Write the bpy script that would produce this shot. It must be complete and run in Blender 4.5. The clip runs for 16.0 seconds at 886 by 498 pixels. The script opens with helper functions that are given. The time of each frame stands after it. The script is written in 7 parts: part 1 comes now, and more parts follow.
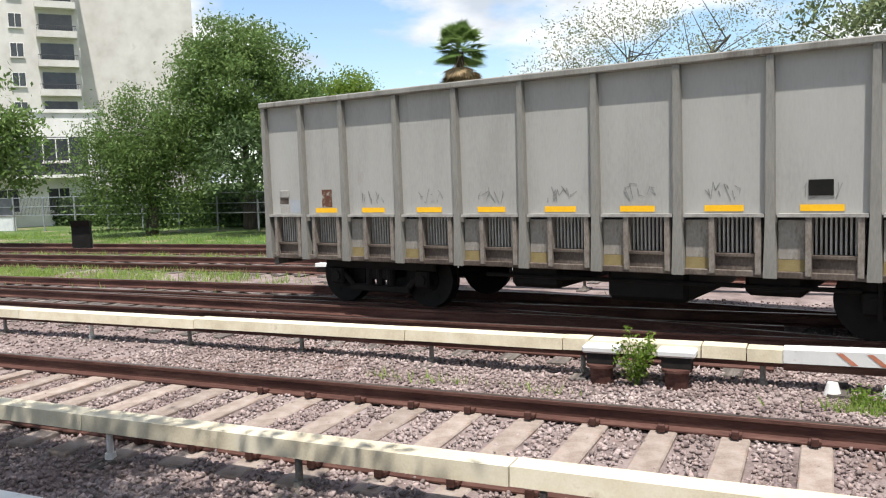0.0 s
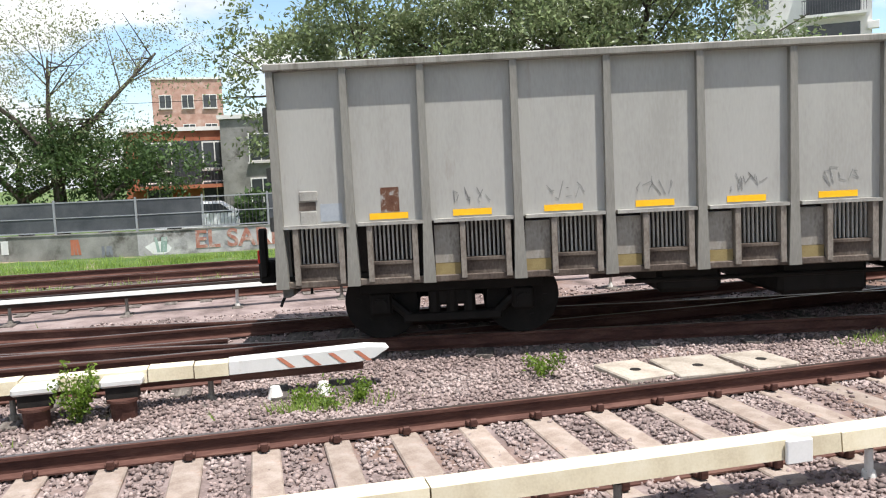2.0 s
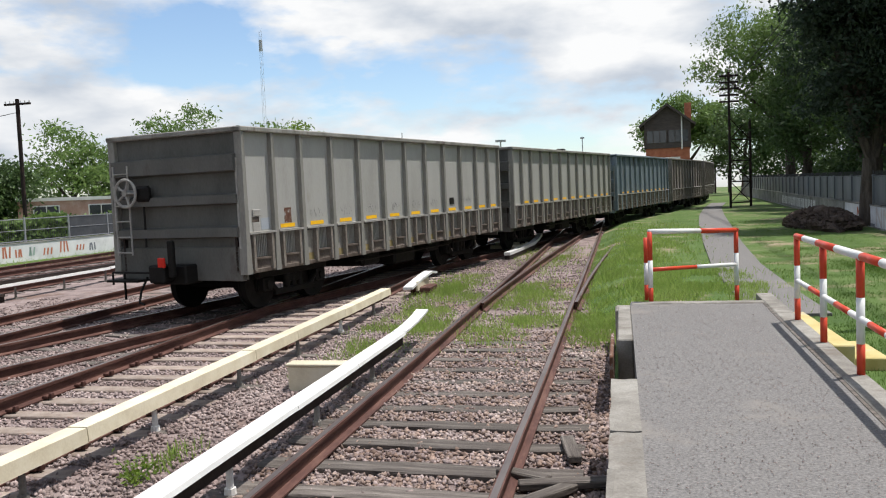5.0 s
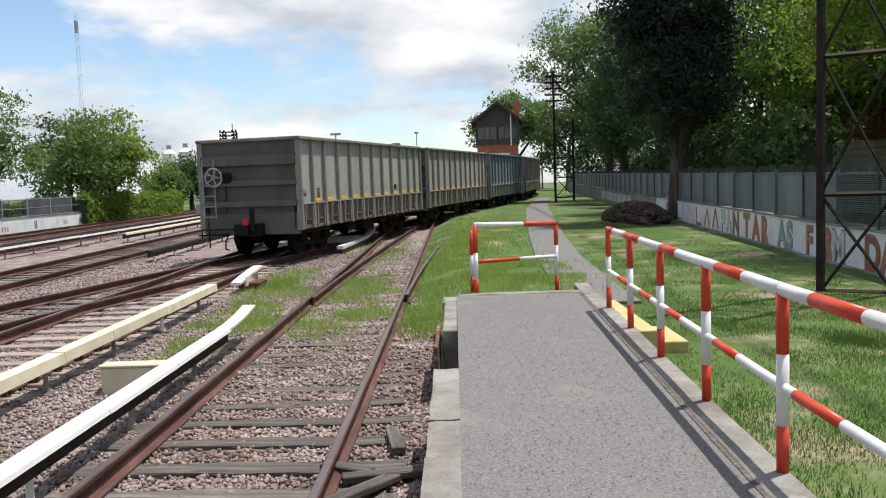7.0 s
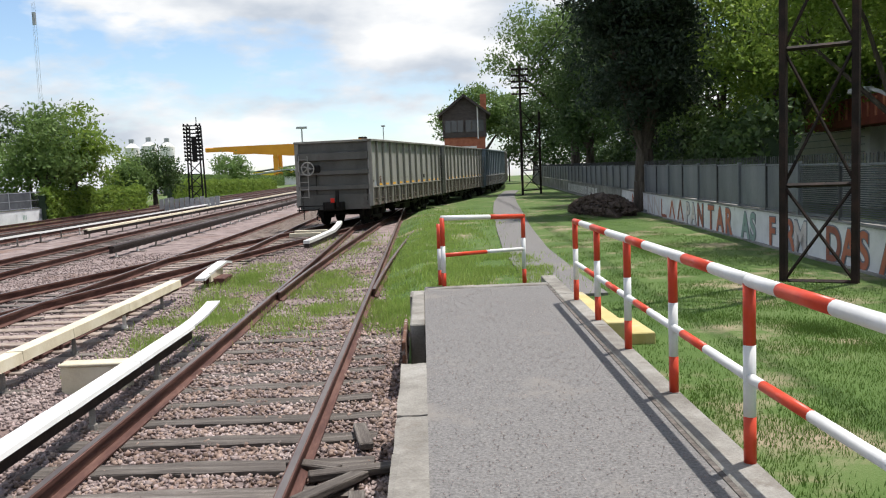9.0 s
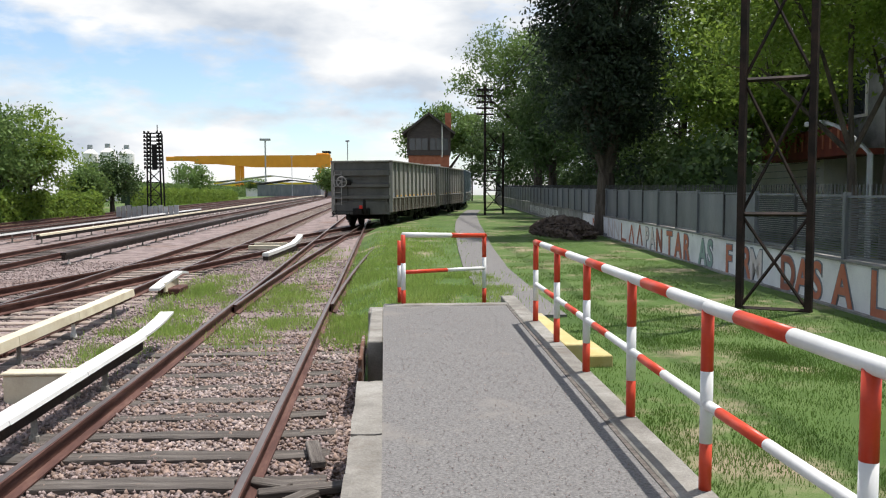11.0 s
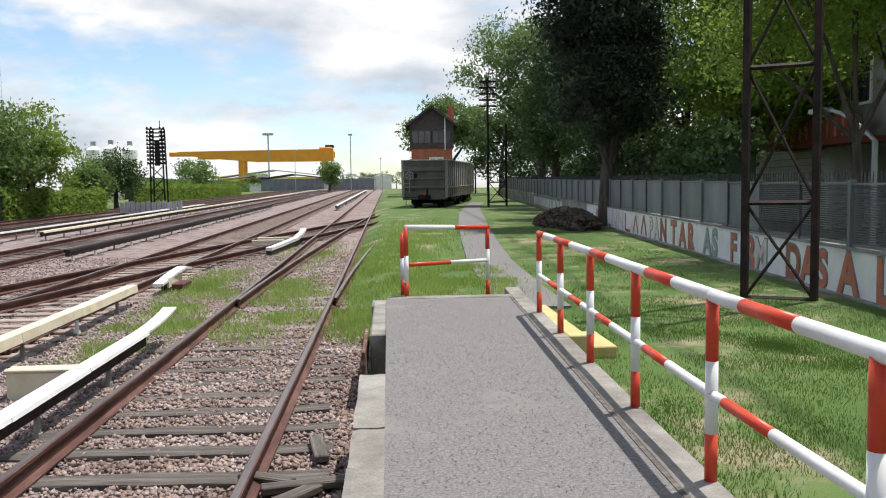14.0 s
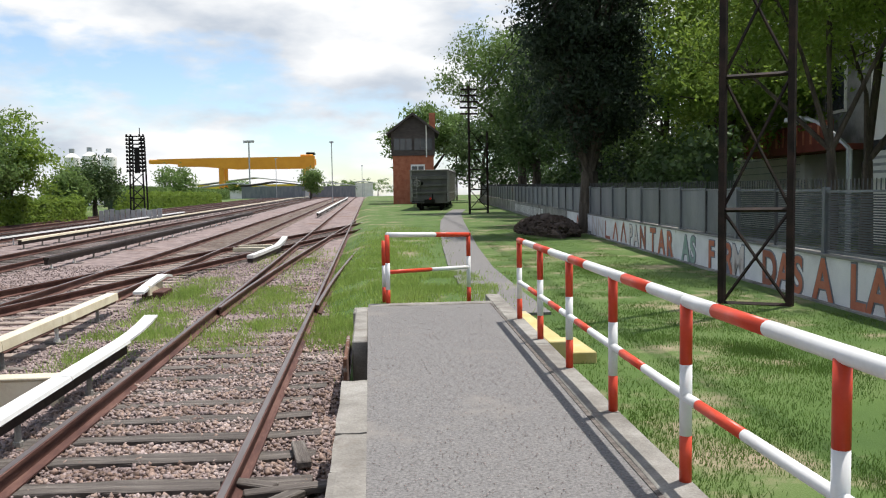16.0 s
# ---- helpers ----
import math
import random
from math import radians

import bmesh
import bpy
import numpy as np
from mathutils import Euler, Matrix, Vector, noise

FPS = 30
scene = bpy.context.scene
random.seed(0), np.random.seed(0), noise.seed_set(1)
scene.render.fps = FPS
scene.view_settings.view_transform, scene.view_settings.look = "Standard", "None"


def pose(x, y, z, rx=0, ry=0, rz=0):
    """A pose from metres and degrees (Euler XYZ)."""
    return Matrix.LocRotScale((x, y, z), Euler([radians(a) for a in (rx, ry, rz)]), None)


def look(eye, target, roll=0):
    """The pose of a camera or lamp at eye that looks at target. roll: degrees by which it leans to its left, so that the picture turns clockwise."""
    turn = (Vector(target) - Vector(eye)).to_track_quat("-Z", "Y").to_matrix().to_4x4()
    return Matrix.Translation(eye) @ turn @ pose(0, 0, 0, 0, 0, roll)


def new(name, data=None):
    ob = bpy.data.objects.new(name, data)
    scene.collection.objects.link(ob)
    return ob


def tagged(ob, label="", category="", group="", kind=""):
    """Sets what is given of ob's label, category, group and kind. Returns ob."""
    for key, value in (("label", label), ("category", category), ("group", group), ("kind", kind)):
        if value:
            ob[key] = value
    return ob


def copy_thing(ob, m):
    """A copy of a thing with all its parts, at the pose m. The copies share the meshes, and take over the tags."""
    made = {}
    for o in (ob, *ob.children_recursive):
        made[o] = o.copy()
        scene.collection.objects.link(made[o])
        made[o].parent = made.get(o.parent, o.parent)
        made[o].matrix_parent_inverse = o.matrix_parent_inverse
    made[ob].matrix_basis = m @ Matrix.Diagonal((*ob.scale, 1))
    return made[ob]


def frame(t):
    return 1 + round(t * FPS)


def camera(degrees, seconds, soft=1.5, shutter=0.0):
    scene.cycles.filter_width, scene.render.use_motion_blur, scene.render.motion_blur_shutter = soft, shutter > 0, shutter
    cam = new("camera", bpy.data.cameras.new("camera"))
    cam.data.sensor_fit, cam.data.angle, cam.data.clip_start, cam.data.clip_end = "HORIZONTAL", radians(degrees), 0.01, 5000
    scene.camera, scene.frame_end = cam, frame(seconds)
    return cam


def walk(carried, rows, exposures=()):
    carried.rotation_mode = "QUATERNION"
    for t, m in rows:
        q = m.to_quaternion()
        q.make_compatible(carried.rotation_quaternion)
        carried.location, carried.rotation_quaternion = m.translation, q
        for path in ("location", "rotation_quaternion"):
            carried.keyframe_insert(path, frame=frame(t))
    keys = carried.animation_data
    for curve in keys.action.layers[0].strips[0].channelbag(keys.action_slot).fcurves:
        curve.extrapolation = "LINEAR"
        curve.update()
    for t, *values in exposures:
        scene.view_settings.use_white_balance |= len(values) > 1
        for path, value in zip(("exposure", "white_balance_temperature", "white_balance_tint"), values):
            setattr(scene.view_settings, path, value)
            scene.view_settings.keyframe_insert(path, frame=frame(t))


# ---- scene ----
cam = camera(56.64, 16.0, soft=1.15)
PATH = [
    (0.0, (0.121, -0.593, 2.101), (-8.936, -4.738, 1.207), -1.93),
    (0.5, (0.063, -0.635, 2.099), (-9.487, -3.446, 1.154), -2.56),
    (1.0, (-0.002, -0.654, 2.104), (-9.890, -1.808, 1.157), -2.00),
    (1.5, (-0.065, -0.631, 2.096), (-9.996, 0.043, 1.138), -1.80),
    (2.0, (-0.071, -0.600, 2.091), (-9.765, 1.670, 1.152), -2.55),
    (2.5, (-0.094, -0.515, 2.080), (-9.378, 3.072, 1.111), -1.83),
    (3.0, (-0.098, -0.358, 2.080), (-8.616, 4.810, 1.218), -1.46),
    (3.5, (-0.093, -0.239, 2.081), (-7.278, 6.676, 1.327), -1.07),
    (4.0, (-0.146, -0.183, 2.093), (-5.939, 7.932, 1.334), -1.28),
    (4.5, (-0.192, -0.121, 2.088), (-4.184, 9.028, 1.491), -1.61),
    (5.0, (-0.146, -0.116, 2.090), (-2.272, 9.635, 1.473), -2.30),
    (5.2, (-0.119, -0.105, 2.104), (-1.611, 9.768, 1.555), -1.70),
    (7.3, (-0.038, -0.093, 2.078), (-0.125, 9.877, 1.302), -1.90),
    (7.5, (-0.064, -0.053, 2.089), (-0.080, 9.919, 1.340), -1.89),
    (8.0, (-0.048, -0.041, 2.082), (0.086, 9.930, 1.330), -1.53),
    (8.5, (-0.037, -0.034, 2.072), (0.185, 9.932, 1.270), -1.59),
    (9.0, (-0.028, -0.026, 2.074), (0.198, 9.934, 1.217), -2.16),
    (9.5, (-0.023, -0.015, 2.065), (0.360, 9.947, 1.287), -1.26),
    (10.0, (-0.026, 0.005, 2.063), (0.503, 9.966, 1.366), -0.32),
    (10.2, (-0.032, 0.017, 2.069), (0.594, 9.977, 1.425), -0.04),
    (12.3, (-0.004, 0.078, 2.058), (0.784, 10.025, 1.390), -0.25),
    (12.5, (-0.005, 0.090, 2.062), (0.884, 10.028, 1.394), -0.39),
    (13.0, (0.001, 0.083, 2.060), (0.833, 10.023, 1.348), -0.44),
    (13.5, (0.012, 0.093, 2.056), (0.750, 10.040, 1.342), -0.36),
    (14.0, (0.000, 0.087, 2.054), (0.654, 10.038, 1.315), -0.79),
    (14.5, (0.015, 0.080, 2.056), (0.698, 10.036, 1.400), -1.05),
    (15.0, (0.007, 0.055, 2.062), (0.864, 9.997, 1.416), -0.63),
    (15.5, (-0.000, 0.009, 2.065), (0.778, 9.958, 1.420), -0.31),
    (16.0, (0.000, 0.000, 2.059), (0.878, 9.940, 1.405), -0.84),
]
walk(cam, [(t, look(e, g, r)) for t, e, g, r in PATH], [(0.0, 0.50), (1.5, 0.62), (3.7, 0.68), (5.0, 0.22), (9.0, 0.30), (16.0, 0.32)])

# ---- world and sun ----
SUN_EL, SUN_AZ = 71.0, 58.0   # degrees; azimuth clockwise from +y

world = bpy.data.worlds.new("sky")
scene.world = world
world.use_nodes = True
wn, wl = world.node_tree.nodes, world.node_tree.links
wn.clear()
sky = wn.new("ShaderNodeTexSky")
sky.sky_type, sky.sun_disc = "NISHITA", False
sky.sun_elevation, sky.sun_rotation = radians(SUN_EL), radians(SUN_AZ)
sky.air_density, sky.dust_density = 1.0, 0.5
coord = wn.new("ShaderNodeTexCoord")
mapn = wn.new("ShaderNodeMapping")
mapn.inputs["Scale"].default_value = (1.0, 1.0, 2.6)
cloud = wn.new("ShaderNodeTexNoise")
cloud.inputs["Scale"].default_value, cloud.inputs["Detail"].default_value, cloud.inputs["Roughness"].default_value = 3.4, 8.0, 0.55
ramp = wn.new("ShaderNodeValToRGB")
ramp.color_ramp.elements[0].position, ramp.color_ramp.elements[1].position = 0.43, 0.53
shade = wn.new("ShaderNodeTexNoise")
shade.inputs["Scale"].default_value, shade.inputs["Detail"].default_value = 6.5, 8.0
shade_ramp = wn.new("ShaderNodeValToRGB")
shade_ramp.color_ramp.elements[0].position, shade_ramp.color_ramp.elements[1].position = 0.36, 0.60
shade_ramp.color_ramp.elements[0].color = (4.4, 4.85, 5.5, 1)
shade_ramp.color_ramp.elements[1].color = (7.6, 7.65, 7.7, 1)
lift = wn.new("ShaderNodeMixRGB")
lift.blend_type = "MULTIPLY"
lift.inputs["Fac"].default_value = 1.0
lift.inputs["Color2"].default_value = (1.15, 1.2, 1.25, 1)
skymix = wn.new("ShaderNodeMixRGB")
back = wn.new("ShaderNodeBackground")
back.inputs["Strength"].default_value = 0.11
wout = wn.new("ShaderNodeOutputWorld")
wl.new(coord.outputs["Generated"], mapn.inputs["Vector"])
wl.new(mapn.outputs["Vector"], cloud.inputs["Vector"])
wl.new(mapn.outputs["Vector"], shade.inputs["Vector"])
wl.new(cloud.outputs["Fac"], ramp.inputs["Fac"])
wl.new(shade.outputs["Fac"], shade_ramp.inputs["Fac"])
wl.new(ramp.outputs["Color"], skymix.inputs["Fac"])
wl.new(sky.outputs["Color"], lift.inputs["Color1"])
wl.new(lift.outputs["Color"], skymix.inputs["Color1"])
wl.new(shade_ramp.outputs["Color"], skymix.inputs["Color2"])
wl.new(skymix.outputs["Color"], back.inputs["Color"])
wl.new(back.outputs["Background"], wout.inputs["Surface"])

sun = new("sun", bpy.data.lights.new("sun", "SUN"))
sun.data.energy, sun.data.angle, sun.data.color = 5.0, radians(0.55), (1.0, 0.955, 0.905)
sd = Vector((math.sin(radians(SUN_AZ)) * math.cos(radians(SUN_EL)), math.cos(radians(SUN_AZ)) * math.cos(radians(SUN_EL)), math.sin(radians(SUN_EL))))
sun.matrix_world = look(sd * 50, (0, 0, 0))


# ---- materials ----
def rgb(c):
    return (c[0], c[1], c[2], 1.0)


def mat(name, stops, scale=6.0, detail=6.0, rough=0.8, metal=0.0, bump=0.2, fine=60.0, stretch=(1, 1, 1), spots=None, rand=0.0, island=0.0, spec=0.3):
    """A surface with grain at two scales: stops are colours along a noise ramp; spots = (colour, scale, threshold) lays stains over it."""
    m = bpy.data.materials.new(name)
    m.use_nodes = True
    n, l = m.node_tree.nodes, m.node_tree.links
    b = n["Principled BSDF"]
    b.inputs["Roughness"].default_value, b.inputs["Metallic"].default_value = rough, metal
    b.inputs["Specular IOR Level"].default_value = spec
    tc, mp = n.new("ShaderNodeTexCoord"), n.new("ShaderNodeMapping")
    mp.inputs["Scale"].default_value = stretch
    l.new(tc.outputs["Object"], mp.inputs["Vector"])
    a, f2 = n.new("ShaderNodeTexNoise"), n.new("ShaderNodeTexNoise")
    a.inputs["Scale"].default_value, a.inputs["Detail"].default_value, a.inputs["Roughness"].default_value = scale, detail, 0.6
    f2.inputs["Scale"].default_value, f2.inputs["Detail"].default_value = fine, 3.0
    l.new(mp.outputs["Vector"], a.inputs["Vector"])
    l.new(mp.outputs["Vector"], f2.inputs["Vector"])
    mixf = n.new("ShaderNodeMath")
    mixf.operation = "MULTIPLY_ADD"
    mixf.inputs[1].default_value = 0.35
    l.new(f2.outputs["Fac"], mixf.inputs[0])
    sub = n.new("ShaderNodeMath")
    sub.operation = "SUBTRACT"
    sub.inputs[1].default_value = 0.175
    l.new(a.outputs["Fac"], sub.inputs[0])
    l.new(sub.outputs[0], mixf.inputs[2])
    r = n.new("ShaderNodeValToRGB")
    els = r.color_ramp.elements
    k = len(stops)
    while len(els) < k:
        els.new(0.5)
    for i, c in enumerate(stops):
        els[i].position = 0.3 + 0.4 * i / max(1, k - 1)
        els[i].color = rgb(c)
    l.new(mixf.outputs[0], r.inputs["Fac"])
    col = r.outputs["Color"]
    if spots:
        sc, ss, th = spots
        s = n.new("ShaderNodeTexNoise")
        s.inputs["Scale"].default_value, s.inputs["Detail"].default_value, s.inputs["Roughness"].default_value = ss, 7.0, 0.65
        l.new(mp.outputs["Vector"], s.inputs["Vector"])
        sr = n.new("ShaderNodeValToRGB")
        sr.color_ramp.elements[0].position, sr.color_ramp.elements[1].position = th, th + 0.12
        l.new(s.outputs["Fac"], sr.inputs["Fac"])
        mx = n.new("ShaderNodeMixRGB")
        l.new(sr.outputs["Color"], mx.inputs["Fac"])
        l.new(col, mx.inputs["Color1"])
        mx.inputs["Color2"].default_value = rgb(sc)
        col = mx.outputs["Color"]
    if rand or island:
        hv = n.new("ShaderNodeHueSaturation")
        if rand:
            src = n.new("ShaderNodeObjectInfo").outputs["Random"]
        else:
            src = n.new("ShaderNodeNewGeometry").outputs["Random Per Island"]
        mr = n.new("ShaderNodeMapRange")
        v = rand or island
        mr.inputs["To Min"].default_value, mr.inputs["To Max"].default_value = 1 - v, 1 + v
        l.new(src, mr.inputs["Value"])
        l.new(mr.outputs["Result"], hv.inputs["Value"])
        l.new(col, hv.inputs["Color"])
        col = hv.outputs["Color"]
    l.new(col, b.inputs["Base Color"])
    if bump:
        bp = n.new("ShaderNodeBump")
        bp.inputs["Strength"].default_value, bp.inputs["Distance"].default_value = bump, 0.02
        l.new(mixf.outputs[0], bp.inputs["Height"])
        l.new(bp.outputs["Normal"], b.inputs["Normal"])
    return m


M = {}
M["ballast"] = mat("ballast", [(0.086, 0.065, 0.060), (0.206, 0.159, 0.150), (0.284, 0.232, 0.219)], 2.0, 8, 0.95, 0, 0.9, 38, spots=((0.16, 0.10, 0.075), 0.35, 0.55))
M["stone_brown"] = mat("brown_stone", [(0.13, 0.085, 0.065), (0.23, 0.165, 0.135), (0.34, 0.27, 0.235)], 1.2, 6, 0.9, 0, 0.3, 60, island=0.4)
M["stone"] = mat("stone", [(0.163, 0.120, 0.112), (0.258, 0.202, 0.189), (0.353, 0.292, 0.275)], 1.2, 6, 0.9, 0, 0.3, 60, island=0.4)
M["soil"] = mat("soil", [(0.042, 0.082, 0.016), (0.066, 0.115, 0.024), (0.10, 0.14, 0.045)], 0.6, 12, 0.95, 0, 0.9, 70, spots=((0.25, 0.205, 0.135), 0.55, 0.535))
M["rail"] = mat("rail_rust", [(0.048, 0.021, 0.017), (0.092, 0.042, 0.033), (0.15, 0.080, 0.062)], 8, 6, 0.65, 0.25, 0.3, 90, stretch=(1, 0.15, 1))
M["railtop"] = mat("rail_head", [(0.13, 0.10, 0.09), (0.24, 0.20, 0.18)], 8, 5, 0.38, 0.8, 0.1, 60, stretch=(1, 0.1, 1))
M["oldwood"] = mat("old_wood", [(0.045, 0.038, 0.034), (0.11, 0.095, 0.085), (0.19, 0.17, 0.15)], 4, 8, 0.95, 0, 0.8, 40, stretch=(0.35, 4, 4), rand=0.25)
M["concrete_sleeper"] = mat("concrete_sleeper", [(0.189, 0.142, 0.116), (0.275, 0.224, 0.189), (0.344, 0.292, 0.258)], 5, 6, 0.95, 0, 0.3, 70, spots=((0.26, 0.14, 0.09), 2.2, 0.58), rand=0.15)
M["cover"] = mat("cream_cover", [(0.50, 0.435, 0.315), (0.60, 0.54, 0.40), (0.66, 0.61, 0.48)], 3, 6, 0.55, 0, 0.1, 60, spots=((0.42, 0.34, 0.23), 3.0, 0.66), rand=0.08)
M["whitecover"] = mat("white_cover", [(0.585, 0.585, 0.568), (0.688, 0.688, 0.671)], 3, 6, 0.5, 0, 0.1, 60, spots=((0.38, 0.30, 0.24), 3.5, 0.66))
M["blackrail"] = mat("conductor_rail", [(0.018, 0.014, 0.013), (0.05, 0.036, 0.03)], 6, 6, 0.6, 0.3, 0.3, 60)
M["pot"] = mat("porcelain", [(0.62, 0.60, 0.56), (0.78, 0.77, 0.74)], 9, 4, 0.35, 0, 0, 40)
M["asphalt"] = mat("asphalt_path", [(0.088, 0.084, 0.081), (0.146, 0.140, 0.136), (0.215, 0.206, 0.198)], 52, 6, 0.92, 0, 0.12, 170, spots=((0.185, 0.172, 0.158), 0.9, 0.56))
M["letter_faded"] = mat("faded_red_lettering", [(0.30, 0.10, 0.07), (0.36, 0.17, 0.13), (0.48, 0.38, 0.34)], 4, 9, 0.9, 0, 0.2, 30, spots=((0.50, 0.46, 0.43), 3.0, 0.52))
M["kerb"] = mat("kerb_concrete", [(0.138, 0.127, 0.112), (0.211, 0.198, 0.176), (0.292, 0.280, 0.254)], 3, 8, 0.92, 0, 0.5, 60, spots=((0.15, 0.13, 0.11), 2.4, 0.56))
M["wagon"] = mat("grey_wagon_paint", [(0.313, 0.308, 0.285), (0.368, 0.363, 0.340), (0.400, 0.396, 0.373)], 1.2, 8, 0.6, 0, 0.05, 40, stretch=(1, 1, 0.25), spots=((0.26, 0.235, 0.20), 1.6, 0.63))
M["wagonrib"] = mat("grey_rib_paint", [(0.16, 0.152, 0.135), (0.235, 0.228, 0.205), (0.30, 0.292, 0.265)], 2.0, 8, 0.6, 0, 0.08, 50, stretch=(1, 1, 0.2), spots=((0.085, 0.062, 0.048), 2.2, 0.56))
# wagon grey darkened in colour for ends facing away from the sun, plus stains
M["wagonend_shaded"] = mat("grey_end_paint_shaded", [(0.077, 0.076, 0.069), (0.107, 0.105, 0.096), (0.133, 0.131, 0.120)], 1.3, 8, 0.65, 0, 0.06, 40, stretch=(1, 1, 0.4), spots=((0.075, 0.06, 0.05), 1.4, 0.58))
M["grime"] = mat("grimy_hopper", [(0.045, 0.033, 0.027), (0.10, 0.078, 0.064), (0.18, 0.155, 0.13)], 2.4, 8, 0.8, 0, 0.2, 40, stretch=(1, 1, 0.6))
M["bars"] = mat("grille_bars", [(0.24, 0.23, 0.21), (0.40, 0.39, 0.36)], 5, 6, 0.6, 0, 0.1, 60)
M["ochre"] = mat("ochre_stain", [(0.20, 0.15, 0.065), (0.31, 0.25, 0.12)], 4, 6, 0.8, 0, 0.1, 60, spots=((0.16, 0.11, 0.07), 3, 0.55))
M["yellow"] = mat("yellow_mark", [(0.80, 0.42, 0.01), (0.88, 0.50, 0.02)], 6, 4, 0.5, 0, 0, 60)
M["rust"] = mat("rust_patch", [(0.09, 0.04, 0.025), (0.16, 0.08, 0.05)], 9, 6, 0.9, 0, 0.2, 60, spots=((0.33, 0.32, 0.30), 9, 0.52))
M["scribble"] = mat("faded_scribble", [(0.16, 0.16, 0.16), (0.30, 0.30, 0.29)], 9, 4, 0.7, 0, 0, 60)
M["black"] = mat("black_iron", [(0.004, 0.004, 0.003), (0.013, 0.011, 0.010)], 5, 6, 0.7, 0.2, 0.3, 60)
M["red"] = mat("red_paint", [(0.50, 0.045, 0.02), (0.60, 0.07, 0.03)], 5, 6, 0.4, 0, 0.03, 60, spots=((0.36, 0.05, 0.03), 6, 0.66))
M["white"] = mat("white_paint", [(0.644, 0.644, 0.635), (0.736, 0.736, 0.727)], 5, 6, 0.4, 0, 0.03, 60, spots=((0.50, 0.47, 0.43), 7, 0.68))
M["redlamp"] = mat("red_reflector", [(0.55, 0.02, 0.015), (0.65, 0.04, 0.02)], 6, 3, 0.3, 0, 0, 60)
M["bluewagon"] = mat("blue_wagon_paint", [(0.10, 0.135, 0.16), (0.16, 0.20, 0.23), (0.22, 0.26, 0.28)], 1.2, 8, 0.65, 0, 0.05, 40, stretch=(1, 1, 0.3), spots=((0.10, 0.09, 0.08), 1.5, 0.55))
M["brownwagon"] = mat("brown_grey_wagon_paint", [(0.15, 0.135, 0.115), (0.20, 0.18, 0.16), (0.25, 0.23, 0.21)], 1.2, 8, 0.7, 0, 0.05, 40, stretch=(1, 1, 0.3), spots=((0.11, 0.085, 0.065), 1.5, 0.58))


# ---- mesh helpers ----
def mesh_from(name, verts, faces, material):
    me = bpy.data.meshes.new(name)
    me.from_pydata([tuple(v) for v in verts], [], faces)
    me.materials.append(material)
    me.update()
    return me


def part(name, bm, material, parent=None, label="", smooth=False):
    """One mesh object out of a bmesh, under a thing or under a part."""
    me = bpy.data.meshes.new(name)
    bmesh.ops.recalc_face_normals(bm, faces=bm.faces[:])
    bm.to_mesh(me)
    bm.free()
    me.materials.append(material)
    if smooth:
        for p in me.polygons:
            p.use_smooth = True
    ob = new(name, me)
    if parent:
        ob.parent = parent
    if label:
        ob["label"] = label
    return ob


def again(name, ob, m, parent):
    """Another object on the same mesh."""
    o = new(name, ob.data)
    o.parent = parent
    o.matrix_basis = m
    return o


def thing(name, label, category, group="", kind="", at=None):
    e = new(name)
    e.empty_display_size = 0.2
    if at is not None:
        e.matrix_basis = at
    return tagged(e, label, category, group, kind)


def box(bm, x0, x1, y0, y1, z0, z1, bevel=0.0):
    r = bmesh.ops.create_cube(bm, size=1.0, matrix=Matrix.Translation(((x0 + x1) / 2, (y0 + y1) / 2, (z0 + z1) / 2)) @ Matrix.Diagonal((abs(x1 - x0), abs(y1 - y0), abs(z1 - z0), 1)))
    if bevel:
        vs = set(r["verts"])
        es = [e for e in bm.edges if e.verts[0] in vs and e.verts[1] in vs]
        bmesh.ops.bevel(bm, geom=es, offset=bevel, segments=1, affect="EDGES", clamp_overlap=True)


def boxes(*bs, bevel=0.0):
    bm = bmesh.new()
    for b in bs:
        box(bm, *b, bevel=bevel)
    return bm


def tube(bm, a, b, r, seg=10, r2=None):
    a, b = Vector(a), Vector(b)
    d = b - a
    m = Matrix.Translation((a + b) / 2) @ d.to_track_quat("Z", "Y").to_matrix().to_4x4()
    bmesh.ops.create_cone(bm, cap_ends=True, segments=seg, radius1=r, radius2=r if r2 is None else r2, depth=d.length, matrix=m)


def tubes(segs, r, seg=8):
    bm = bmesh.new()
    for a, b in segs:
        tube(bm, a, b, r, seg)
    return bm


def sweep(bm, pts, profile):
    """Carries a closed (side, up) profile along a level line of points."""
    rings = []
    for i, p in enumerate(pts):
        q0, q1 = pts[max(0, i - 1)], pts[min(len(pts) - 1, i + 1)]
        d = Vector((q1[0] - q0[0], q1[1] - q0[1], 0)).normalized()
        s = Vector((d.y, -d.x, 0))
        rings.append([bm.verts.new((p[0] + s.x * a, p[1] + s.y * a, p[2] + h)) for a, h in profile])
    k = len(profile)
    for r0, r1 in zip(rings, rings[1:]):
        for j in range(k):
            bm.faces.new((r0[j], r0[(j + 1) % k], r1[(j + 1) % k], r1[j]))
    bm.faces.new(rings[0][::-1])
    bm.faces.new(rings[-1])


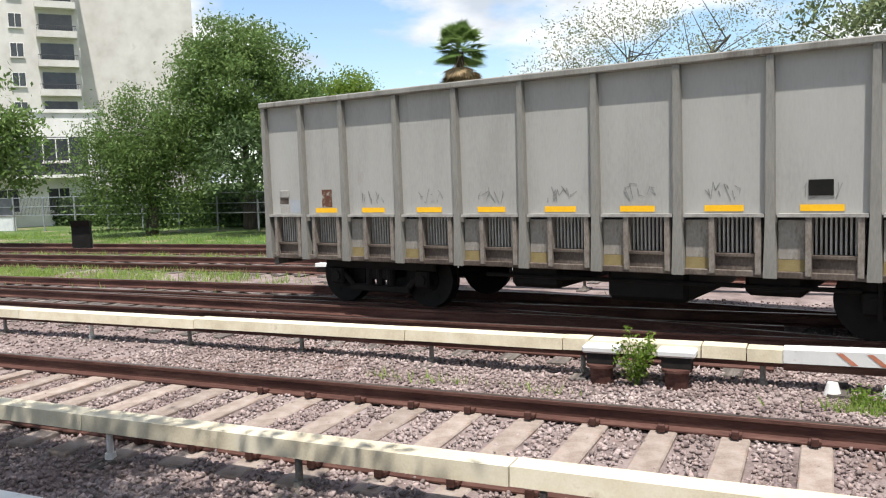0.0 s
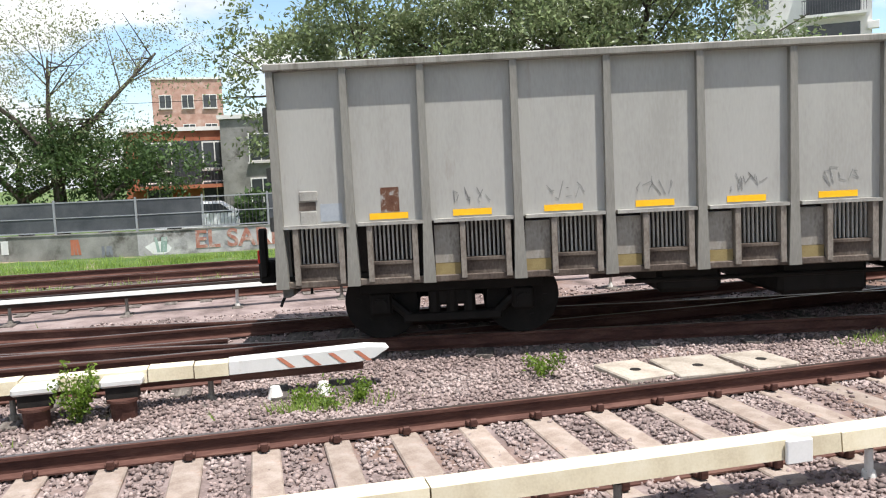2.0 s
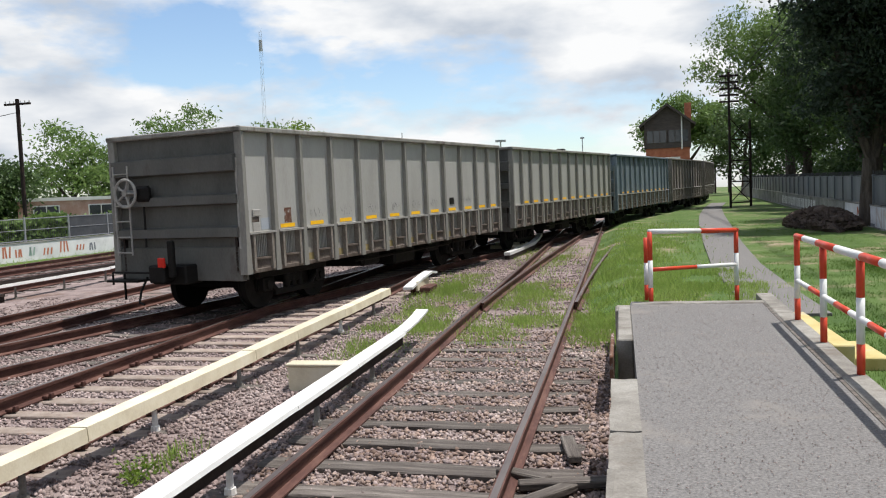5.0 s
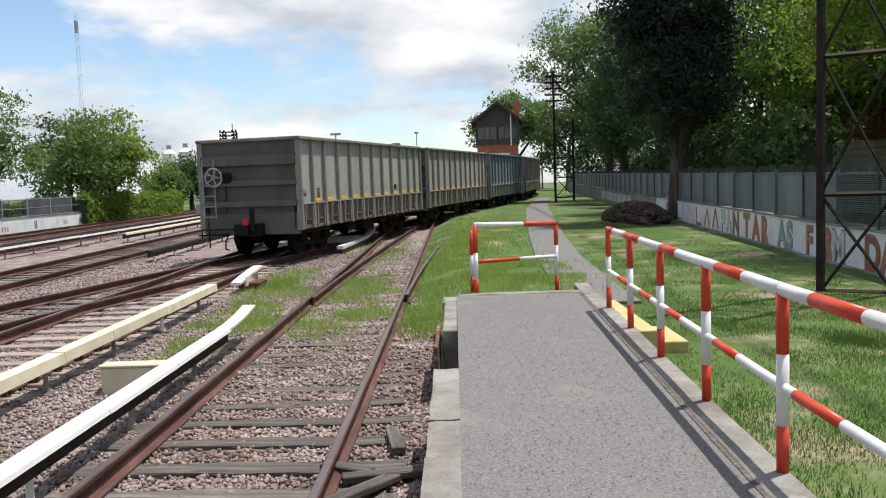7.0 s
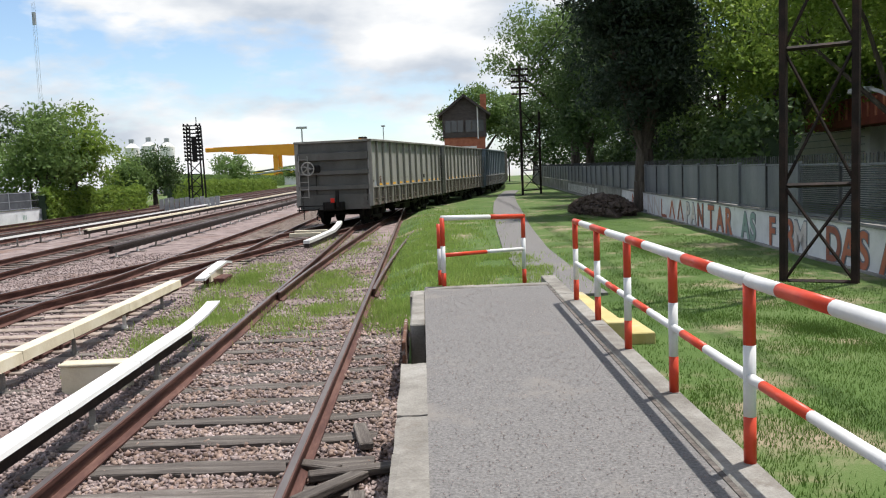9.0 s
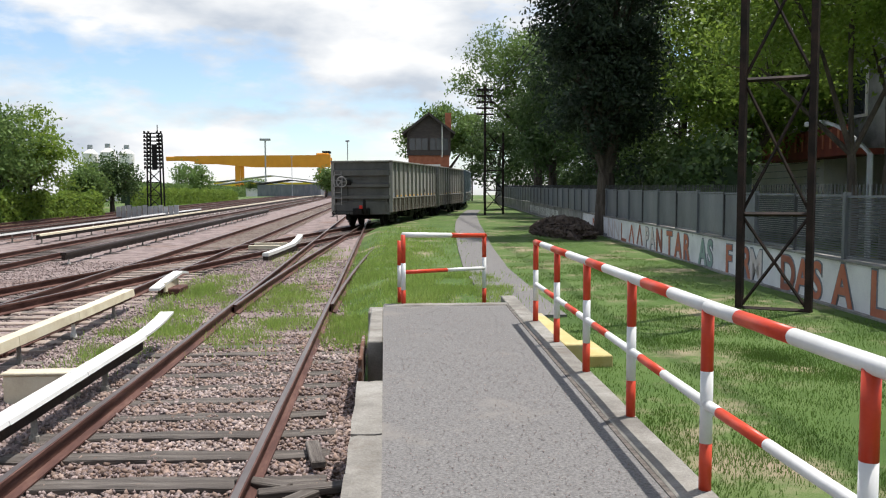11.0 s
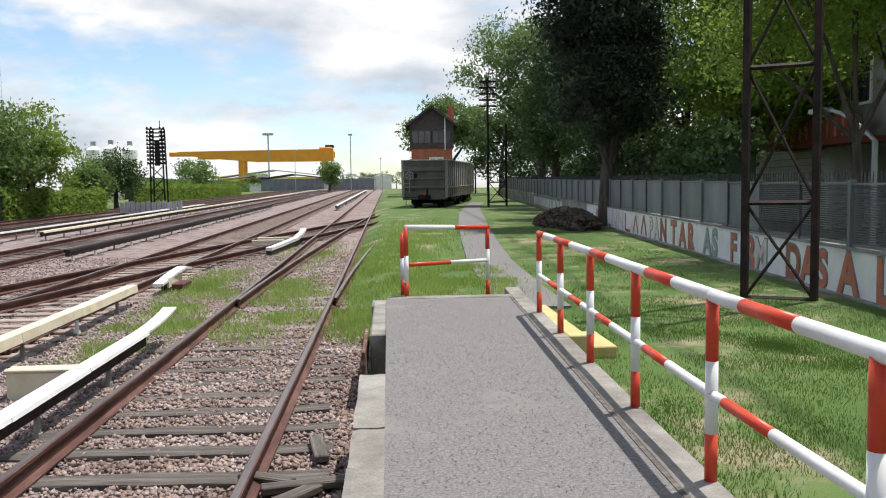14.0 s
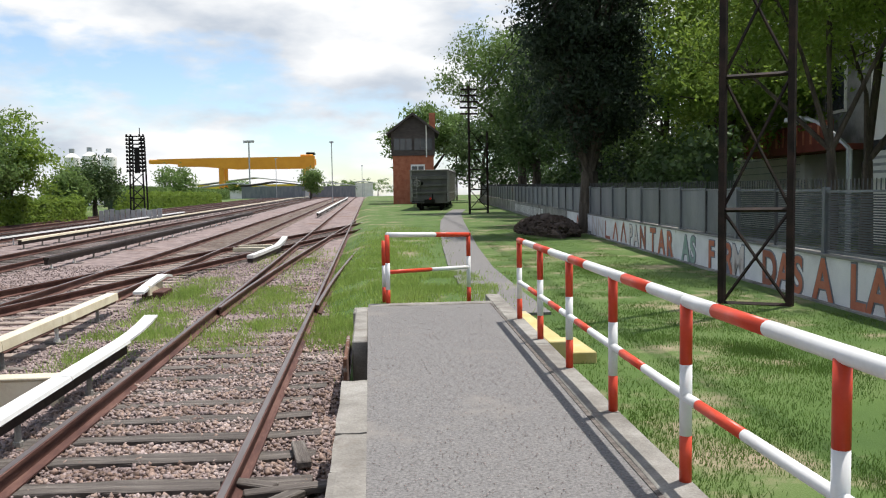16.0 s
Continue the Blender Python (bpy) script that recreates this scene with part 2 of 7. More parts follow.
def grid_mesh(name, x0, x1, y0, y1, nx, ny, height, material):
    xs, ys = np.linspace(x0, x1, nx), np.linspace(y0, y1, ny)
    vs = [(x, y, height(x, y)) for y in ys for x in xs]
    fs = [(j * nx + i, j * nx + i + 1, (j + 1) * nx + i + 1, (j + 1) * nx + i) for j in range(ny - 1) for i in range(nx - 1)]
    me = mesh_from(name, vs, fs, material)
    for p in me.polygons:
        p.use_smooth = True
    return new(name, me)


# ---- lines of the tracks ----
GAUGE = 1.746          # between rail heads
T1, T2, T3, T4, T5 = -1.93, -6.16, -11.40, -17.50, -21.40
BED, LAWN, PLAT = -0.20, 0.08, 0.50


def soft(x, w):
    return w * math.log1p(math.exp(x / w)) if x < 30 * w else x


def grade(v):
    """Rise of the ground away from the station."""
    return 0.0122 * (soft(v - 7.0, 3.0) - soft(v - 170.0, 10.0))


def train_u(v):
    """Centre line of the diagonal track on which the wagons run."""
    return -12.75 + soft(0.24 * v + 1.22, 0.2) + 0.012 * soft(v - 30, 4.0) - 0.175 * soft(v - 72, 5.0)


LINE = [(train_u(v), v) for v in np.arange(-60, 190.01, 0.5)]
CUM = [0.0]
for (xa, ya), (xb, yb) in zip(LINE, LINE[1:]):
    CUM.append(CUM[-1] + math.hypot(xb - xa, yb - ya))


def along(s):
    """Point of the train's line at a length s from its start."""
    i = int(np.clip(np.searchsorted(CUM, s) - 1, 0, len(CUM) - 2))
    f = (s - CUM[i]) / (CUM[i + 1] - CUM[i])
    return Vector((LINE[i][0] + f * (LINE[i + 1][0] - LINE[i][0]), LINE[i][1] + f * (LINE[i + 1][1] - LINE[i][1]), grade(LINE[i][1] + f * (LINE[i + 1][1] - LINE[i][1]))))


def length_at(v):
    return float(np.interp(v, [p[1] for p in LINE], CUM))


# ---- ground ----
def ground_z(x, y):
    left = BED - 0.04
    edge = 0.1 if y < 12 else 0.1 - min(1.0, (y - 12) / 6) * 0.8
    t = min(1.0, max(0.0, (x - edge + 0.6) / 1.3))
    z = left + (LAWN - left) * t * t * (3 - 2 * t)
    if x < -22.5:
        z += min(1.0, (-22.5 - x) / 2.0) * 0.12
    return z + grade(y)


def ground_height(x, y):
    bumps = 0.03 * noise.noise((x * 0.5, y * 0.5, 0)) if abs(x) < 60 and abs(y) < 120 else 0
    return ground_z(x, y) + bumps


def ground_sheet():
    xs = sorted(set([-2500, -600, -200, -120, -80, -50, -40] + list(np.arange(-34, -3, 1.5)) + list(np.arange(-3, 3, 0.25)) + list(np.arange(3, 14, 0.8)) + [16, 20, 30, 50, 90, 200, 600, 2500]))
    ys = sorted(set([-2500, -500, -150, -80, -50] + list(np.arange(-30, 40, 1.0)) + list(range(40, 130, 5)) + [150, 200, 300, 500, 1000, 3000]))
    nx = len(xs)
    vs = [(x, y, ground_height(x, y)) for y in ys for x in xs]
    fs = [(j * nx + i, j * nx + i + 1, (j + 1) * nx + i + 1, (j + 1) * nx + i) for j in range(len(ys) - 1) for i in range(nx - 1)]
    me = mesh_from("ground", vs, fs, M["soil"])
    for p in me.polygons:
        p.use_smooth = True
    tagged(new("ground", me), "grassy railway ground with dry earthy patches", "ground", kind="structure")


def bed_z(x, y):
    return grade(y) + BED + 0.025 * noise.noise((x * 1.3, y * 1.3, 3)) + 0.03 * noise.noise((x * 0.3, y * 0.3, 7))


ground_sheet()
near_bed = grid_mesh("ballast_bed", -10.6, -0.28, -30, 32, 70, 300, bed_z, M["ballast"])
tagged(near_bed, "pinkish grey crushed stone ballast between the rails", "ballast", kind="structure")
far_bed = grid_mesh("ballast_bed", -23.0, -10.5, -60, 32, 26, 180, bed_z, M["ballast"])
tagged(far_bed, "grey-brown ballast under the far tracks", "ballast", kind="structure")
long_bed = grid_mesh("ballast_bed", -26.0, -0.5, 31.8, 320, 20, 80, bed_z, M["ballast"])
tagged(long_bed, "long ballast bed running to the horizon", "ballast", kind="structure")

verge = grid_mesh("ballast_bed", -26.4, -22.9, 1.0, 19.0, 8, 40, lambda x, y: bed_z(x, y) + 0.13 * min(1.0, max(0.0, (-22.9 - x) / 2.0)), M["ballast"])
tagged(verge, "dirty dark ballast along the painted wall", "ballast", kind="structure")

# ---- tracks ----
RAIL = [(-0.075, -0.172), (0.075, -0.172), (0.075, -0.158), (0.014, -0.135), (0.014, -0.045), (0.037, -0.035), (0.037, -0.004), (0.030, 0.0), (-0.030, 0.0), (-0.037, -0.004), (-0.037, -0.035), (-0.014, -0.045), (-0.014, -0.135), (-0.075, -0.158)]


def rail_pair(track, centre, lo, hi, step, names=("rail", "rail")):
    n = max(2, int((hi - lo) / step) + 1)
    for s, nm in zip((-1, 1), names):
        pts = []
        for v in np.linspace(lo, hi, n):
            u = centre(v)
            d = Vector((centre(v + 0.1) - u, 0.1, 0)).normalized()
            pts.append((u + s * d.y * GAUGE / 2, v - s * d.x * GAUGE / 2, 0.0))
        bm = bmesh.new()
        sweep(bm, pts, RAIL)
        r = part(nm, bm, M["rail"], track)
        bm = bmesh.new()
        sweep(bm, pts, [(-0.026, 0.0), (0.026, 0.0), (0.026, 0.0025), (-0.026, 0.0025)])
        part("running_surface", bm, M["railtop"], r, "worn steel running surface")


def sleeper_mesh(kind):
    bm = bmesh.new()
    box(bm, -1.35, 1.35, -0.12, 0.12, -0.20, 0, bevel=0.012)
    rnd = random.Random(5)
    if kind == "wood":
        bmesh.ops.subdivide_edges(bm, edges=[e for e in bm.edges if e.calc_length() > 1], cuts=7)
        for v in bm.verts:
            v.co += Vector((rnd.uniform(-1, 1) * 0.012, rnd.uniform(-1, 1) * 0.012, rnd.uniform(-1, 0.6) * 0.012))
    bmesh.ops.recalc_face_normals(bm, faces=bm.faces[:])
    me = bpy.data.meshes.new("sleeper")
    bm.to_mesh(me)
    bm.free()
    me.materials.append(M["oldwood"] if kind == "wood" else M["concrete_sleeper"])
    return me


def clip_mesh():
    bm = boxes((-0.13, -0.05, -0.05, 0.05, -0.158, -0.12), (0.05, 0.13, -0.05, 0.05, -0.158, -0.12), (-0.17, -0.13, -0.03, 0.03, -0.16, -0.09), (0.13, 0.17, -0.03, 0.03, -0.16, -0.09), bevel=0.006)
    me = bpy.data.meshes.new("rail_clip")
    bm.to_mesh(me)
    bm.free()
    me.materials.append(M["rail"])
    return me


WOOD, CONC, CLIP = sleeper_mesh("wood"), sleeper_mesh("concrete"), clip_mesh()


def track(label, centre, lo, hi, spacing, near, far, mesh, step=2.0, top=-0.172, clips=None, rest_top=None):
    """A line of rails; sleepers within near..far are pieces of their own, the rest is one joined part."""
    t = thing("railway_track", label, "railway track", "tracks", "structure")
    rail_pair(t, centre, lo, hi, step)
    rnd = random.Random(int(lo * 7 + hi))
    rest = bmesh.new()
    v = lo
    while v < hi:
        u = centre(v)
        a = math.atan2(centre(v + 0.1) - u, 0.1)
        if near <= v <= far:
            o = new("sleeper", mesh)
            o.parent = t
            wob = 1.0 if mesh is WOOD else 0.25
            o.matrix_basis = Matrix.LocRotScale((u + rnd.uniform(-0.06, 0.06) * wob, v + rnd.uniform(-0.05, 0.05) * wob, top - rnd.uniform(0, 0.012)), Euler((rnd.uniform(-0.02, 0.02) * wob, 0, -a + rnd.uniform(-0.035, 0.035) * wob)), (rnd.uniform(0.94, 1.05), rnd.uniform(0.9, 1.1), 1))
            if clips and clips[0] <= v <= clips[1]:
                for s in (-1, 1):
                    c = new("rail_clip", CLIP)
                    c.parent = t
                    c.location = (u + s * GAUGE / 2, v, 0.004)
        else:
            zt = (top if rest_top is None else rest_top) - 0.004
            box(rest, u - 1.3, u + 1.3, v - 0.11, v + 0.11, zt - 0.15, zt)
        v += spacing
    if rest.verts:
        r = part("sleepers", rest, mesh.materials[0], t)
        r["kind"] = "stuff"
    else:
        rest.free()
    return t


track("old track with rusty rails and weathered timber sleepers", lambda v: T1, -14, 190, 0.62, -3, 12.5, WOOD, 6.0, -0.165, None, -0.235)
track("rusty rails on pale concrete sleepers in ballast", lambda v: T2, -30, 330, 0.60, -9, 26, CONC, 8.0, -0.165, (-6, 12))
track("dark rusty turnout track in grey ballast", lambda v: T3, -60, 330, 0.62, -14, 14, WOOD, 8.0, -0.175)
track("diagonal siding track curving across the other lines", train_u, -59, 120, 0.64, -6, 24, WOOD, 1.0, -0.168)
track("brown rusty track beside a white third rail cover", lambda v: T4, -60, 330, 0.65, 900, 901, WOOD, 10.0, -0.175)
track("far rusty track along the grass verge", lambda v: T5, -60, 330, 0.65, 900, 901, WOOD, 10.0, -0.175)
track("short link track joining the platform line", lambda v: T1 + 0.055 * soft(v - 17, 3.0), 15, 52, 0.66, 900, 901, WOOD, 1.0, -0.168, None, -0.24)
track("link track between two running lines", lambda v: T3 + 1.15 / (1 + math.exp(-(v + 12) / 6.0)), -45, -1, 0.66, 900, 901, WOOD, 1.0, -0.168)


# ---- third rails ----
def third_rail(label, u, lo, hi, material, width, height, top, joints, ramp_end=None, insul=1.9, u_end=None):
    """Conductor rail on pots under a boxed cover made of boards laid end to end."""
    t = thing("third_rail", label, "third rail", "third rails", "structure")
    line = lambda v: u + ((u_end - u) * (v - lo) / (hi - lo) if u_end is not None else 0)
    bm = bmesh.new()
    sweep(bm, [(line(lo), lo, top - height - 0.03), (line(hi), hi, top - height - 0.03)], [(-0.055, -0.11 if height < 0.1 else -0.03), (0.055, -0.11 if height < 0.1 else -0.03), (0.055, min(0.075, 0.015 + height * 0.5)), (-0.055, min(0.075, 0.015 + height * 0.5))])
    part("conductor_rail", bm, M["blackrail"] if height < 0.1 else M["rail"], t, "rusty steel conductor rail")
    rnd = random.Random(int(100 * abs(u)))
    cuts = [lo] + [j for j in joints if lo < j < hi] + [hi]
    for a, b in zip(cuts, cuts[1:]):
        bm = bmesh.new()
        w, h = width / 2, height
        dz = rnd.uniform(-0.008, 0.008)
        prof = [(-w, 0), (w, 0), (w + 0.012, -h), (w - 0.02, -h), (w - 0.03, -0.025), (-w + 0.03, -0.025), (-w + 0.02, -h), (-w - 0.012, -h)]
        sweep(bm, [(line(a), a + 0.006, top + dz), (line(b), b - 0.006, top + dz + rnd.uniform(-0.004, 0.004))], prof)
        part("cover_board", bm, material, t)
    if ramp_end:
        a, b, rise = ramp_end
        bm = bmesh.new()
        w = width / 2
        pts = []
        for i in range(7):
            f = i / 6
            pts.append((line(a) , a + (b - a) * f, top + 0.004 + rise * f * f))
        if b < a:
            pts = pts[::-1]
        sweep(bm, pts, [(-w, 0), (w, 0), (w, -0.03), (-w, -0.03)])
        part("ramp_board", bm, M["whitecover"], t, "upturned white end board")
    v = lo + 0.4
    while v < hi:
        bm = bmesh.new()
        tube(bm, (line(v), v, BED - 0.02), (line(v), v, BED + 0.07), 0.055, 10, 0.045)
        tube(bm, (line(v), v, BED + 0.07), (line(v), v, top - height - 0.05), 0.03, 10, 0.028)
        part("insulator", bm, M["pot"] if rnd.random() < 0.35 else M["kerb"], t, "porcelain insulator", smooth=False)
        part("bracket", boxes((line(v) - 0.22, line(v) + 0.28, v - 0.10, v + 0.10, BED - 0.06, BED + 0.02), bevel=0.01), M["oldwood"], t)
        v += insul
    return t


third_rail("cream third rail cover along the concrete-sleeper track", -4.83, -14, 15.8, M["cover"], 0.19, 0.13, 0.21, [-10.5, -6.2, -2.4, 0.35, 3.2, 4.25, 6.1, 9.5, 10.9, 13.0])
third_rail("white third rail cover with upturned end", -3.20, -8, 10.8, M["whitecover"], 0.19, 0.04, 0.21, [-3, 1.5, 4.3, 6.9, 8.7], (10.8, 12.2, 0.10))
third_rail("cream third rail cover with a striped end board", -8.85, -30, -0.9, M["cover"], 0.24, 0.13, 0.22, [-24, -18, -12, -8.5, -5.2, -3.2, -2.9, -1.7, -1.25], None)
third_rail("long white third rail cover by the far track", -15.4, -10.8, 70, M["whitecover"], 0.22, 0.07, 0.24, [-5, 1, 7, 14, 22, 33, 47])
third_rail("white third rail cover on the middle line", -13.9, 34, 190, M["cover"], 0.2, 0.08, 0.22, [50, 70, 90, 120, 150])
third_rail("short black third rail with white cover", -9.5, 25, 68, M["blackrail"], 0.16, 0.07, 0.18, [35, 50])
third_rail("third rail cover between the running lines", -3.9, 62, 150, M["whitecover"], 0.18, 0.07, 0.2, [75, 95, 120])
third_rail("short black third rail end", -14.0, 5.4, 16, M["blackrail"], 0.16, 0.06, 0.2, [9])


# ---- platform ----
def platform():
    p = thing("platform", "narrow grey asphalt platform ramp with worn concrete kerbs", "platform", kind="structure")
    bm = bmesh.new()
    quad = [(-0.05, -9), (1.34, -9), (1.47, 4.1), (1.72, 11.6), (-0.05, 11.6)]
    lo, hi = [[bm.verts.new((x, y, z)) for x, y in quad] for z in (BED, PLAT - 0.004)]
    bm.faces.new(hi)
    bm.faces.new(lo[::-1])
    for q in range(5):
        bm.faces.new((lo[q], lo[(q + 1) % 5], hi[(q + 1) % 5], hi[q]))
    part("surface", bm, M["asphalt"], p, "worn grey asphalt surface")
    rnd = random.Random(3)
    v = -9.0
    for b in (-5.0, -1.0, 2.6, 4.6, 5.35, 6.9):
        bm = boxes((-0.26, -0.05, v + 0.006, b - 0.006, BED - 0.1, PLAT + rnd.uniform(0, 0.01)))
        bmesh.ops.subdivide_edges(bm, edges=bm.edges[:], cuts=3)
        for q in bm.verts:
            if q.co.x < -0.06:
                q.co += Vector((rnd.uniform(-.006, .006), 0, rnd.uniform(-.010, .003)))
        part("kerb_stone", bm, M["kerb"], p)
        v = b
    for a, b in ((8.9, 11.5),):
        part("kerb_stone", boxes((-0.22, -0.05, a, b, BED - 0.1, PLAT - 0.01), bevel=0.015), M["kerb"], p)
    part("broken_board", boxes((-0.30, -0.26, 8.3, 9.7, 0.05, 0.42), bevel=0.01), M["rust"], p, "broken rusty board")
    part("end_block", boxes((-0.26, -0.02, 11.5, 12.0, BED, PLAT - 0.06), bevel=0.02), M["kerb"], p)
    part("end_kerb", boxes((-0.05, 1.75, 11.6, 11.85, BED, PLAT + 0.01), bevel=0.02), M["kerb"], p)
    edge = lambda v: 1.475 + (v - 4.1) * (0.034 if v > 4.1 else 0.010)
    for a, b in ((-9, -4.4), (-4.4, 0.2), (0.2, 2.9), (2.9, 5.6), (5.6, 8.3), (8.3, 10.6), (10.6, 12.6)):
        bm = bmesh.new()
        n = 9
        line = [(edge(q), q, PLAT + 0.008 + 0.006 * noise.noise((q, 1, 2))) for q in np.linspace(a + 0.006, b - 0.006, n)]
        sweep(bm, line, [(0.0, -0.6), (0.0, -0.006), (0.012, 0.004), (0.205, 0.004), (0.222, -0.012), (0.225, -0.6)])
        part("kerb_stone", bm, M["kerb"], p)
    bm = bmesh.new()
    sweep(bm, [(edge(q), q, PLAT) for q in np.linspace(-9, 11.6, 22)], [(-0.035, -0.3), (-0.035, 0.002), (-0.004, 0.002), (-0.004, -0.3)])
    part("gutter", bm, M["oldwood"], p, "dark dirt-filled joint")
    st = thing("yellow_steps", "small yellow-painted concrete steps beside the platform", "steps")
    M["yellowstep"] = mat("yellow_step_paint", [(0.40, 0.32, 0.12), (0.52, 0.44, 0.22)], 3, 7, 0.8, 0, 0.2, 50, spots=((0.36, 0.32, 0.25), 3, 0.58))
    part("step", boxes((1.95, 2.16, 8.9, 11.3, LAWN - 0.05, 0.42), bevel=0.012), M["yellowstep"], st)
    part("step", boxes((2.163, 2.55, 9.1, 10.1, LAWN - 0.05, 0.25), bevel=0.012), M["yellowstep"], st)


platform()


def footpath():
    pts = [(2.35, 12.7, 0.95), (2.3, 15, 1.1), (2.45, 20, 1.1), (2.95, 27, 1.15), (3.7, 36, 1.3), (4.6, 46, 1.3), (5.9, 58, 1.1), (7.4, 68, 1.1)]
    bm = bmesh.new()
    rows = []
    for (u, v, w) in pts:
        z = max(LAWN + grade(v), ground_z(u, v)) + 0.035
        rows.append([bm.verts.new((u - w / 2, v, z)), bm.verts.new((u + w / 2, v, z)), bm.verts.new((u + w / 2, v, z - 0.5)), bm.verts.new((u - w / 2, v, z - 0.5))])
    for a, b in zip(rows, rows[1:]):
        for j in range(4):
            bm.faces.new((a[j], a[(j + 1) % 4], b[(j + 1) % 4], b[j]))
    bm.faces.new(rows[0])
    bm.faces.new(rows[-1][::-1])
    tagged(part("footpath", bm, M["asphalt"]), "grey asphalt footpath through the grass", "path", kind="structure")


footpath()


# ---- handrail and gate ----
def banded(parent, name, a, b, r, cuts, first):
    """A pipe painted in red and white bands; each band is a piece."""
    a, b = Vector(a), Vector(b)
    cuts = [0.0] + list(cuts) + [1.0]
    for i, (f, g) in enumerate(zip(cuts, cuts[1:])):
        bm = bmesh.new()
        tube(bm, a.lerp(b, f), a.lerp(b, g), r, 14)
        part(name, bm, M["red"] if (i % 2 == 0) == first else M["white"], parent, smooth=True)


def handrail():
    h = thing("handrail", "red and white banded steel pipe handrail", "handrail")
    vs = [10.04 - 1.466 * i for i in range(11)]
    us = lambda v: 1.652 + (v - 4.17) * (0.031 if v > 4.17 else 0.010)
    for i, v in enumerate(vs):
        banded(h, "post", (us(v), v, PLAT), (us(v), v, PLAT + 0.98), 0.033, (0.27, 0.66), True)
    # bands painted by hand, red a little longer than white on the top rail
    for z, r, marks, ph in ((0.985, 0.036, (9.55, 8.8, 7.95, 7.02, 6.43, 5.33, 4.77, 3.79, 3.26, 1.95, 1.4, 0.1, -0.5, -1.7, -2.3, -3.5), True), (0.47, 0.028, (9.25, 8.6, 8.0, 7.45, 6.80, 6.32, 5.40, 4.90, 4.0, 3.47, 2.5, 2.0, 1.1, 0.5, -0.4, -1.0, -2.0, -2.6, -3.6), False)):
        stops = [vs[0] + 0.02] + list(marks) + [vs[-1]]
        for q, (a, b) in enumerate(zip(stops, stops[1:])):
            bm = bmesh.new()
            cut = [a, 4.17, b] if b < 4.17 < a else [a, b]
            for c, d in zip(cut, cut[1:]):
                tube(bm, (us(c), c, PLAT + z), (us(d), d, PLAT + z), r, 14)
            part("top_rail" if z > 0.7 else "mid_rail", bm, M["red"] if (q % 2 == 0) == ph else M["white"], h, smooth=True)



def gate():
    g = thing("barrier_gate", "red and white pipe barrier at the platform end", "barrier")
    L, R = Vector((0.24, 11.85, PLAT - 0.02)), Vector((1.62, 13.55, PLAT - 0.12))
    up = Vector((0, 0, 1.02))
    banded(g, "post", L, L + up, 0.035, (0.22, 0.60), True)
    banded(g, "post", L + Vector((-0.05, 0.35, 0)), L + up * 0.9 + Vector((-0.05, 0.35, 0)), 0.03, (0.25, 0.6), True)
    banded(g, "post", R - Vector((0, 0, 0.1)), R + up, 0.035, (0.22, 0.68), True)
    banded(g, "top_rail", L + up, R + up, 0.038, (0.55,), False)
    banded(g, "mid_rail", L + up * 0.47, R + up * 0.47, 0.03, (0.5,), True)
    part("corner_joint", tubes([(R + up - Vector((0, 0, 0.02)), R + up + Vector((0, 0, 0.03)))], 0.042, 12), M["red"], g)


handrail()
gate()


# ---- wagons ----
BODY_L, HALF, SILL, SHELF, TOP = 12.26, 1.62, 0.80, 1.51, 3.42
NARROW, WIDE = 0.90, 1.0825          # the two bays at each end are narrower
RIBS = [0.05, NARROW] + [2 * NARROW + WIDE * k for k in range(9)] + [BODY_L - NARROW, BODY_L - 0.05]


def scribble(seed, w, h):
    rnd = random.Random(seed)
    bm = bmesh.new()
    x = -w / 2
    while x < w / 2:
        k = rnd.choice((2, 3, 4))
        pts = [(x + rnd.uniform(-0.03, 0.09), rnd.uniform(0, h)) for _ in range(k)]
        for (xa, za), (xb, zb) in zip(pts, pts[1:]):
            d = Vector((xb - xa, zb - za))
            if d.length < 0.01:
                continue
            n = Vector((-d.y, d.x)).normalized() * 0.005
            vs = [bm.verts.new((0, p[0], p[1])) for p in ((xa + n.x, za + n.y), (xa - n.x, za - n.y), (xb - n.x, zb - n.y), (xb + n.x, zb + n.y))]
            bm.faces.new(vs)
        x += rnd.uniform(0.045, 0.08)
    return bm


def wheelset(parent, y):
    bm = bmesh.new()
    for s in (-1, 1):
        c = s * GAUGE / 2
        tube(bm, (c - 0.065, 0, 0), (c + 0.065, 0, 0), 0.455, 28)
        tube(bm, (c - s * 0.10, 0, 0), (c - s * 0.06, 0, 0), 0.485, 28)
        tube(bm, (c + s * 0.06, 0, 0), (c + s * 0.10, 0, 0), 0.20, 14)
        for k in range(6):
            a = k * math.pi / 3
            tube(bm, (c + s * 0.062, 0.30 * math.cos(a), 0.30 * math.sin(a)), (c + s * 0.072, 0.30 * math.cos(a), 0.30 * math.sin(a)), 0.05, 8)
    tube(bm, (-1.05, 0, 0), (1.05, 0, 0), 0.075, 12)
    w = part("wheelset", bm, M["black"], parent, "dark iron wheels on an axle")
    w.location = (0, y, 0.46)
    return w


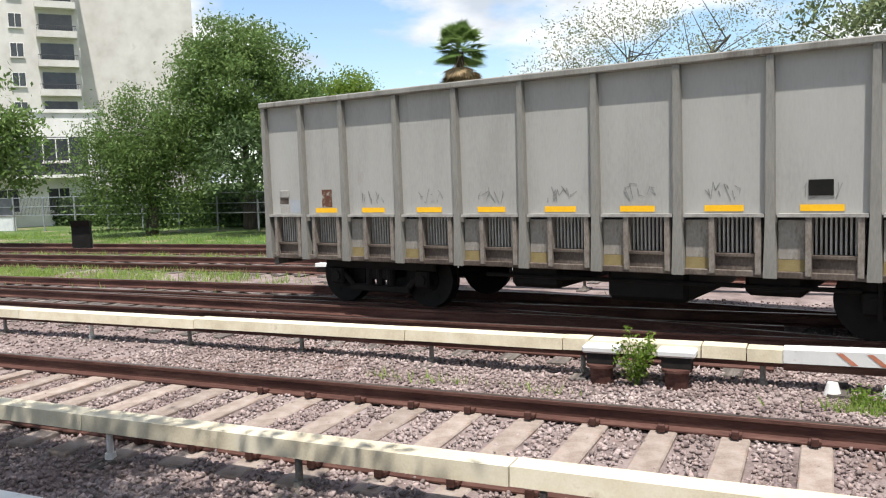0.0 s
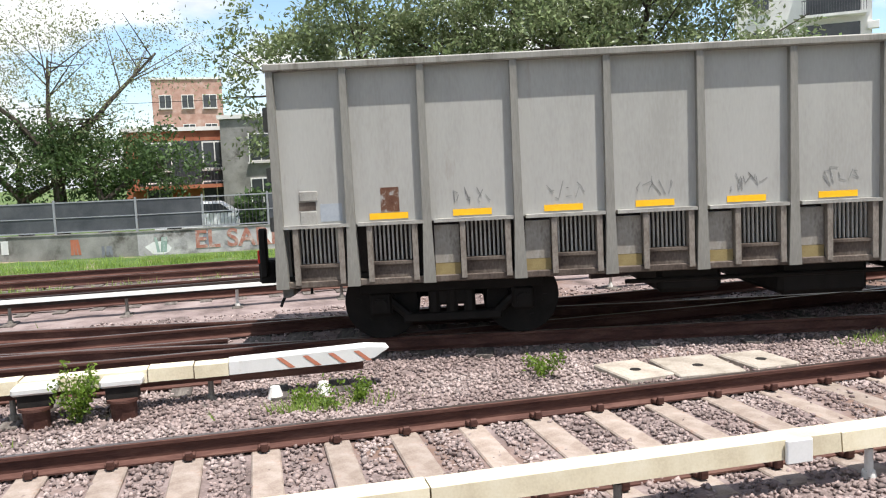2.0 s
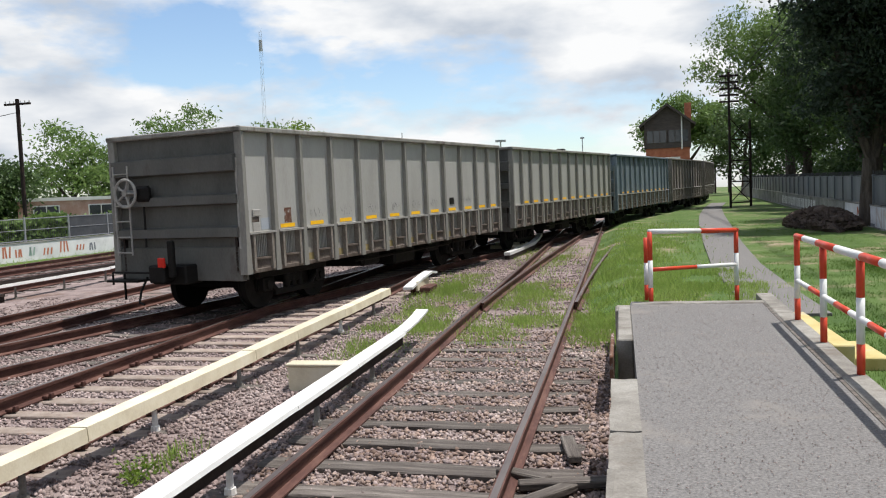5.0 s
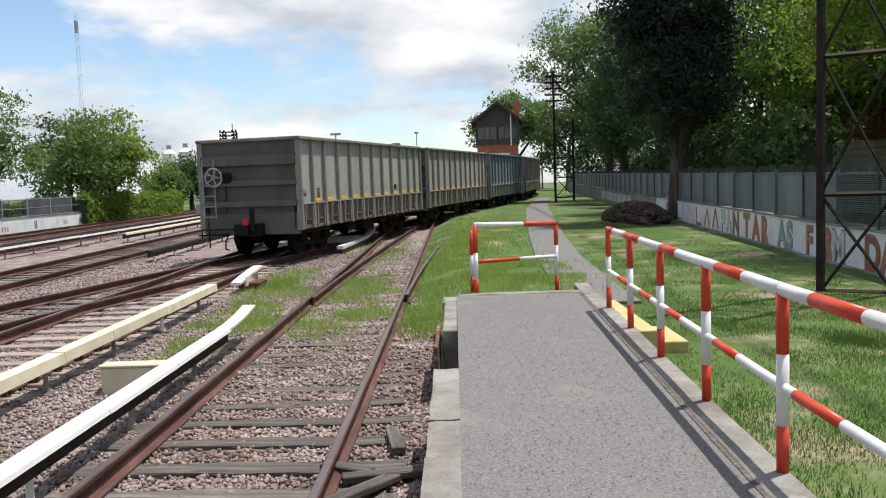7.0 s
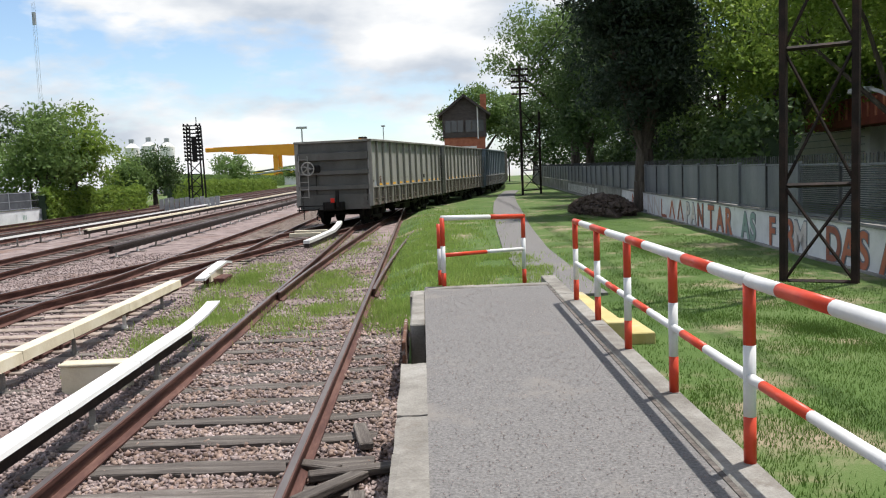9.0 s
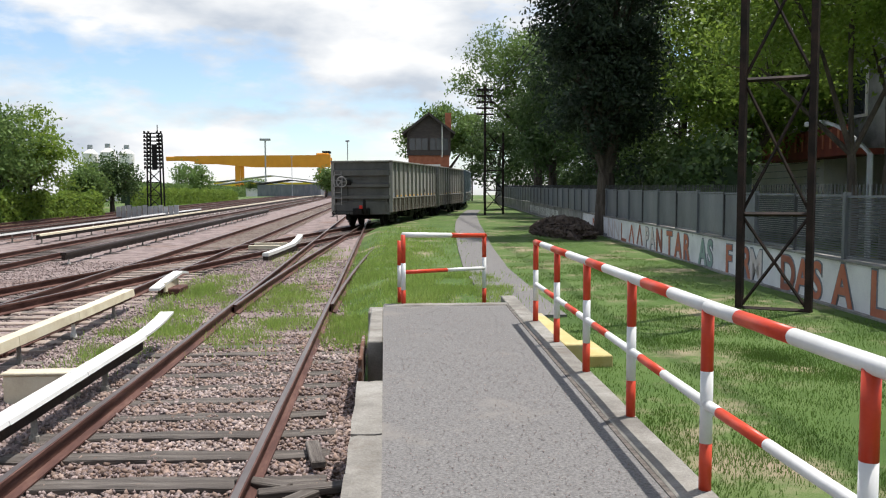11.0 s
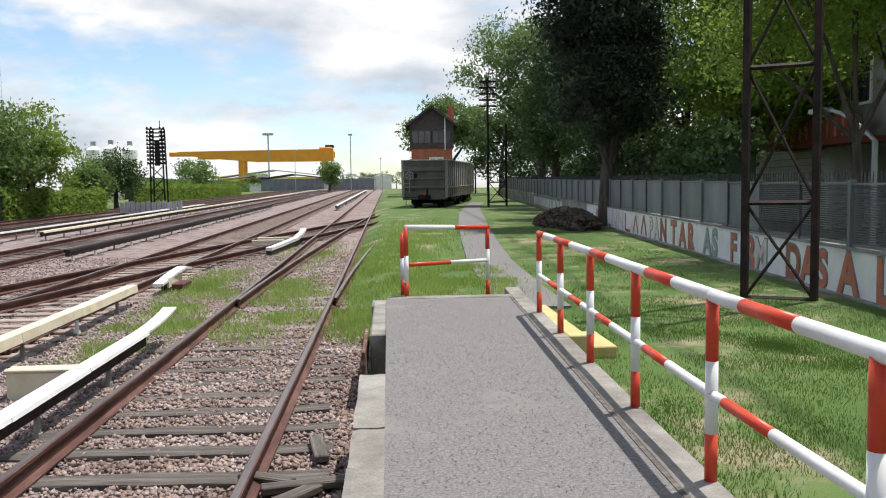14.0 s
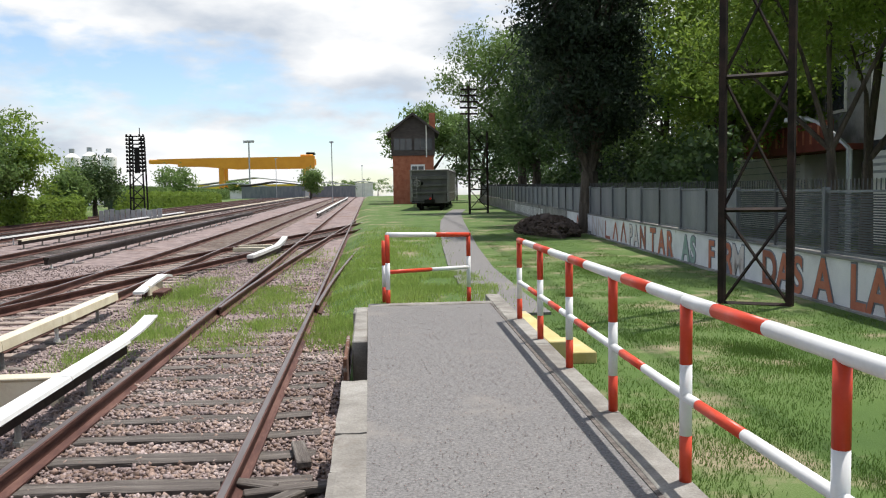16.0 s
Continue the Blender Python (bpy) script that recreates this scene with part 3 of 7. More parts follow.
def bogie(parent, yc):
    for s in (-1, 1):
        bm = bmesh.new()
        x = s * 1.06
        box(bm, x - 0.07, x + 0.07, yc - 1.15, yc + 1.15, 0.60, 0.74, bevel=0.02)
        box(bm, x - 0.06, x + 0.06, yc - 0.62, yc + 0.62, 0.22, 0.34, bevel=0.02)
        for q in (-1, 1):
            tube(bm, (x, yc + q * 0.55, 0.30), (x, yc + q * 0.95, 0.66), 0.06, 8)
            box(bm, x - 0.09, x + 0.09, yc + q * 0.89 - 0.14, yc + q * 0.89 + 0.14, 0.33, 0.62, bevel=0.03)
            tube(bm, (x, yc + q * 0.89, 0.46), (x + s * 0.12, yc + q * 0.89, 0.46), 0.085, 12)
        for q in (-0.22, 0, 0.22):
            tube(bm, (x, yc + q, 0.34), (x, yc + q, 0.60), 0.075, 10)
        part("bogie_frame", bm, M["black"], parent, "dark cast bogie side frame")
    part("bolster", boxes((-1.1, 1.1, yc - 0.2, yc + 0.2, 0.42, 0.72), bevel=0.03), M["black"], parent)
    return [wheelset(parent, yc - 0.89), wheelset(parent, yc + 0.89)]


def wagon(label, skin, ribs, endm, full=True, marks=True):
    w = thing("freight_wagon", label, "freight wagon", "wagons of the train")
    t = 0.05
    # floor, side sheets with the open top
    part("floor", boxes((-HALF + 0.1, HALF - 0.1, 0.05, BODY_L - 0.05, 0.80, 0.92)), M["black"], w)
    for s in (-1, 1):
        x = s * (HALF - 0.115)
        part("side_sheet", boxes((x - t / 2, x + t / 2, 0.02, BODY_L - 0.02, SHELF, TOP - 0.05)), skin, w, "painted side sheet")
        # lower wall behind the grilles, coloured near-black as the shade in the gaps
        x2 = s * (HALF - 0.25)
        part("lower_sheet", boxes((x2 - t / 2, x2 + t / 2, 0.02, BODY_L - 0.02, SILL + 0.02, SHELF + 0.03)), M["blackrail"], w, "lower wall coloured near-black for the shade behind the grilles")
        xo = s * HALF
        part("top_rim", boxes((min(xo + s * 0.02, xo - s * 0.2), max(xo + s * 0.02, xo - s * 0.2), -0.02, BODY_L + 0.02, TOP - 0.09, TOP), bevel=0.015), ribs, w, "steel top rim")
        part("sill", boxes((min(xo - s * 0.04, xo - s * 0.22), max(xo - s * 0.04, xo - s * 0.22), 0.0, BODY_L, SILL - 0.02, SILL + 0.06), bevel=0.01), M["grime"], w, "grimy bottom sill")
        rib = None
        for i in range(13):
            y = RIBS[i]
            if rib is None:
                bm = bmesh.new()
                # a channel that tapers a little towards its top
                vs = []
                for z, half, out in ((SILL - 0.02, 0.075, 0.0), (SHELF, 0.052, 0.0), (TOP - 0.09, 0.040, 0.0)):
                    vs.append([bm.verts.new((s * (-0.16), -half, z)), bm.verts.new((s * out, -half, z)), bm.verts.new((s * out, half, z)), bm.verts.new((s * (-0.16), half, z))])
                for a, b in zip(vs, vs[1:]):
                    for j in range(4):
                        bm.faces.new((a[j], a[(j + 1) % 4], b[(j + 1) % 4], b[j]))
                bm.faces.new(vs[0])
                bm.faces.new(vs[-1])
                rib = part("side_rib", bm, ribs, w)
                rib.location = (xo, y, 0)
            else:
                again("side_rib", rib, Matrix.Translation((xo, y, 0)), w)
        proto = {}
        for i in range(12):
            yc = (RIBS[i] + RIBS[i + 1]) / 2
            wide = 2 <= i <= 9
            g = yc + (0.14 if wide else 0.03)
            back = -0.60 if wide else -0.40
            items = {
                "shelf": (boxes((xo - s * 0.14, xo + s * 0.005, back, 0.34 if wide else 0.38, SHELF - 0.02, SHELF + 0.02)), M["bars"]),
                "grille_post": (boxes((xo - s * 0.18, xo - s * 0.01, -0.30, -0.235, SILL + 0.02, SHELF - 0.02)), M["post"]),
                "grille_jamb": (boxes((xo - s * 0.18, xo - s * 0.01, 0.235, 0.30, SILL + 0.02, SHELF - 0.02)), M["post"]),
                "grille": (boxes(*[(xo - s * 0.16, xo - s * 0.125, q - 0.011, q + 0.011, SILL + 0.26, SHELF - 0.02) for q in np.linspace(-0.205, 0.205, 9)]), M["bars"]),
                "kick_panel": (boxes((xo - s * 0.17, xo - s * 0.06, -0.235, 0.235, SILL + 0.04, SILL + 0.22), (xo - s * 0.17, xo - s * 0.03, -0.235, 0.235, SILL + 0.22, SILL + 0.255)), M["grime"]),
            }
            if wide:
                items["side_plate"] = (boxes((xo - s * 0.17, xo - s * 0.09, -0.605, -0.31, SILL + 0.20, SHELF - 0.06)), M["plate"])
                items["stained_plate"] = (boxes((xo - s * 0.17, xo - s * 0.085, -0.605, -0.31, SILL + 0.03, SILL + 0.195)), M["ochre"])
            for nm, (bm, mm) in items.items():
                key = (nm, wide)
                if key in proto:
                    bm.free()
                    again(nm, proto[key], Matrix.Translation((0, g, 0)), w)
                else:
                    o = part(nm, bm, mm, w)
                    o.location = (0, g, 0)
                    proto[key] = o
            if marks and 1 <= i:
                xm = x + s * (t / 2 + 0.004)
                if "yellow_mark" not in proto:
                    o = part("yellow_mark", boxes((xm - 0.002, xm + 0.002, -0.23, 0.23, SHELF + 0.045, SHELF + 0.12)), M["yellow"], w, "painted yellow mark")
                    o.location = (0, yc, 0)
                    proto["yellow_mark"] = o
                else:
                    again("yellow_mark", proto["yellow_mark"], Matrix.Translation((0, yc, 0)), w)
            if full and s > 0 and i in (2, 3, 4, 5, 6, 7, 8, 9):
                o = part("scrawl", scribble(40 + i, 0.40, 0.24), M["scribble"], w, "faded scribbled paint")
                o.location = (x + t / 2 + 0.005, yc, SHELF + 0.17)
                o["kind"] = "stuff"
        if full and s > 0:
            xm = x + t / 2
            part("rust_patch", boxes((xm, xm + 0.004, RIBS[1] + 0.36, RIBS[1] + 0.58, SHELF + 0.13, SHELF + 0.42)), M["rust"], w, "rusty bare patch")
            part("data_plate", boxes((xm, xm + 0.02, 0.30, 0.52, SHELF + 0.30, SHELF + 0.42), (xm, xm + 0.012, 0.30, 0.50, SHELF + 0.0, SHELF + 0.18), bevel=0.008), M["bars"], w, "small metal data plates")
            part("dark_patch", boxes((xm, xm + 0.004, 0.29, 0.49, SHELF + 0.19, SHELF + 0.29)), M["grime"], w)
            part("pale_patch", boxes((xm, xm + 0.004, 0.54, 0.80, SHELF + 0.05, SHELF + 0.26)), M["bluewagon2"], w, "repainted grey-blue patch")
            part("dark_plate", boxes((xm, xm + 0.012, RIBS[8] + 0.40, RIBS[8] + 0.66, SHELF + 0.22, SHELF + 0.40)), M["black"], w, "small black plate")
    # ends
    for e, y in ((-1, 0.0), (1, BODY_L)):
        yb = y - e * 0.12
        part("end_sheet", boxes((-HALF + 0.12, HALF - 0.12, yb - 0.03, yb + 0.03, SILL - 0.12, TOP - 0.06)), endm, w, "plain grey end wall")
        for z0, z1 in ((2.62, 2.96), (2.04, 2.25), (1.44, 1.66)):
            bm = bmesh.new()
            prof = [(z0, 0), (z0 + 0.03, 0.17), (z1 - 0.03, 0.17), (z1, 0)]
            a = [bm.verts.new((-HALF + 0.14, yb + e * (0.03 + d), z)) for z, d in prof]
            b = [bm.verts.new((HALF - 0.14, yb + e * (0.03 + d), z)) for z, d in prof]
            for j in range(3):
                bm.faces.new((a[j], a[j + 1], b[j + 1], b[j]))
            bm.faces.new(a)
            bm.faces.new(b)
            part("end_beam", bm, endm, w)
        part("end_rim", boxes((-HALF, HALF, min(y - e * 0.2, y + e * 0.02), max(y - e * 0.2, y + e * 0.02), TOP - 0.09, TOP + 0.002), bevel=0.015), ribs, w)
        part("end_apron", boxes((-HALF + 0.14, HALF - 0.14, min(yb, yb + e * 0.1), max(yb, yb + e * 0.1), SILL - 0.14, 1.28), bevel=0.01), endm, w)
        part("coupler", boxes((-0.15, 0.15, min(y, y + e * 0.46), max(y, y + e * 0.46), 0.72, 0.96), (-0.22, 0.16, min(y + e * 0.32, y + e * 0.56), max(y + e * 0.32, y + e * 0.56), 0.68, 1.0), bevel=0.03), M["black"], w, "heavy dark coupler")
        part("draft_pocket", boxes((-0.42, 0.42, min(y - e * 0.2, y + e * 0.28), max(y - e * 0.2, y + e * 0.28), 0.62, 0.98), bevel=0.03), M["black"], w)
        part("coupling_lever", tubes([((-1.45, y + e * 0.24, 0.84), (-0.15, y + e * 0.3, 0.84)), ((-1.45, y + e * 0.24, 0.84), (-1.45, y + e * 0.24, 0.6))], 0.02), M["black"], w)
        part("air_hose", tubes([((-0.6, y + e * 0.2, 0.75), (-0.66, y + e * 0.32, 0.5)), ((-0.66, y + e * 0.32, 0.5), (-0.62, y + e * 0.42, 0.3)), ((-0.62, y + e * 0.42, 0.3), (-0.5, y + e * 0.42, 0.26))], 0.022), M["black"], w, "hanging brake hose")
        part("step_iron", tubes([((-1.3, y + e * 0.1, 0.8), (-1.3, y + e * 0.1, 0.3))], 0.022), M["black"], w)
        for sx in (-1, 1):
            part("corner_edge", boxes((sx * (HALF - 0.14) - 0.02, sx * (HALF - 0.14) + 0.02, min(y - e * 0.1, y + e * 0.015), max(y - e * 0.1, y + e * 0.015), 1.25, TOP - 0.55)), M["bars"], w)
    # handbrake, ladder and tail lamp on the rear end
    part("handbrake_wheel", handbrake_mesh(), M["bars"], w, "spoked grey handbrake wheel")
    part("handbrake_box", boxes((-0.86, -0.52, -0.16, 0.0, 2.16, 2.46), bevel=0.05), M["black"], w)
    part("brake_chain", tubes([((-0.72, -0.05, 2.2), (-0.72, -0.06, 1.3))], 0.02), M["black"], w)
    for x in (-1.42, -1.05):
        part("ladder_rail", tubes([((x, -0.09, 1.15), (x, -0.09, 2.85))], 0.018), M["bars"], w)
    for z in (1.2, 1.5, 1.8, 2.1, 2.4, 2.7):
        part("ladder_rung", tubes([((-1.42, -0.09, z), (-1.05, -0.09, z))], 0.014), M["bars"], w)
    part("footboard", boxes((-1.5, -0.7, -0.36, -0.02, 0.66, 0.70)), M["black"], w)
    part("tail_bracket", boxes((0.20, 0.33, -0.50, -0.40, 0.78, 1.44), bevel=0.02), M["black"], w)
    part("tail_reflector", boxes((0.02, 0.18, -0.56, -0.51, 0.96, 1.14), bevel=0.01), M["redlamp"], w, "red tail reflector")
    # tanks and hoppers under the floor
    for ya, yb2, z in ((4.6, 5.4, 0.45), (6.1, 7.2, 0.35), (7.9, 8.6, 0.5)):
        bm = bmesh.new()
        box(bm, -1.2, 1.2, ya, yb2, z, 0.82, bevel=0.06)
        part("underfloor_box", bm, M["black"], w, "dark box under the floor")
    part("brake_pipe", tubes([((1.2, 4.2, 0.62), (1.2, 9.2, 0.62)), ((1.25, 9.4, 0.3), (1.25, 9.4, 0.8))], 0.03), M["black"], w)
    ws = bogie(w, 2.05) + bogie(w, BODY_L - 2.05)
    return w, ws


def handbrake_mesh():
    bm = bmesh.new()
    n, c, R = 20, Vector((-1.0, -0.22, 2.33)), 0.26
    ring = [c + Vector((R * math.cos(k * 2 * math.pi / n), 0, R * math.sin(k * 2 * math.pi / n))) for k in range(n)]
    for a, b in zip(ring, ring[1:] + ring[:1]):
        tube(bm, a, b, 0.028, 6)
    for k in range(0, n, 4):
        tube(bm, c, ring[k], 0.022, 6)
    tube(bm, c - Vector((0, 0.03, 0)), c + Vector((0, 0.2, 0)), 0.06, 10)
    return bm


M["post"] = mat("grille_post_paint", [(0.085, 0.068, 0.055), (0.18, 0.155, 0.13), (0.29, 0.265, 0.235)], 3, 8, 0.65, 0, 0.1, 50, stretch=(1, 1, 0.5), spots=((0.10, 0.072, 0.055), 3, 0.58))
M["plate"] = mat("stained_plate_paint", [(0.13, 0.112, 0.092), (0.25, 0.23, 0.20), (0.35, 0.335, 0.305)], 2.5, 8, 0.65, 0, 0.1, 40, stretch=(1, 1, 0.5), spots=((0.10, 0.075, 0.06), 2.5, 0.57))
M["bluewagon2"] = mat("faded_blue_patch", [(0.30, 0.33, 0.37), (0.38, 0.41, 0.44)], 4, 6, 0.6, 0, 0, 40)
wagon_a, wheels_a = wagon("grey open-top freight wagon with ribbed sides and yellow marks", M["wagon"], M["wagonrib"], M["wagonend_shaded"])
wagon_b, wheels_b = wagon("grey ribbed open-top freight wagon coupled ahead", M["wagon"], M["wagonrib"], M["wagonend_shaded"], full=False)
wagon_c, wheels_c = wagon("dull blue ribbed open-top freight wagon with yellow marks", M["bluewagon"], M["bluewagon"], M["bluewagon"], full=False)
wagon_d, wheels_d = wagon("dirty brown-grey ribbed open-top freight wagon", M["brownwagon"], M["brownwagon"], M["brownwagon"], full=False, marks=False)
wagon_e = copy_thing(wagon_d, Matrix.Identity(4))
wheels_e = [o for o in wagon_e.children if o.name.startswith("wheelset")]
TRAIN = [(wagon_a, wheels_a), (wagon_b, wheels_b), (wagon_c, wheels_c), (wagon_d, wheels_d), (wagon_e, wheels_e)]

# rear end of the last wagon: seconds and place along +y
REAR = [(0.00, -9.00), (1.00, -4.46), (2.00, 0.07), (2.75, 3.54), (3.50, 7.02), (4.25, 10.40), (5.00, 13.79), (6.00, 18.62), (7.00, 23.45), (8.00, 28.27), (9.00, 33.10), (10.00, 37.80), (11.00, 42.50), (12.60, 50.02), (14.30, 58.86), (16.00, 67.70)]


def rear_v(t):
    ts, vs = zip(*REAR)
    return float(np.interp(t, ts, vs))


def motions():
    turns = [i * 0.125 for i in range(129)]
    for k, (w, wheels) in enumerate(TRAIN):
        rows = []
        for t, v in REAR:
            s0 = length_at(v) + k * (BODY_L + 1.15)
            a, b = along(s0 + 2.05), along(s0 + BODY_L - 2.05)
            d = (b - a).normalized()
            o = a - d * 2.05
            rows.append((t, Matrix.Translation(o) @ Matrix.Rotation(-math.atan2(d.x, d.y), 4, "Z") @ Matrix.Rotation(math.asin(d.z), 4, "X")))
        walk(w, rows)
        s00 = length_at(rear_v(0))
        for o in wheels:
            loc = o.location.copy()
            walk(o, [(t, Matrix.Translation(loc) @ Matrix.Rotation(-(length_at(rear_v(t)) - s00) / 0.46, 4, "X")) for t in turns])


# ---- scattered stones and grass ----
def scatter_mesh(name, verts, faces, material, label, category):
    me = bpy.data.meshes.new(name)
    nf, k = faces.shape
    me.vertices.add(len(verts))
    me.vertices.foreach_set("co", verts.astype(np.float32).ravel())
    me.loops.add(nf * k)
    me.loops.foreach_set("vertex_index", faces.astype(np.int32).ravel())
    me.polygons.add(nf)
    me.polygons.foreach_set("loop_start", np.arange(0, nf * k, k, dtype=np.int32))
    me.update(calc_edges=True)
    me.validate()
    me.materials.append(material)
    return tagged(new(name, me), label, category, kind="stuff")


OCT_V = np.array([[1, 0, 0], [0, 1, 0], [-1, 0, 0], [0, -1, 0], [0, 0, 1], [0, 0, -1]], float)
OCT_F = np.array([[0, 1, 4], [1, 2, 4], [2, 3, 4], [3, 0, 4], [1, 0, 5], [2, 1, 5], [3, 2, 5], [0, 3, 5]])


def stones(rng, areas, lo, hi):
    P = []
    for x0, x1, y0, y1, dens in areas:
        n = int((x1 - x0) * (y1 - y0) * dens)
        P.append(np.column_stack([rng.uniform(x0, x1, n), rng.uniform(y0, y1, n)]))
    P = np.vstack(P)
    # leave the concrete sleepers mostly clear
    on = (abs(P[:, 0] - T2) < 1.35) & (abs(((P[:, 1] + 30) / 0.6 + 0.5) % 1 - 0.5) < 0.26)
    on |= (abs(P[:, 0] - T1) < 1.35) & (abs(((P[:, 1] + 14) / 0.62 + 0.5) % 1 - 0.5) < 0.24) & (P[:, 1] > 0) & (rng.random(len(P)) < 0.85)
    P = P[~(on & (rng.random(len(P)) < 0.95))]
    n = len(P)
    z = np.array([bed_z(x, y) for x, y in P]) + rng.uniform(-0.008, 0.022, n)
    s = rng.uniform(lo, hi, n)[:, None] * rng.uniform(0.7, 1.3, (n, 3)) * np.array([1, 1, 0.75])
    V = OCT_V[None] * s[:, None] + rng.normal(0, 0.22, (n, 6, 3)) * s[:, None]
    a = rng.uniform(0, 6.28, n)
    b = rng.uniform(-0.8, 0.8, n)
    ca, sa, cb, sb = np.cos(a), np.sin(a), np.cos(b), np.sin(b)
    x, y, zz = V[..., 0], V[..., 1], V[..., 2]
    y, zz = y * cb[:, None] - zz * sb[:, None], y * sb[:, None] + zz * cb[:, None]
    x, y = x * ca[:, None] - y * sa[:, None], x * sa[:, None] + y * ca[:, None]
    V = np.stack([x + P[:, 0, None], y + P[:, 1, None], zz + z[:, None]], -1)
    F = OCT_F[None] + (np.arange(n) * 6)[:, None, None]
    return V.reshape(-1, 3), F.reshape(-1, 3)


rng = np.random.default_rng(11)
sv, sf = stones(rng, [(-3.3, -0.32, 1.0, 13, 420)], 0.016, 0.040)
scatter_mesh("ballast_stones", sv, sf, M["stone_brown"], "rust-stained brown crushed stones by the platform", "stones")
sv, sf = stones(rng, [(-4.7, -0.32, 1.0, 13, 620), (-4.7, -0.6, 13, 26, 220), (-10.4, -4.7, -9, 12, 620), (-10.4, -4.7, -18, -9, 170), (-4.7, -1.5, -9, 1, 620), (-14.5, -10.4, -10, 18, 100), (-10.4, -4.7, 12, 26, 130)], 0.014, 0.034)
scatter_mesh("ballast_stones", sv, sf, M["stone"], "loose pinkish grey crushed stones", "stones")


def leafmat(name, a, b, c):
    m = mat(name, [a, b, c], 0.9, 3, 0.55, 0, 0, 9, island=0.35, spec=0.25)
    bs = m.node_tree.nodes["Principled BSDF"]
    tr = m.node_tree.nodes.new("ShaderNodeBsdfTranslucent")
    tr.inputs["Color"].default_value = rgb([x * 1.1 for x in c])
    mx = m.node_tree.nodes.new("ShaderNodeMixShader")
    mx.inputs["Fac"].default_value = 0.22
    out = m.node_tree.nodes["Material Output"]
    m.node_tree.links.new(bs.outputs[0], mx.inputs[1])
    m.node_tree.links.new(tr.outputs[0], mx.inputs[2])
    m.node_tree.links.new(mx.outputs[0], out.inputs["Surface"])
    return m


M["grass"] = leafmat("grass", (0.13, 0.22, 0.035), (0.21, 0.32, 0.06), (0.32, 0.41, 0.12))
M["grass"].node_tree.nodes["Mix Shader"].inputs["Fac"].default_value = 0.4

M["lawngrass"] = leafmat("lawn_grass", (0.055, 0.115, 0.018), (0.09, 0.175, 0.028), (0.155, 0.235, 0.055))


def litter(rng, n):
    x, y = rng.uniform(-0.03, 1.42, n), 2 + 9.5 * rng.random(n) ** 1.5
    s = rng.uniform(0.002, 0.0065, n)
    V = OCT_V[None] * s[:, None, None] * np.array([1, 1, 0.6]) + np.stack([x, y, np.full(n, PLAT)], -1)[:, None]
    F = OCT_F[None] + (np.arange(n) * 6)[:, None, None]
    return V.reshape(-1, 3), F.reshape(-1, 3)


lv, lf = litter(rng, 5000)
scatter_mesh("grit", lv, lf, M["stone"], "loose grit on the asphalt platform", "grit")


def blades(rng, patches, lo, hi, material, label, name="grass_tufts"):
    """Grass: patches of (x, y, rx, ry, count, ground height or None)."""
    V, F = [], []
    k = 0
    for x, y, rx, ry, n, z in patches:
        r, a = np.where(rng.random(n) < 0.55, np.sqrt(rng.random(n)), np.abs(rng.normal(0, 0.62, n))), rng.uniform(0, 6.28, n)
        px, py = x + rx * r * np.cos(a), y + ry * r * np.sin(a)
        dens = np.array([noise.noise((q * 1.1, w * 1.1, 5)) for q, w in zip(px, py)])
        ok = dens > rng.uniform(-0.42, 0.45, n)
        px, py = px[ok], py[ok]
        n = len(px)
        pz = np.array([max(ground_height(q, w), bed_z(q, w) if -23 < q < -0.3 else -9) if z is None else z for q, w in zip(px, py)])
        h = rng.uniform(lo, hi, n)
        a = rng.uniform(0, 6.28, n)
        w = h * 0.05 + 0.003
        lx, ly = rng.normal(0, 0.35, n) * h, rng.normal(0, 0.35, n) * h
        dx, dy = np.cos(a) * w, np.sin(a) * w
        v = np.stack([np.stack([px - dx, py - dy, pz - 0.01], -1), np.stack([px + dx, py + dy, pz - 0.01], -1), np.stack([px + lx, py + ly, pz + h], -1)], 1)
        V.append(v.reshape(-1, 3))
        F.append(np.arange(n * 3).reshape(-1, 3) + k)
        k += n * 3
    return scatter_mesh(name, np.vstack(V), np.vstack(F), material, label, "grass")


blades(rng, [(4.6, 9.5, 2.9, 6.0, 120000, None), (3.4, 4.5, 1.6, 3.5, 40000, None), (5.2, 19, 2.4, 6, 46000, None), (6.0, 31, 2.6, 9, 30000, None), (4.6, 2.0, 2.7, 4, 9000, None)], 0.015, 0.05, M["lawngrass"], "short green lawn grass with bare patches")
blades(rng, [(1.2, 16.5, 1.3, 3.2, 22000, None), (0.4, 24, 1.4, 7, 16000, None), (-0.6, 13.2, 0.7, 1.6, 3500, None), (1.3, 33, 1.8, 8, 8000, None), (0.5, 12.4, 0.5, 0.35, 1400, PLAT - 0.1)], 0.05, 0.16, M["grass"], "green grass round the platform end")
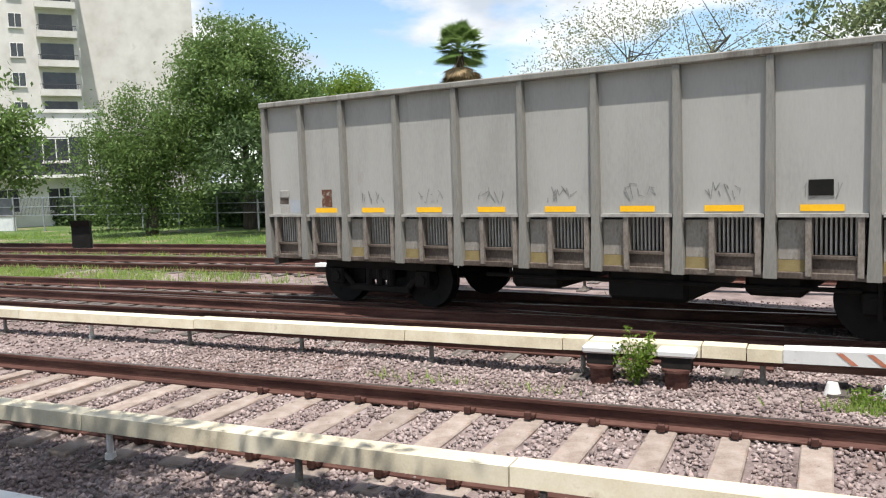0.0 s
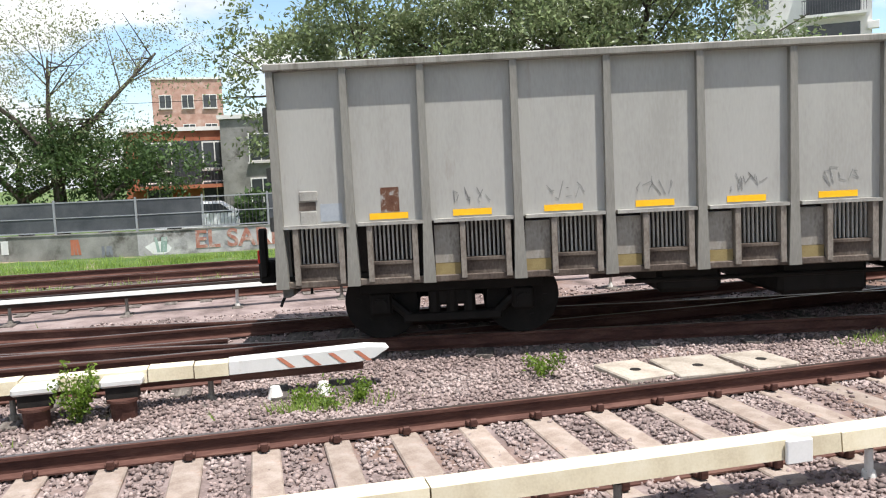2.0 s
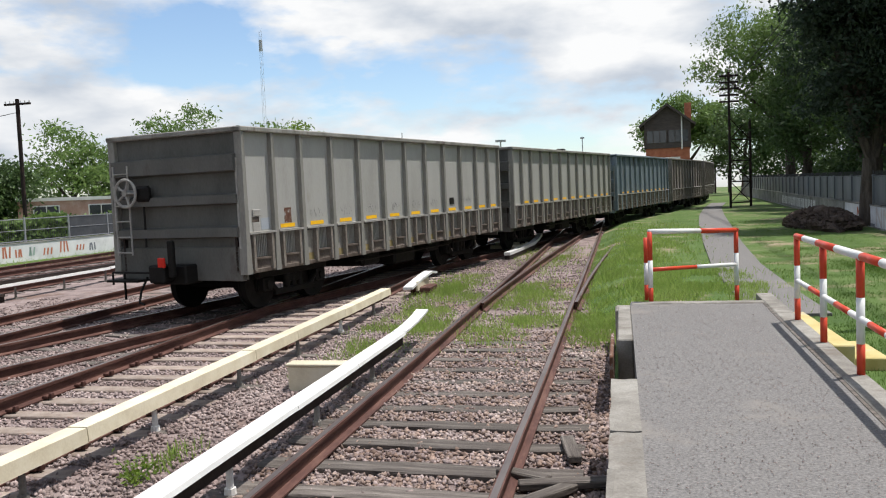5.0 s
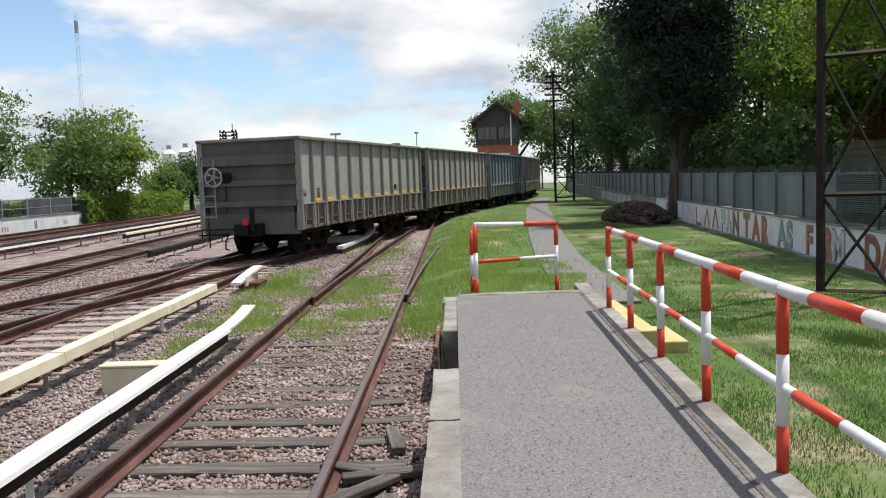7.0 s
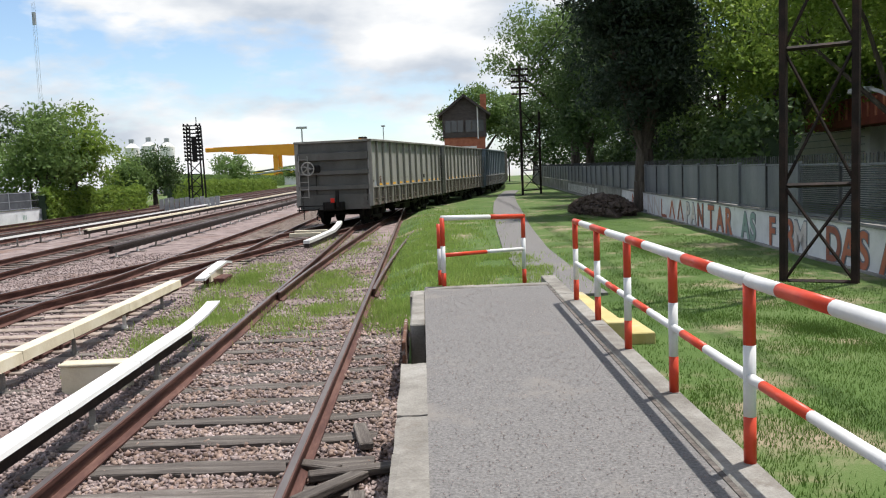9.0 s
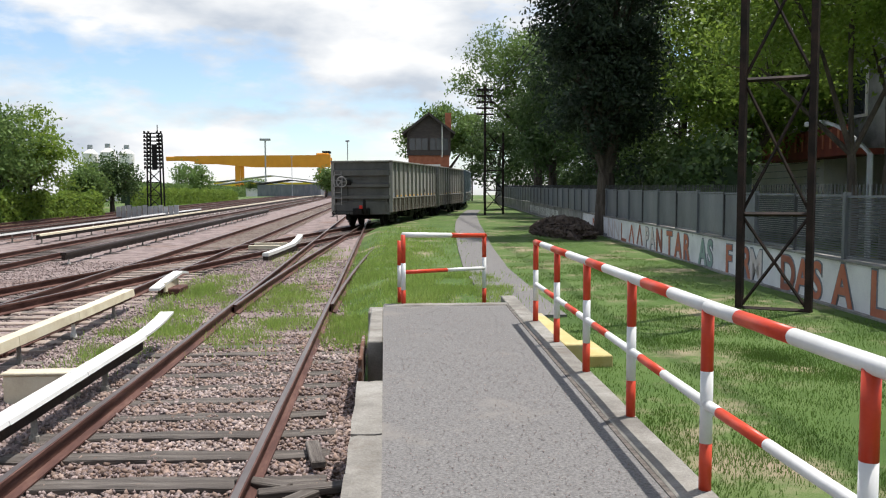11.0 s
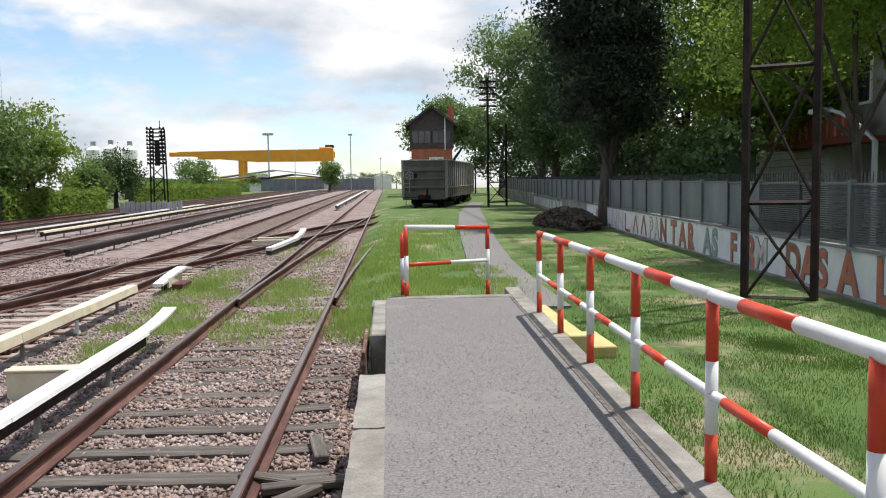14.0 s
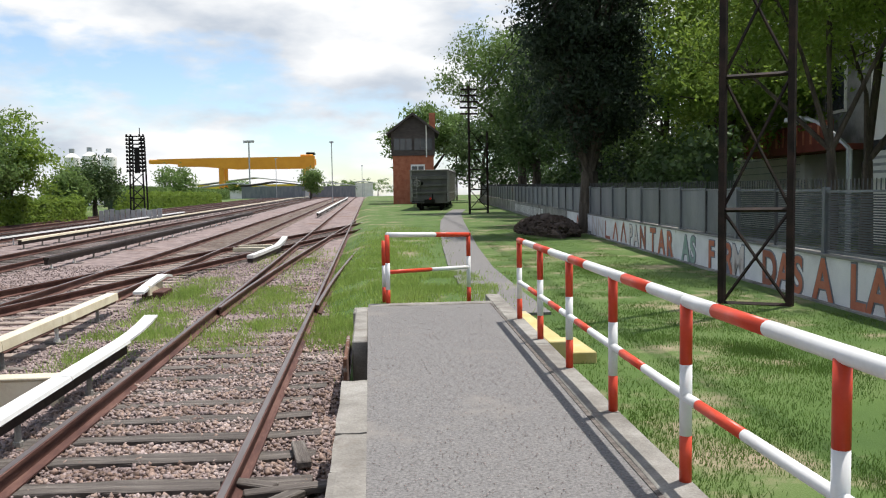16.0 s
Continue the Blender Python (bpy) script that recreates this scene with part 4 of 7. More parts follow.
blades(rng, [(-1.9, 13.7, 1.1, 2.0, 7500, None), (-3.8, 13.4, 0.7, 2.4, 9500, None), (-0.55, 14.6, 0.6, 2.6, 5000, None), (-0.4, 19, 0.7, 4.0, 5000, None), (-2.1, 17.5, 1.4, 2.5, 10000, None), (-4.0, 18.5, 0.9, 3.5, 9000, None), (-2.0, 26, 1.6, 5, 5000, None), (-4.1, 10.2, 0.35, 1.0, 800, None), (-4.15, 6.5, 0.2, 0.5, 220, None), (-4.2, 4.7, 0.15, 0.3, 200, None), (-4.1, 3.6, 0.15, 0.3, 150, None), (-8.0, -4.2, 0.15, 1.2, 350, None), (-8.1, 0.1, 0.18, 0.65, 700, None), (-8.35, 6.6, 0.25, 0.55, 420, None), (-12.6, 1.5, 0.4, 2.6, 900, None)], 0.04, 0.15, M["grass"], "weedy green grass growing between the rails")
blades(rng, [(-24.6, -2, 1.2, 7, 5000, None), (-24.0, 24, 1.0, 12, 5000, None), (-24.6, -14, 2.2, 14, 13000, None), (-19.4, -20, 0.9, 9, 5000, None), (-15.2, -19.5, 1.5, 8, 14000, None), (-19.4, -6, 0.8, 7, 2500, None), (-26, -34, 3, 10, 9000, None), (-22.8, 40, 1.0, 16, 6000, None), (-25, 70, 3, 20, 6000, None)], 0.06, 0.2, M["grass"], "rough green verge grass beside the far track")


# ---- trees ----
M["leaf_mid"] = leafmat("leaf_mid", (0.065, 0.115, 0.03), (0.105, 0.175, 0.045), (0.17, 0.25, 0.075))
M["leaf_dark"] = leafmat("leaf_dark", (0.032, 0.06, 0.02), (0.055, 0.095, 0.03), (0.085, 0.135, 0.045))
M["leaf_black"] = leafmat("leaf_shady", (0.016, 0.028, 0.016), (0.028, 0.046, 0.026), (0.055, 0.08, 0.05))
M["leaf_light"] = leafmat("leaf_light", (0.08, 0.14, 0.02), (0.13, 0.21, 0.03), (0.20, 0.28, 0.05))
M["leaf_grey"] = leafmat("leaf_greyish", (0.09, 0.12, 0.05), (0.16, 0.19, 0.08), (0.30, 0.31, 0.19))
M["leaf_wax"] = leafmat("leaf_waxy", (0.06, 0.09, 0.035), (0.13, 0.175, 0.07), (0.27, 0.31, 0.17))
M["leaf_wax"].node_tree.nodes["Principled BSDF"].inputs["Roughness"].default_value = 0.35
M["leaf_light"].node_tree.nodes["Mix Shader"].inputs["Fac"].default_value = 0.45
M["leaf_mid"].node_tree.nodes["Mix Shader"].inputs["Fac"].default_value = 0.32
M["bark"] = mat("bark", [(0.03, 0.024, 0.02), (0.07, 0.056, 0.045), (0.12, 0.10, 0.08)], 3, 8, 0.95, 0, 0.8, 30, stretch=(2, 2, 0.4))


def tree(label, at, trunk, girth, blobs, leaf, size, material, seed, clusters=60, per=60, spread=0.55, name="tree", droop=0.0, lean=(0, 0), boughs=5, stout=0.13):
    """blobs: (dx, dy, z, rx, ry, rz) ellipsoids that the crown fills; limbs run from the trunk to each."""
    rnd, rg = random.Random(seed), np.random.default_rng(seed)
    size, per = size * 0.74, int(per * 1.5)
    z0 = ground_z(at[0], at[1]) - 0.05
    t = thing(name, label, "tree", at=Matrix.Translation((at[0], at[1], z0)))
    bm = bmesh.new()
    fork = Vector((lean[0], lean[1], trunk))
    mid = Vector((lean[0] * 0.4 + rnd.uniform(-.1, .1), lean[1] * 0.4 + rnd.uniform(-.1, .1), trunk * 0.5))
    tube(bm, (0, 0, 0), mid, girth * 1.15, 9, girth * 0.92)
    tube(bm, mid, fork, girth * 0.92, 9, girth * 0.75)
    for dx, dy, z, rx, ry, rz in blobs:
        c = Vector((dx, dy, z))
        kn = fork.lerp(c, 0.5) + Vector((rnd.uniform(-.3, .3), rnd.uniform(-.3, .3), rnd.uniform(0, .3)))
        tube(bm, fork, kn, girth * 0.55, 7, girth * 0.34)
        tube(bm, kn, c, girth * 0.34, 6, girth * 0.16)
        for _ in range(boughs):
            e = c + Vector((rnd.uniform(-1, 1) * rx, rnd.uniform(-1, 1) * ry, rnd.uniform(-0.5, 0.9) * rz)) * 0.8
            tube(bm, kn.lerp(c, rnd.uniform(0.2, 1)), e, girth * stout, 5, girth * 0.04)
    part("trunk", bm, M["bark"], t, "dark branching trunk")
    C = []
    tot = sum(b[3] * b[4] * b[5] for b in blobs) ** 1.0
    for dx, dy, z, rx, ry, rz in blobs:
        n = max(6, int(clusters * rx * ry * rz / tot))
        d = rg.normal(size=(n, 3))
        d /= np.linalg.norm(d, axis=1)[:, None]
        r = rg.uniform(0.45, 1.08, n)[:, None]
        C.append(d * r * np.array([rx, ry, rz]) + np.array([dx, dy, z]))
    C = np.vstack(C)
    n = len(C) * per
    off = rg.normal(size=(n, 3)) * spread * np.array([1, 1, 0.6])
    if droop:
        off[:, 2] -= rg.exponential(droop, n)
    P = np.repeat(C, per, axis=0) + off
    P[:, 2] = np.maximum(P[:, 2], 0.35)
    a = rg.normal(size=(n, 3))
    a /= np.linalg.norm(a, axis=1)[:, None]
    b = np.cross(a, rg.normal(size=(n, 3)))
    b /= np.linalg.norm(b, axis=1)[:, None]
    s = size * rg.uniform(0.6, 1.3, n)[:, None]
    V = np.stack([P - a * s, P - b * s * 0.42 + a * s * 0.1, P + a * s, P + b * s * 0.42 + a * s * 0.1], 1).reshape(-1, 3)
    F = np.arange(n * 4).reshape(-1, 4)
    me = bpy.data.meshes.new("crown")
    me.from_pydata(V.tolist(), [], F.tolist())
    me.materials.append(material)
    o = new("crown", me)
    o.parent = t
    o["kind"] = "stuff"
    return t


def polar(az, d):
    return (d * math.sin(radians(az)), d * math.cos(radians(az)))


tree("drooping willow-like tree with dull green hanging foliage", polar(-134.8, 39), 2.6, 0.25, [(0, 0, 4.6, 2.0, 2.0, 2.4), (-1.0, 1.2, 3.4, 1.3, 1.3, 2.0), (1.2, -1.0, 3.4, 1.3, 1.3, 2.0)], 0.15, 0.10, M["leaf_mid"], 1, 150, 160, 0.4, droop=0.8)
tree("tall leafy green street tree", polar(-128.5, 40), 2.5, 0.3, [(0, 0, 6.6, 2.9, 2.9, 2.8), (-1.8, 1.6, 5.2, 1.7, 1.7, 2.0), (1.6, -1.6, 4.8, 1.8, 1.8, 2.2), (0.2, 0, 8.4, 1.6, 1.6, 1.5)], 0.15, 0.125, M["leaf_mid"], 2, 240, 150, 0.42)
tree("bright yellow-green leafy tree", polar(-121.0, 46), 2.6, 0.25, [(0, 0, 5.4, 2.4, 2.4, 1.9), (-2.2, 1.6, 4.6, 1.8, 1.8, 1.8), (1.8, -1.8, 4.6, 1.6, 1.6, 1.6), (0.4, -.4, 7.2, 1.2, 1.2, 1.0)], 0.16, 0.14, M["leaf_light"], 3, 180, 130, 0.42)
tree("leafy green tree by the boundary wall", polar(-144.5, 36), 2.4, 0.22, [(0, 0, 4.9, 1.6, 1.6, 2.0), (-0.8, 0.8, 3.9, 1.2, 1.2, 1.5)], 0.15, 0.16, M["leaf_mid"], 4, 60, 70, 0.4)
tree("low dark green shrub-like tree behind the fence", polar(-124.5, 36), 1.4, 0.2, [(0, 0, 3.0, 1.8, 1.8, 1.4), (2, -2, 3.2, 1.8, 1.8, 1.4)], 0.15, 0.15, M["leaf_dark"], 5, 70, 60, 0.4)
tree("sparse spreading tree with pale dry blossom-like leaves", polar(-102.5, 37), 3.2, 0.28, [(0, 0, 7.4, 3.2, 3.2, 2.2), (-1.3, 4.0, 7.8, 2.4, 2.4, 1.9), (1.0, -3.0, 6.6, 2.4, 2.4, 1.8), (0.5, 1.5, 5.0, 2.2, 2.2, 1.3), (0, 0.6, 3.4, 2.2, 2.2, 1.2)], 0.13, 0.085, M["leaf_grey"], 6, 230, 34, 0.45, boughs=9, stout=0.12)
tree("dark green bushy tree under a sparse crown", polar(-100.0, 36), 1.6, 0.25, [(0, 0, 3.4, 2.3, 2.3, 1.9), (0.6, 2.6, 3.0, 1.6, 1.6, 1.5)], 0.14, 0.14, M["leaf_dark"], 7, 80, 60, 0.4)
tree("small yellow-green tree in a garden", polar(-111.2, 38), 2.6, 0.12, [(0, 0, 5.0, 1.5, 1.5, 0.8), (0.3, 1.2, 4.4, 1.1, 1.1, 0.6)], 0.13, 0.13, M["leaf_light"], 8, 45, 45, 0.35)
tree("large spreading dark green tree behind the fence", polar(-83.4, 31.5), 2.4, 0.38, [(0, 0, 6.3, 3.2, 3.2, 2.6), (0.6, 3.2, 6.2, 2.4, 2.4, 2.2), (0.4, -2.6, 6.0, 2.3, 2.6, 2.6), (1.2, 0, 8.4, 2.4, 2.4, 1.4), (1.6, 0.5, 4.0, 1.6, 2.0, 1.2), (0.9, -2.4, 3.4, 1.4, 1.6, 1.2), (0.9, 2.6, 3.4, 1.4, 1.6, 1.2)], 0.14, 0.145, M["leaf_wax"], 9, 210, 75, 0.4)
tree("large dense grey-green tree behind the fence", polar(-73.0, 31), 2.6, 0.42, [(0, 0, 6.6, 3.0, 3.4, 2.6), (1.2, 2.8, 6.0, 2.6, 2.8, 2.4), (1.2, -3.0, 6.4, 2.4, 2.8, 2.3), (1.4, 0, 9.0, 2.6, 3.2, 1.6), (1.8, 0.4, 4.2, 1.4, 2.6, 1.2), (1.6, -3.0, 3.4, 1.4, 1.8, 1.2), (1.6, 2.8, 3.3, 1.4, 1.8, 1.2)], 0.14, 0.145, M["leaf_wax"], 10, 230, 75, 0.4)
tree("large dense dark green tree with dead sprays", polar(-64.6, 30.5), 2.7, 0.42, [(0, 0, 6.8, 3.0, 3.4, 2.8), (1.4, 3.0, 5.6, 2.2, 2.4, 2.4), (1.0, -3.2, 6.2, 2.4, 2.8, 2.4), (1.2, 0.4, 9.0, 2.6, 3.0, 1.6), (1.8, 1.4, 4.0, 1.4, 2.4, 1.3), (1.6, -3.0, 3.5, 1.4, 1.8, 1.3), (1.4, 3.2, 3.0, 1.5, 1.8, 1.5)], 0.14, 0.145, M["leaf_wax"], 11, 230, 75, 0.4)
tree("small bushy green tree by a white house", polar(-55.5, 33), 1.6, 0.16, [(0, 0, 3.4, 1.2, 1.2, 1.4), (0.3, 0.6, 5.0, 1.3, 1.3, 1.3)], 0.14, 0.14, M["leaf_mid"], 12, 60, 60, 0.35)
for az, d, h, sd, mm, lab in ((-36.6, 60, 8.6, 13, "leaf_mid", "round green tree beyond the yard"), (-29.6, 66, 10.4, 14, "leaf_mid", "tall green tree beyond the wagons"), (-25.2, 68, 9.0, 15, "leaf_dark", "green tree beyond the yard"), (-22.6, 60, 8.2, 16, "leaf_light", "leafy yellow-green tree by the hedge"), (-24.2, 58, 7.8, 17, "leaf_mid", "leafy green tree by the hedge"), (-17.8, 76, 5.6, 18, "leaf_dark", "broad dark green tree beyond the hedge"), (-19.4, 74, 4.4, 19, "leaf_mid", "low green tree beyond the hedge"), (-40.5, 55, 6.0, 31, "leaf_dark", "dark bushy tree behind the wall"), (-33.5, 62, 6.4, 32, "leaf_dark", "dark bushy tree behind the wall")):
    tree(lab, polar(az, d), h * 0.28, 0.22, [(0, 0, h * 0.58, h * 0.27, h * 0.27, h * 0.34), (-h * .2, 0, h * .45, h * .2, h * .2, h * .26), (h * .2, 0, h * .48, h * .2, h * .2, h * .28)], 0.2, 0.21, M[mm], sd, 90, 45, 0.45)
for az, d, h, w, sd in ((-13.0, 150, 6.5, 6.0, 21), (-4.0, 165, 6.0, 3.6, 22), (-9.0, 260, 6, 8, 23), (-2.0, 330, 8, 14, 24), (0.6, 420, 9, 18, 25)):
    tree("distant round green tree", polar(az, d), h * 0.3, 0.25, [(0, 0, h * 0.62, w * 0.5, w * 0.5, h * 0.38), (w * .3, 0, h * .5, w * .3, w * .3, h * .3)], 0.3, 0.36, M["leaf_mid"], sd, 50, 40, 0.6)
# beyond the signal box and along the footpath
tree("tall green tree behind the signal box", polar(4.4, 110), 4, 0.4, [(0, 0, 9.4, 4.6, 4, 3.2), (-4.0, 0, 7.4, 2.6, 2.4, 2.8), (3.8, 0, 8.2, 3, 3, 3)], 0.3, 0.36, M["leaf_mid"], 41, 170, 50, 0.6)
tree("tall airy green tree over the footpath", (11.2, 60), 5.0, 0.35, [(-2.4, 0, 11.2, 2.6, 2.6, 2.2), (-4.6, 0, 9.4, 1.7, 1.7, 1.1), (0.6, 0, 10.8, 3.0, 3.0, 2.8), (-1.6, 0, 7.8, 2.4, 2.4, 2.0), (2.6, 0, 8.0, 2.6, 2.6, 3.0)], 0.2, 0.18, M["leaf_mid"], 42, 260, 60, 0.5)
tree("dense dark green tree beside the path", (10.9, 53), 3.0, 0.35, [(0, 0, 7.0, 2.4, 2.4, 3.2), (0.4, 0, 10.0, 2.2, 2.2, 2.2), (-0.9, 0, 4.6, 1.6, 1.6, 1.8)], 0.2, 0.18, M["leaf_dark"], 49, 190, 60, 0.5)
tree("dense dark green tree filling the gap by the fence", (11.6, 41), 3.0, 0.35, [(0, 0, 6.4, 2.4, 2.4, 3.2), (-0.6, 0, 10.4, 2.4, 2.4, 2.6)], 0.2, 0.17, M["leaf_dark"], 50, 190, 65, 0.5)
tree("dense green tree beyond the fence", (12.4, 47), 3.0, 0.35, [(0, 0, 7.0, 2.8, 2.8, 3.2), (-1.2, 0, 4.8, 1.8, 1.8, 1.8), (1.5, 0, 5, 2, 2, 2)], 0.2, 0.19, M["leaf_dark"], 43, 130, 55, 0.5)
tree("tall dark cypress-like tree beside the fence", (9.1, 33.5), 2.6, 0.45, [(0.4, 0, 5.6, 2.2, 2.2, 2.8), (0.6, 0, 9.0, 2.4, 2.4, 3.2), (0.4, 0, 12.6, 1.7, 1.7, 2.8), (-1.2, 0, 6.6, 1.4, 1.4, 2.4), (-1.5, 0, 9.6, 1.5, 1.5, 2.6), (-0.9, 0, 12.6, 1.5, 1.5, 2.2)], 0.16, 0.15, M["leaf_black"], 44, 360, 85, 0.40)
tree("broad dark green tree behind the metal fence", (13.2, 30), 2.4, 0.4, [(0, 0, 6.0, 2.6, 2.6, 3.0), (0.6, 0, 9.4, 2.8, 2.8, 3.0), (2.6, -1, 6.5, 2.2, 2.2, 2.6)], 0.16, 0.16, M["leaf_light"], 45, 220, 80, 0.42)
tree("leafy bright green tree overhanging the fence", (10.8, 18.5), 2.8, 0.13, [(0, 0, 6.6, 2.2, 2.2, 1.3), (-1.6, 0.4, 7.2, 1.8, 1.8, 1.3), (1.6, -1, 6.9, 2.0, 2.0, 1.4), (0, 0, 8.4, 2.4, 2.4, 1.4), (-1.9, 1.6, 5.4, 1.4, 1.6, 0.9)], 0.11, 0.105, M["leaf_light"], 46, 200, 85, 0.36)
tree("leafy green street tree beyond the mural wall", (11.6, 12.8), 2.8, 0.11, [(0, 0, 5.4, 1.8, 2.0, 1.2), (-1.0, 0.6, 6.8, 2.0, 2.0, 1.3), (0.8, -1.4, 6.0, 1.6, 1.8, 1.2)], 0.1, 0.095, M["leaf_light"], 47, 130, 80, 0.34)
tree("dark green tree filling the street behind the wall", (13.4, 37), 2.2, 0.35, [(0, 0, 5.0, 3.0, 3.0, 2.6), (1, 0, 8.5, 3.2, 3.0, 2.6), (3.5, -1, 6, 2.6, 2.6, 2.8)], 0.16, 0.16, M["leaf_mid"], 48, 180, 70, 0.45)


tree("dark leafy tree between the houses and the fence", polar(-104.5, 38), 1.8, 0.3, [(0, 0, 3.6, 2.4, 2.4, 2.2), (0.4, 2.8, 3.2, 1.8, 1.8, 1.8), (0.2, -2.0, 4.4, 1.8, 1.8, 1.8)], 0.14, 0.14, M["leaf_dark"], 61, 110, 65, 0.4)
tree("dark leafy tree closing the end of the path", (13.5, 98), 3, 0.35, [(0, 0, 5.0, 4.0, 3.0, 3.6), (4, 0, 6.0, 3.4, 3, 4), (1, 0, 9.0, 3.0, 3.0, 2.6)], 0.3, 0.32, M["leaf_dark"], 62, 140, 50, 0.7)
tree("dark leafy tree beyond the fence", (14.8, 72), 3, 0.35, [(0, 0, 5.0, 3.0, 3.0, 3.0), (0, 0, 9.0, 3.0, 3.0, 3.2), (2.6, 0, 6.5, 2.6, 2.6, 3.0)], 0.25, 0.25, M["leaf_dark"], 63, 150, 60, 0.55)
tree("green leafy tree beyond the fence", (15.2, 52), 3, 0.35, [(0, 0, 5.0, 2.6, 2.6, 2.6), (0, 0, 9.4, 3.0, 3.0, 3.4), (2.6, 0, 7, 2.6, 2.6, 3.0)], 0.2, 0.21, M["leaf_dark"], 64, 160, 65, 0.5)
tree("leafy green tree hanging over the street", (13.6, 21.5), 2.6, 0.18, [(-0.6, 0, 6.0, 2.0, 2.0, 1.3), (0.3, 0, 8.0, 2.8, 2.8, 1.8), (0, 0, 10.4, 2.8, 2.8, 1.8), (2.6, -2.0, 7.2, 2.2, 2.2, 1.6)], 0.12, 0.13, M["leaf_light"], 65, 230, 80, 0.42)
tree("leafy bright tree beside the street", (14.6, 15.5), 2.6, 0.16, [(0, 0, 5.2, 2.0, 2.2, 1.5), (0, 0, 8.0, 2.6, 2.6, 1.9), (-1.0, 2.0, 9.8, 2.2, 2.2, 1.6)], 0.12, 0.12, M["leaf_light"], 66, 170, 80, 0.4)
tree("leafy tree whose crown shades the platform behind", (3.6, -7.2), 3.2, 0.28, [(-4.7, 4.2, 6.6, 1.4, 1.8, 0.7), (-5.3, 1.8, 6.8, 1.5, 2.2, 0.8), (-2.8, 2.2, 6.6, 1.6, 2.0, 0.9), (-5.6, -1.2, 6.6, 1.7, 2.2, 0.8)], 0.11, 0.12, M["leaf_mid"], 68, 230, 130, 0.36)


def palm():
    x, y = polar(-113.7, 48)
    t = thing("palm_tree", "tall palm tree with a shaggy skirt of dry fronds", "palm tree", at=Matrix.Translation((x, y, ground_z(x, y))))
    bm = bmesh.new()
    tube(bm, (0, 0, 0), (0.1, 0, 4.5), 0.34, 10, 0.28)
    tube(bm, (0.1, 0, 4.5), (0, 0, 9.2), 0.28, 10, 0.24)
    part("trunk", bm, M["bark"], t, "grey-brown palm trunk")
    rnd = random.Random(9)
    M["dryfrond"] = mat("dry_frond", [(0.20, 0.13, 0.07), (0.34, 0.25, 0.14)], 2, 4, 0.9, 0, 0, 20, island=0.3)
    for k in range(130):
        dry = k >= 62
        a = rnd.uniform(0, 6.28)
        el = rnd.uniform(-0.45, 1.45) if not dry else rnd.uniform(-1.5, -0.7)
        L = rnd.uniform(1.3, 2.6)
        z0 = 9.3 if not dry else rnd.uniform(7.4, 9.1)
        bm = bmesh.new()
        d = Vector((math.cos(a) * math.cos(el), math.sin(a) * math.cos(el), math.sin(el)))
        side = d.cross(Vector((0, 0, 1))).normalized()
        base = Vector((0, 0, z0)) + d * 0.15
        tip = base + d * L * 0.42
        for q in range(17):
            g = (q - 8) / 8 * 1.35
            e = tip + (d * math.cos(g) + side * math.sin(g)) * rnd.uniform(0.75, 0.95) + Vector((0, 0, -0.25 if not dry else -0.12))
            w = (d * -math.sin(g) + side * math.cos(g)) * 0.06
            m2 = tip.lerp(e, 0.45)
            vs = [bm.verts.new(p) for p in (tip, m2 - w, e, m2 + w)]
            bm.faces.new(vs)
        tube(bm, base, tip, 0.02, 4)
        part("frond", bm, M["dryfrond"] if dry else M["leaf_mid"], t)


palm()


# ---- walls and fences ----
M["mural"] = mat("whitewashed_wall", [(0.534, 0.534, 0.543), (0.681, 0.681, 0.690), (0.754, 0.754, 0.754)], 1.3, 8, 0.9, 0, 0.3, 40, spots=((0.30, 0.28, 0.27), 1.6, 0.63))
M["mural2"] = mat("stained_painted_wall", [(0.22, 0.22, 0.225), (0.40, 0.39, 0.39), (0.56, 0.55, 0.54)], 1.6, 8, 0.9, 0, 0.3, 40, spots=((0.12, 0.11, 0.105), 1.1, 0.52))
M["greywall"] = mat("grey_weathered_wall", [(0.14, 0.135, 0.125), (0.24, 0.235, 0.22), (0.34, 0.33, 0.31)], 1.1, 8, 0.9, 0, 0.3, 40, spots=((0.09, 0.085, 0.075), 1.0, 0.55))
M["sheet"] = mat("grey_metal_sheet", [(0.115, 0.125, 0.14), (0.155, 0.165, 0.18), (0.20, 0.21, 0.225)], 1.5, 6, 0.5, 0.3, 0.05, 40, stretch=(1, 1, 0.3), spots=((0.13, 0.11, 0.10), 2, 0.64), rand=0.12)
M["darksheet"] = mat("dark_mesh_sheet", [(0.045, 0.05, 0.058), (0.075, 0.08, 0.09), (0.11, 0.115, 0.125)], 1.2, 7, 0.6, 0.2, 0.05, 60, rand=0.3)
M["fencebar"] = mat("dark_fence_steel", [(0.05, 0.05, 0.055), (0.10, 0.10, 0.105)], 4, 5, 0.6, 0.3, 0.1, 40)
M["galv"] = mat("galvanised_steel", [(0.30, 0.31, 0.33), (0.42, 0.43, 0.45)], 4, 5, 0.5, 0.5, 0.05, 40)
M["letter_red"] = mat("orange_letter_paint", [(0.40, 0.13, 0.075), (0.50, 0.20, 0.125)], 3, 6, 0.85, 0, 0, 40, spots=((0.58, 0.54, 0.50), 4, 0.66))
M["letter_brown"] = mat("brown_letter_paint", [(0.26, 0.09, 0.06), (0.36, 0.15, 0.10)], 3, 6, 0.85, 0, 0, 40, spots=((0.58, 0.54, 0.50), 4, 0.66))
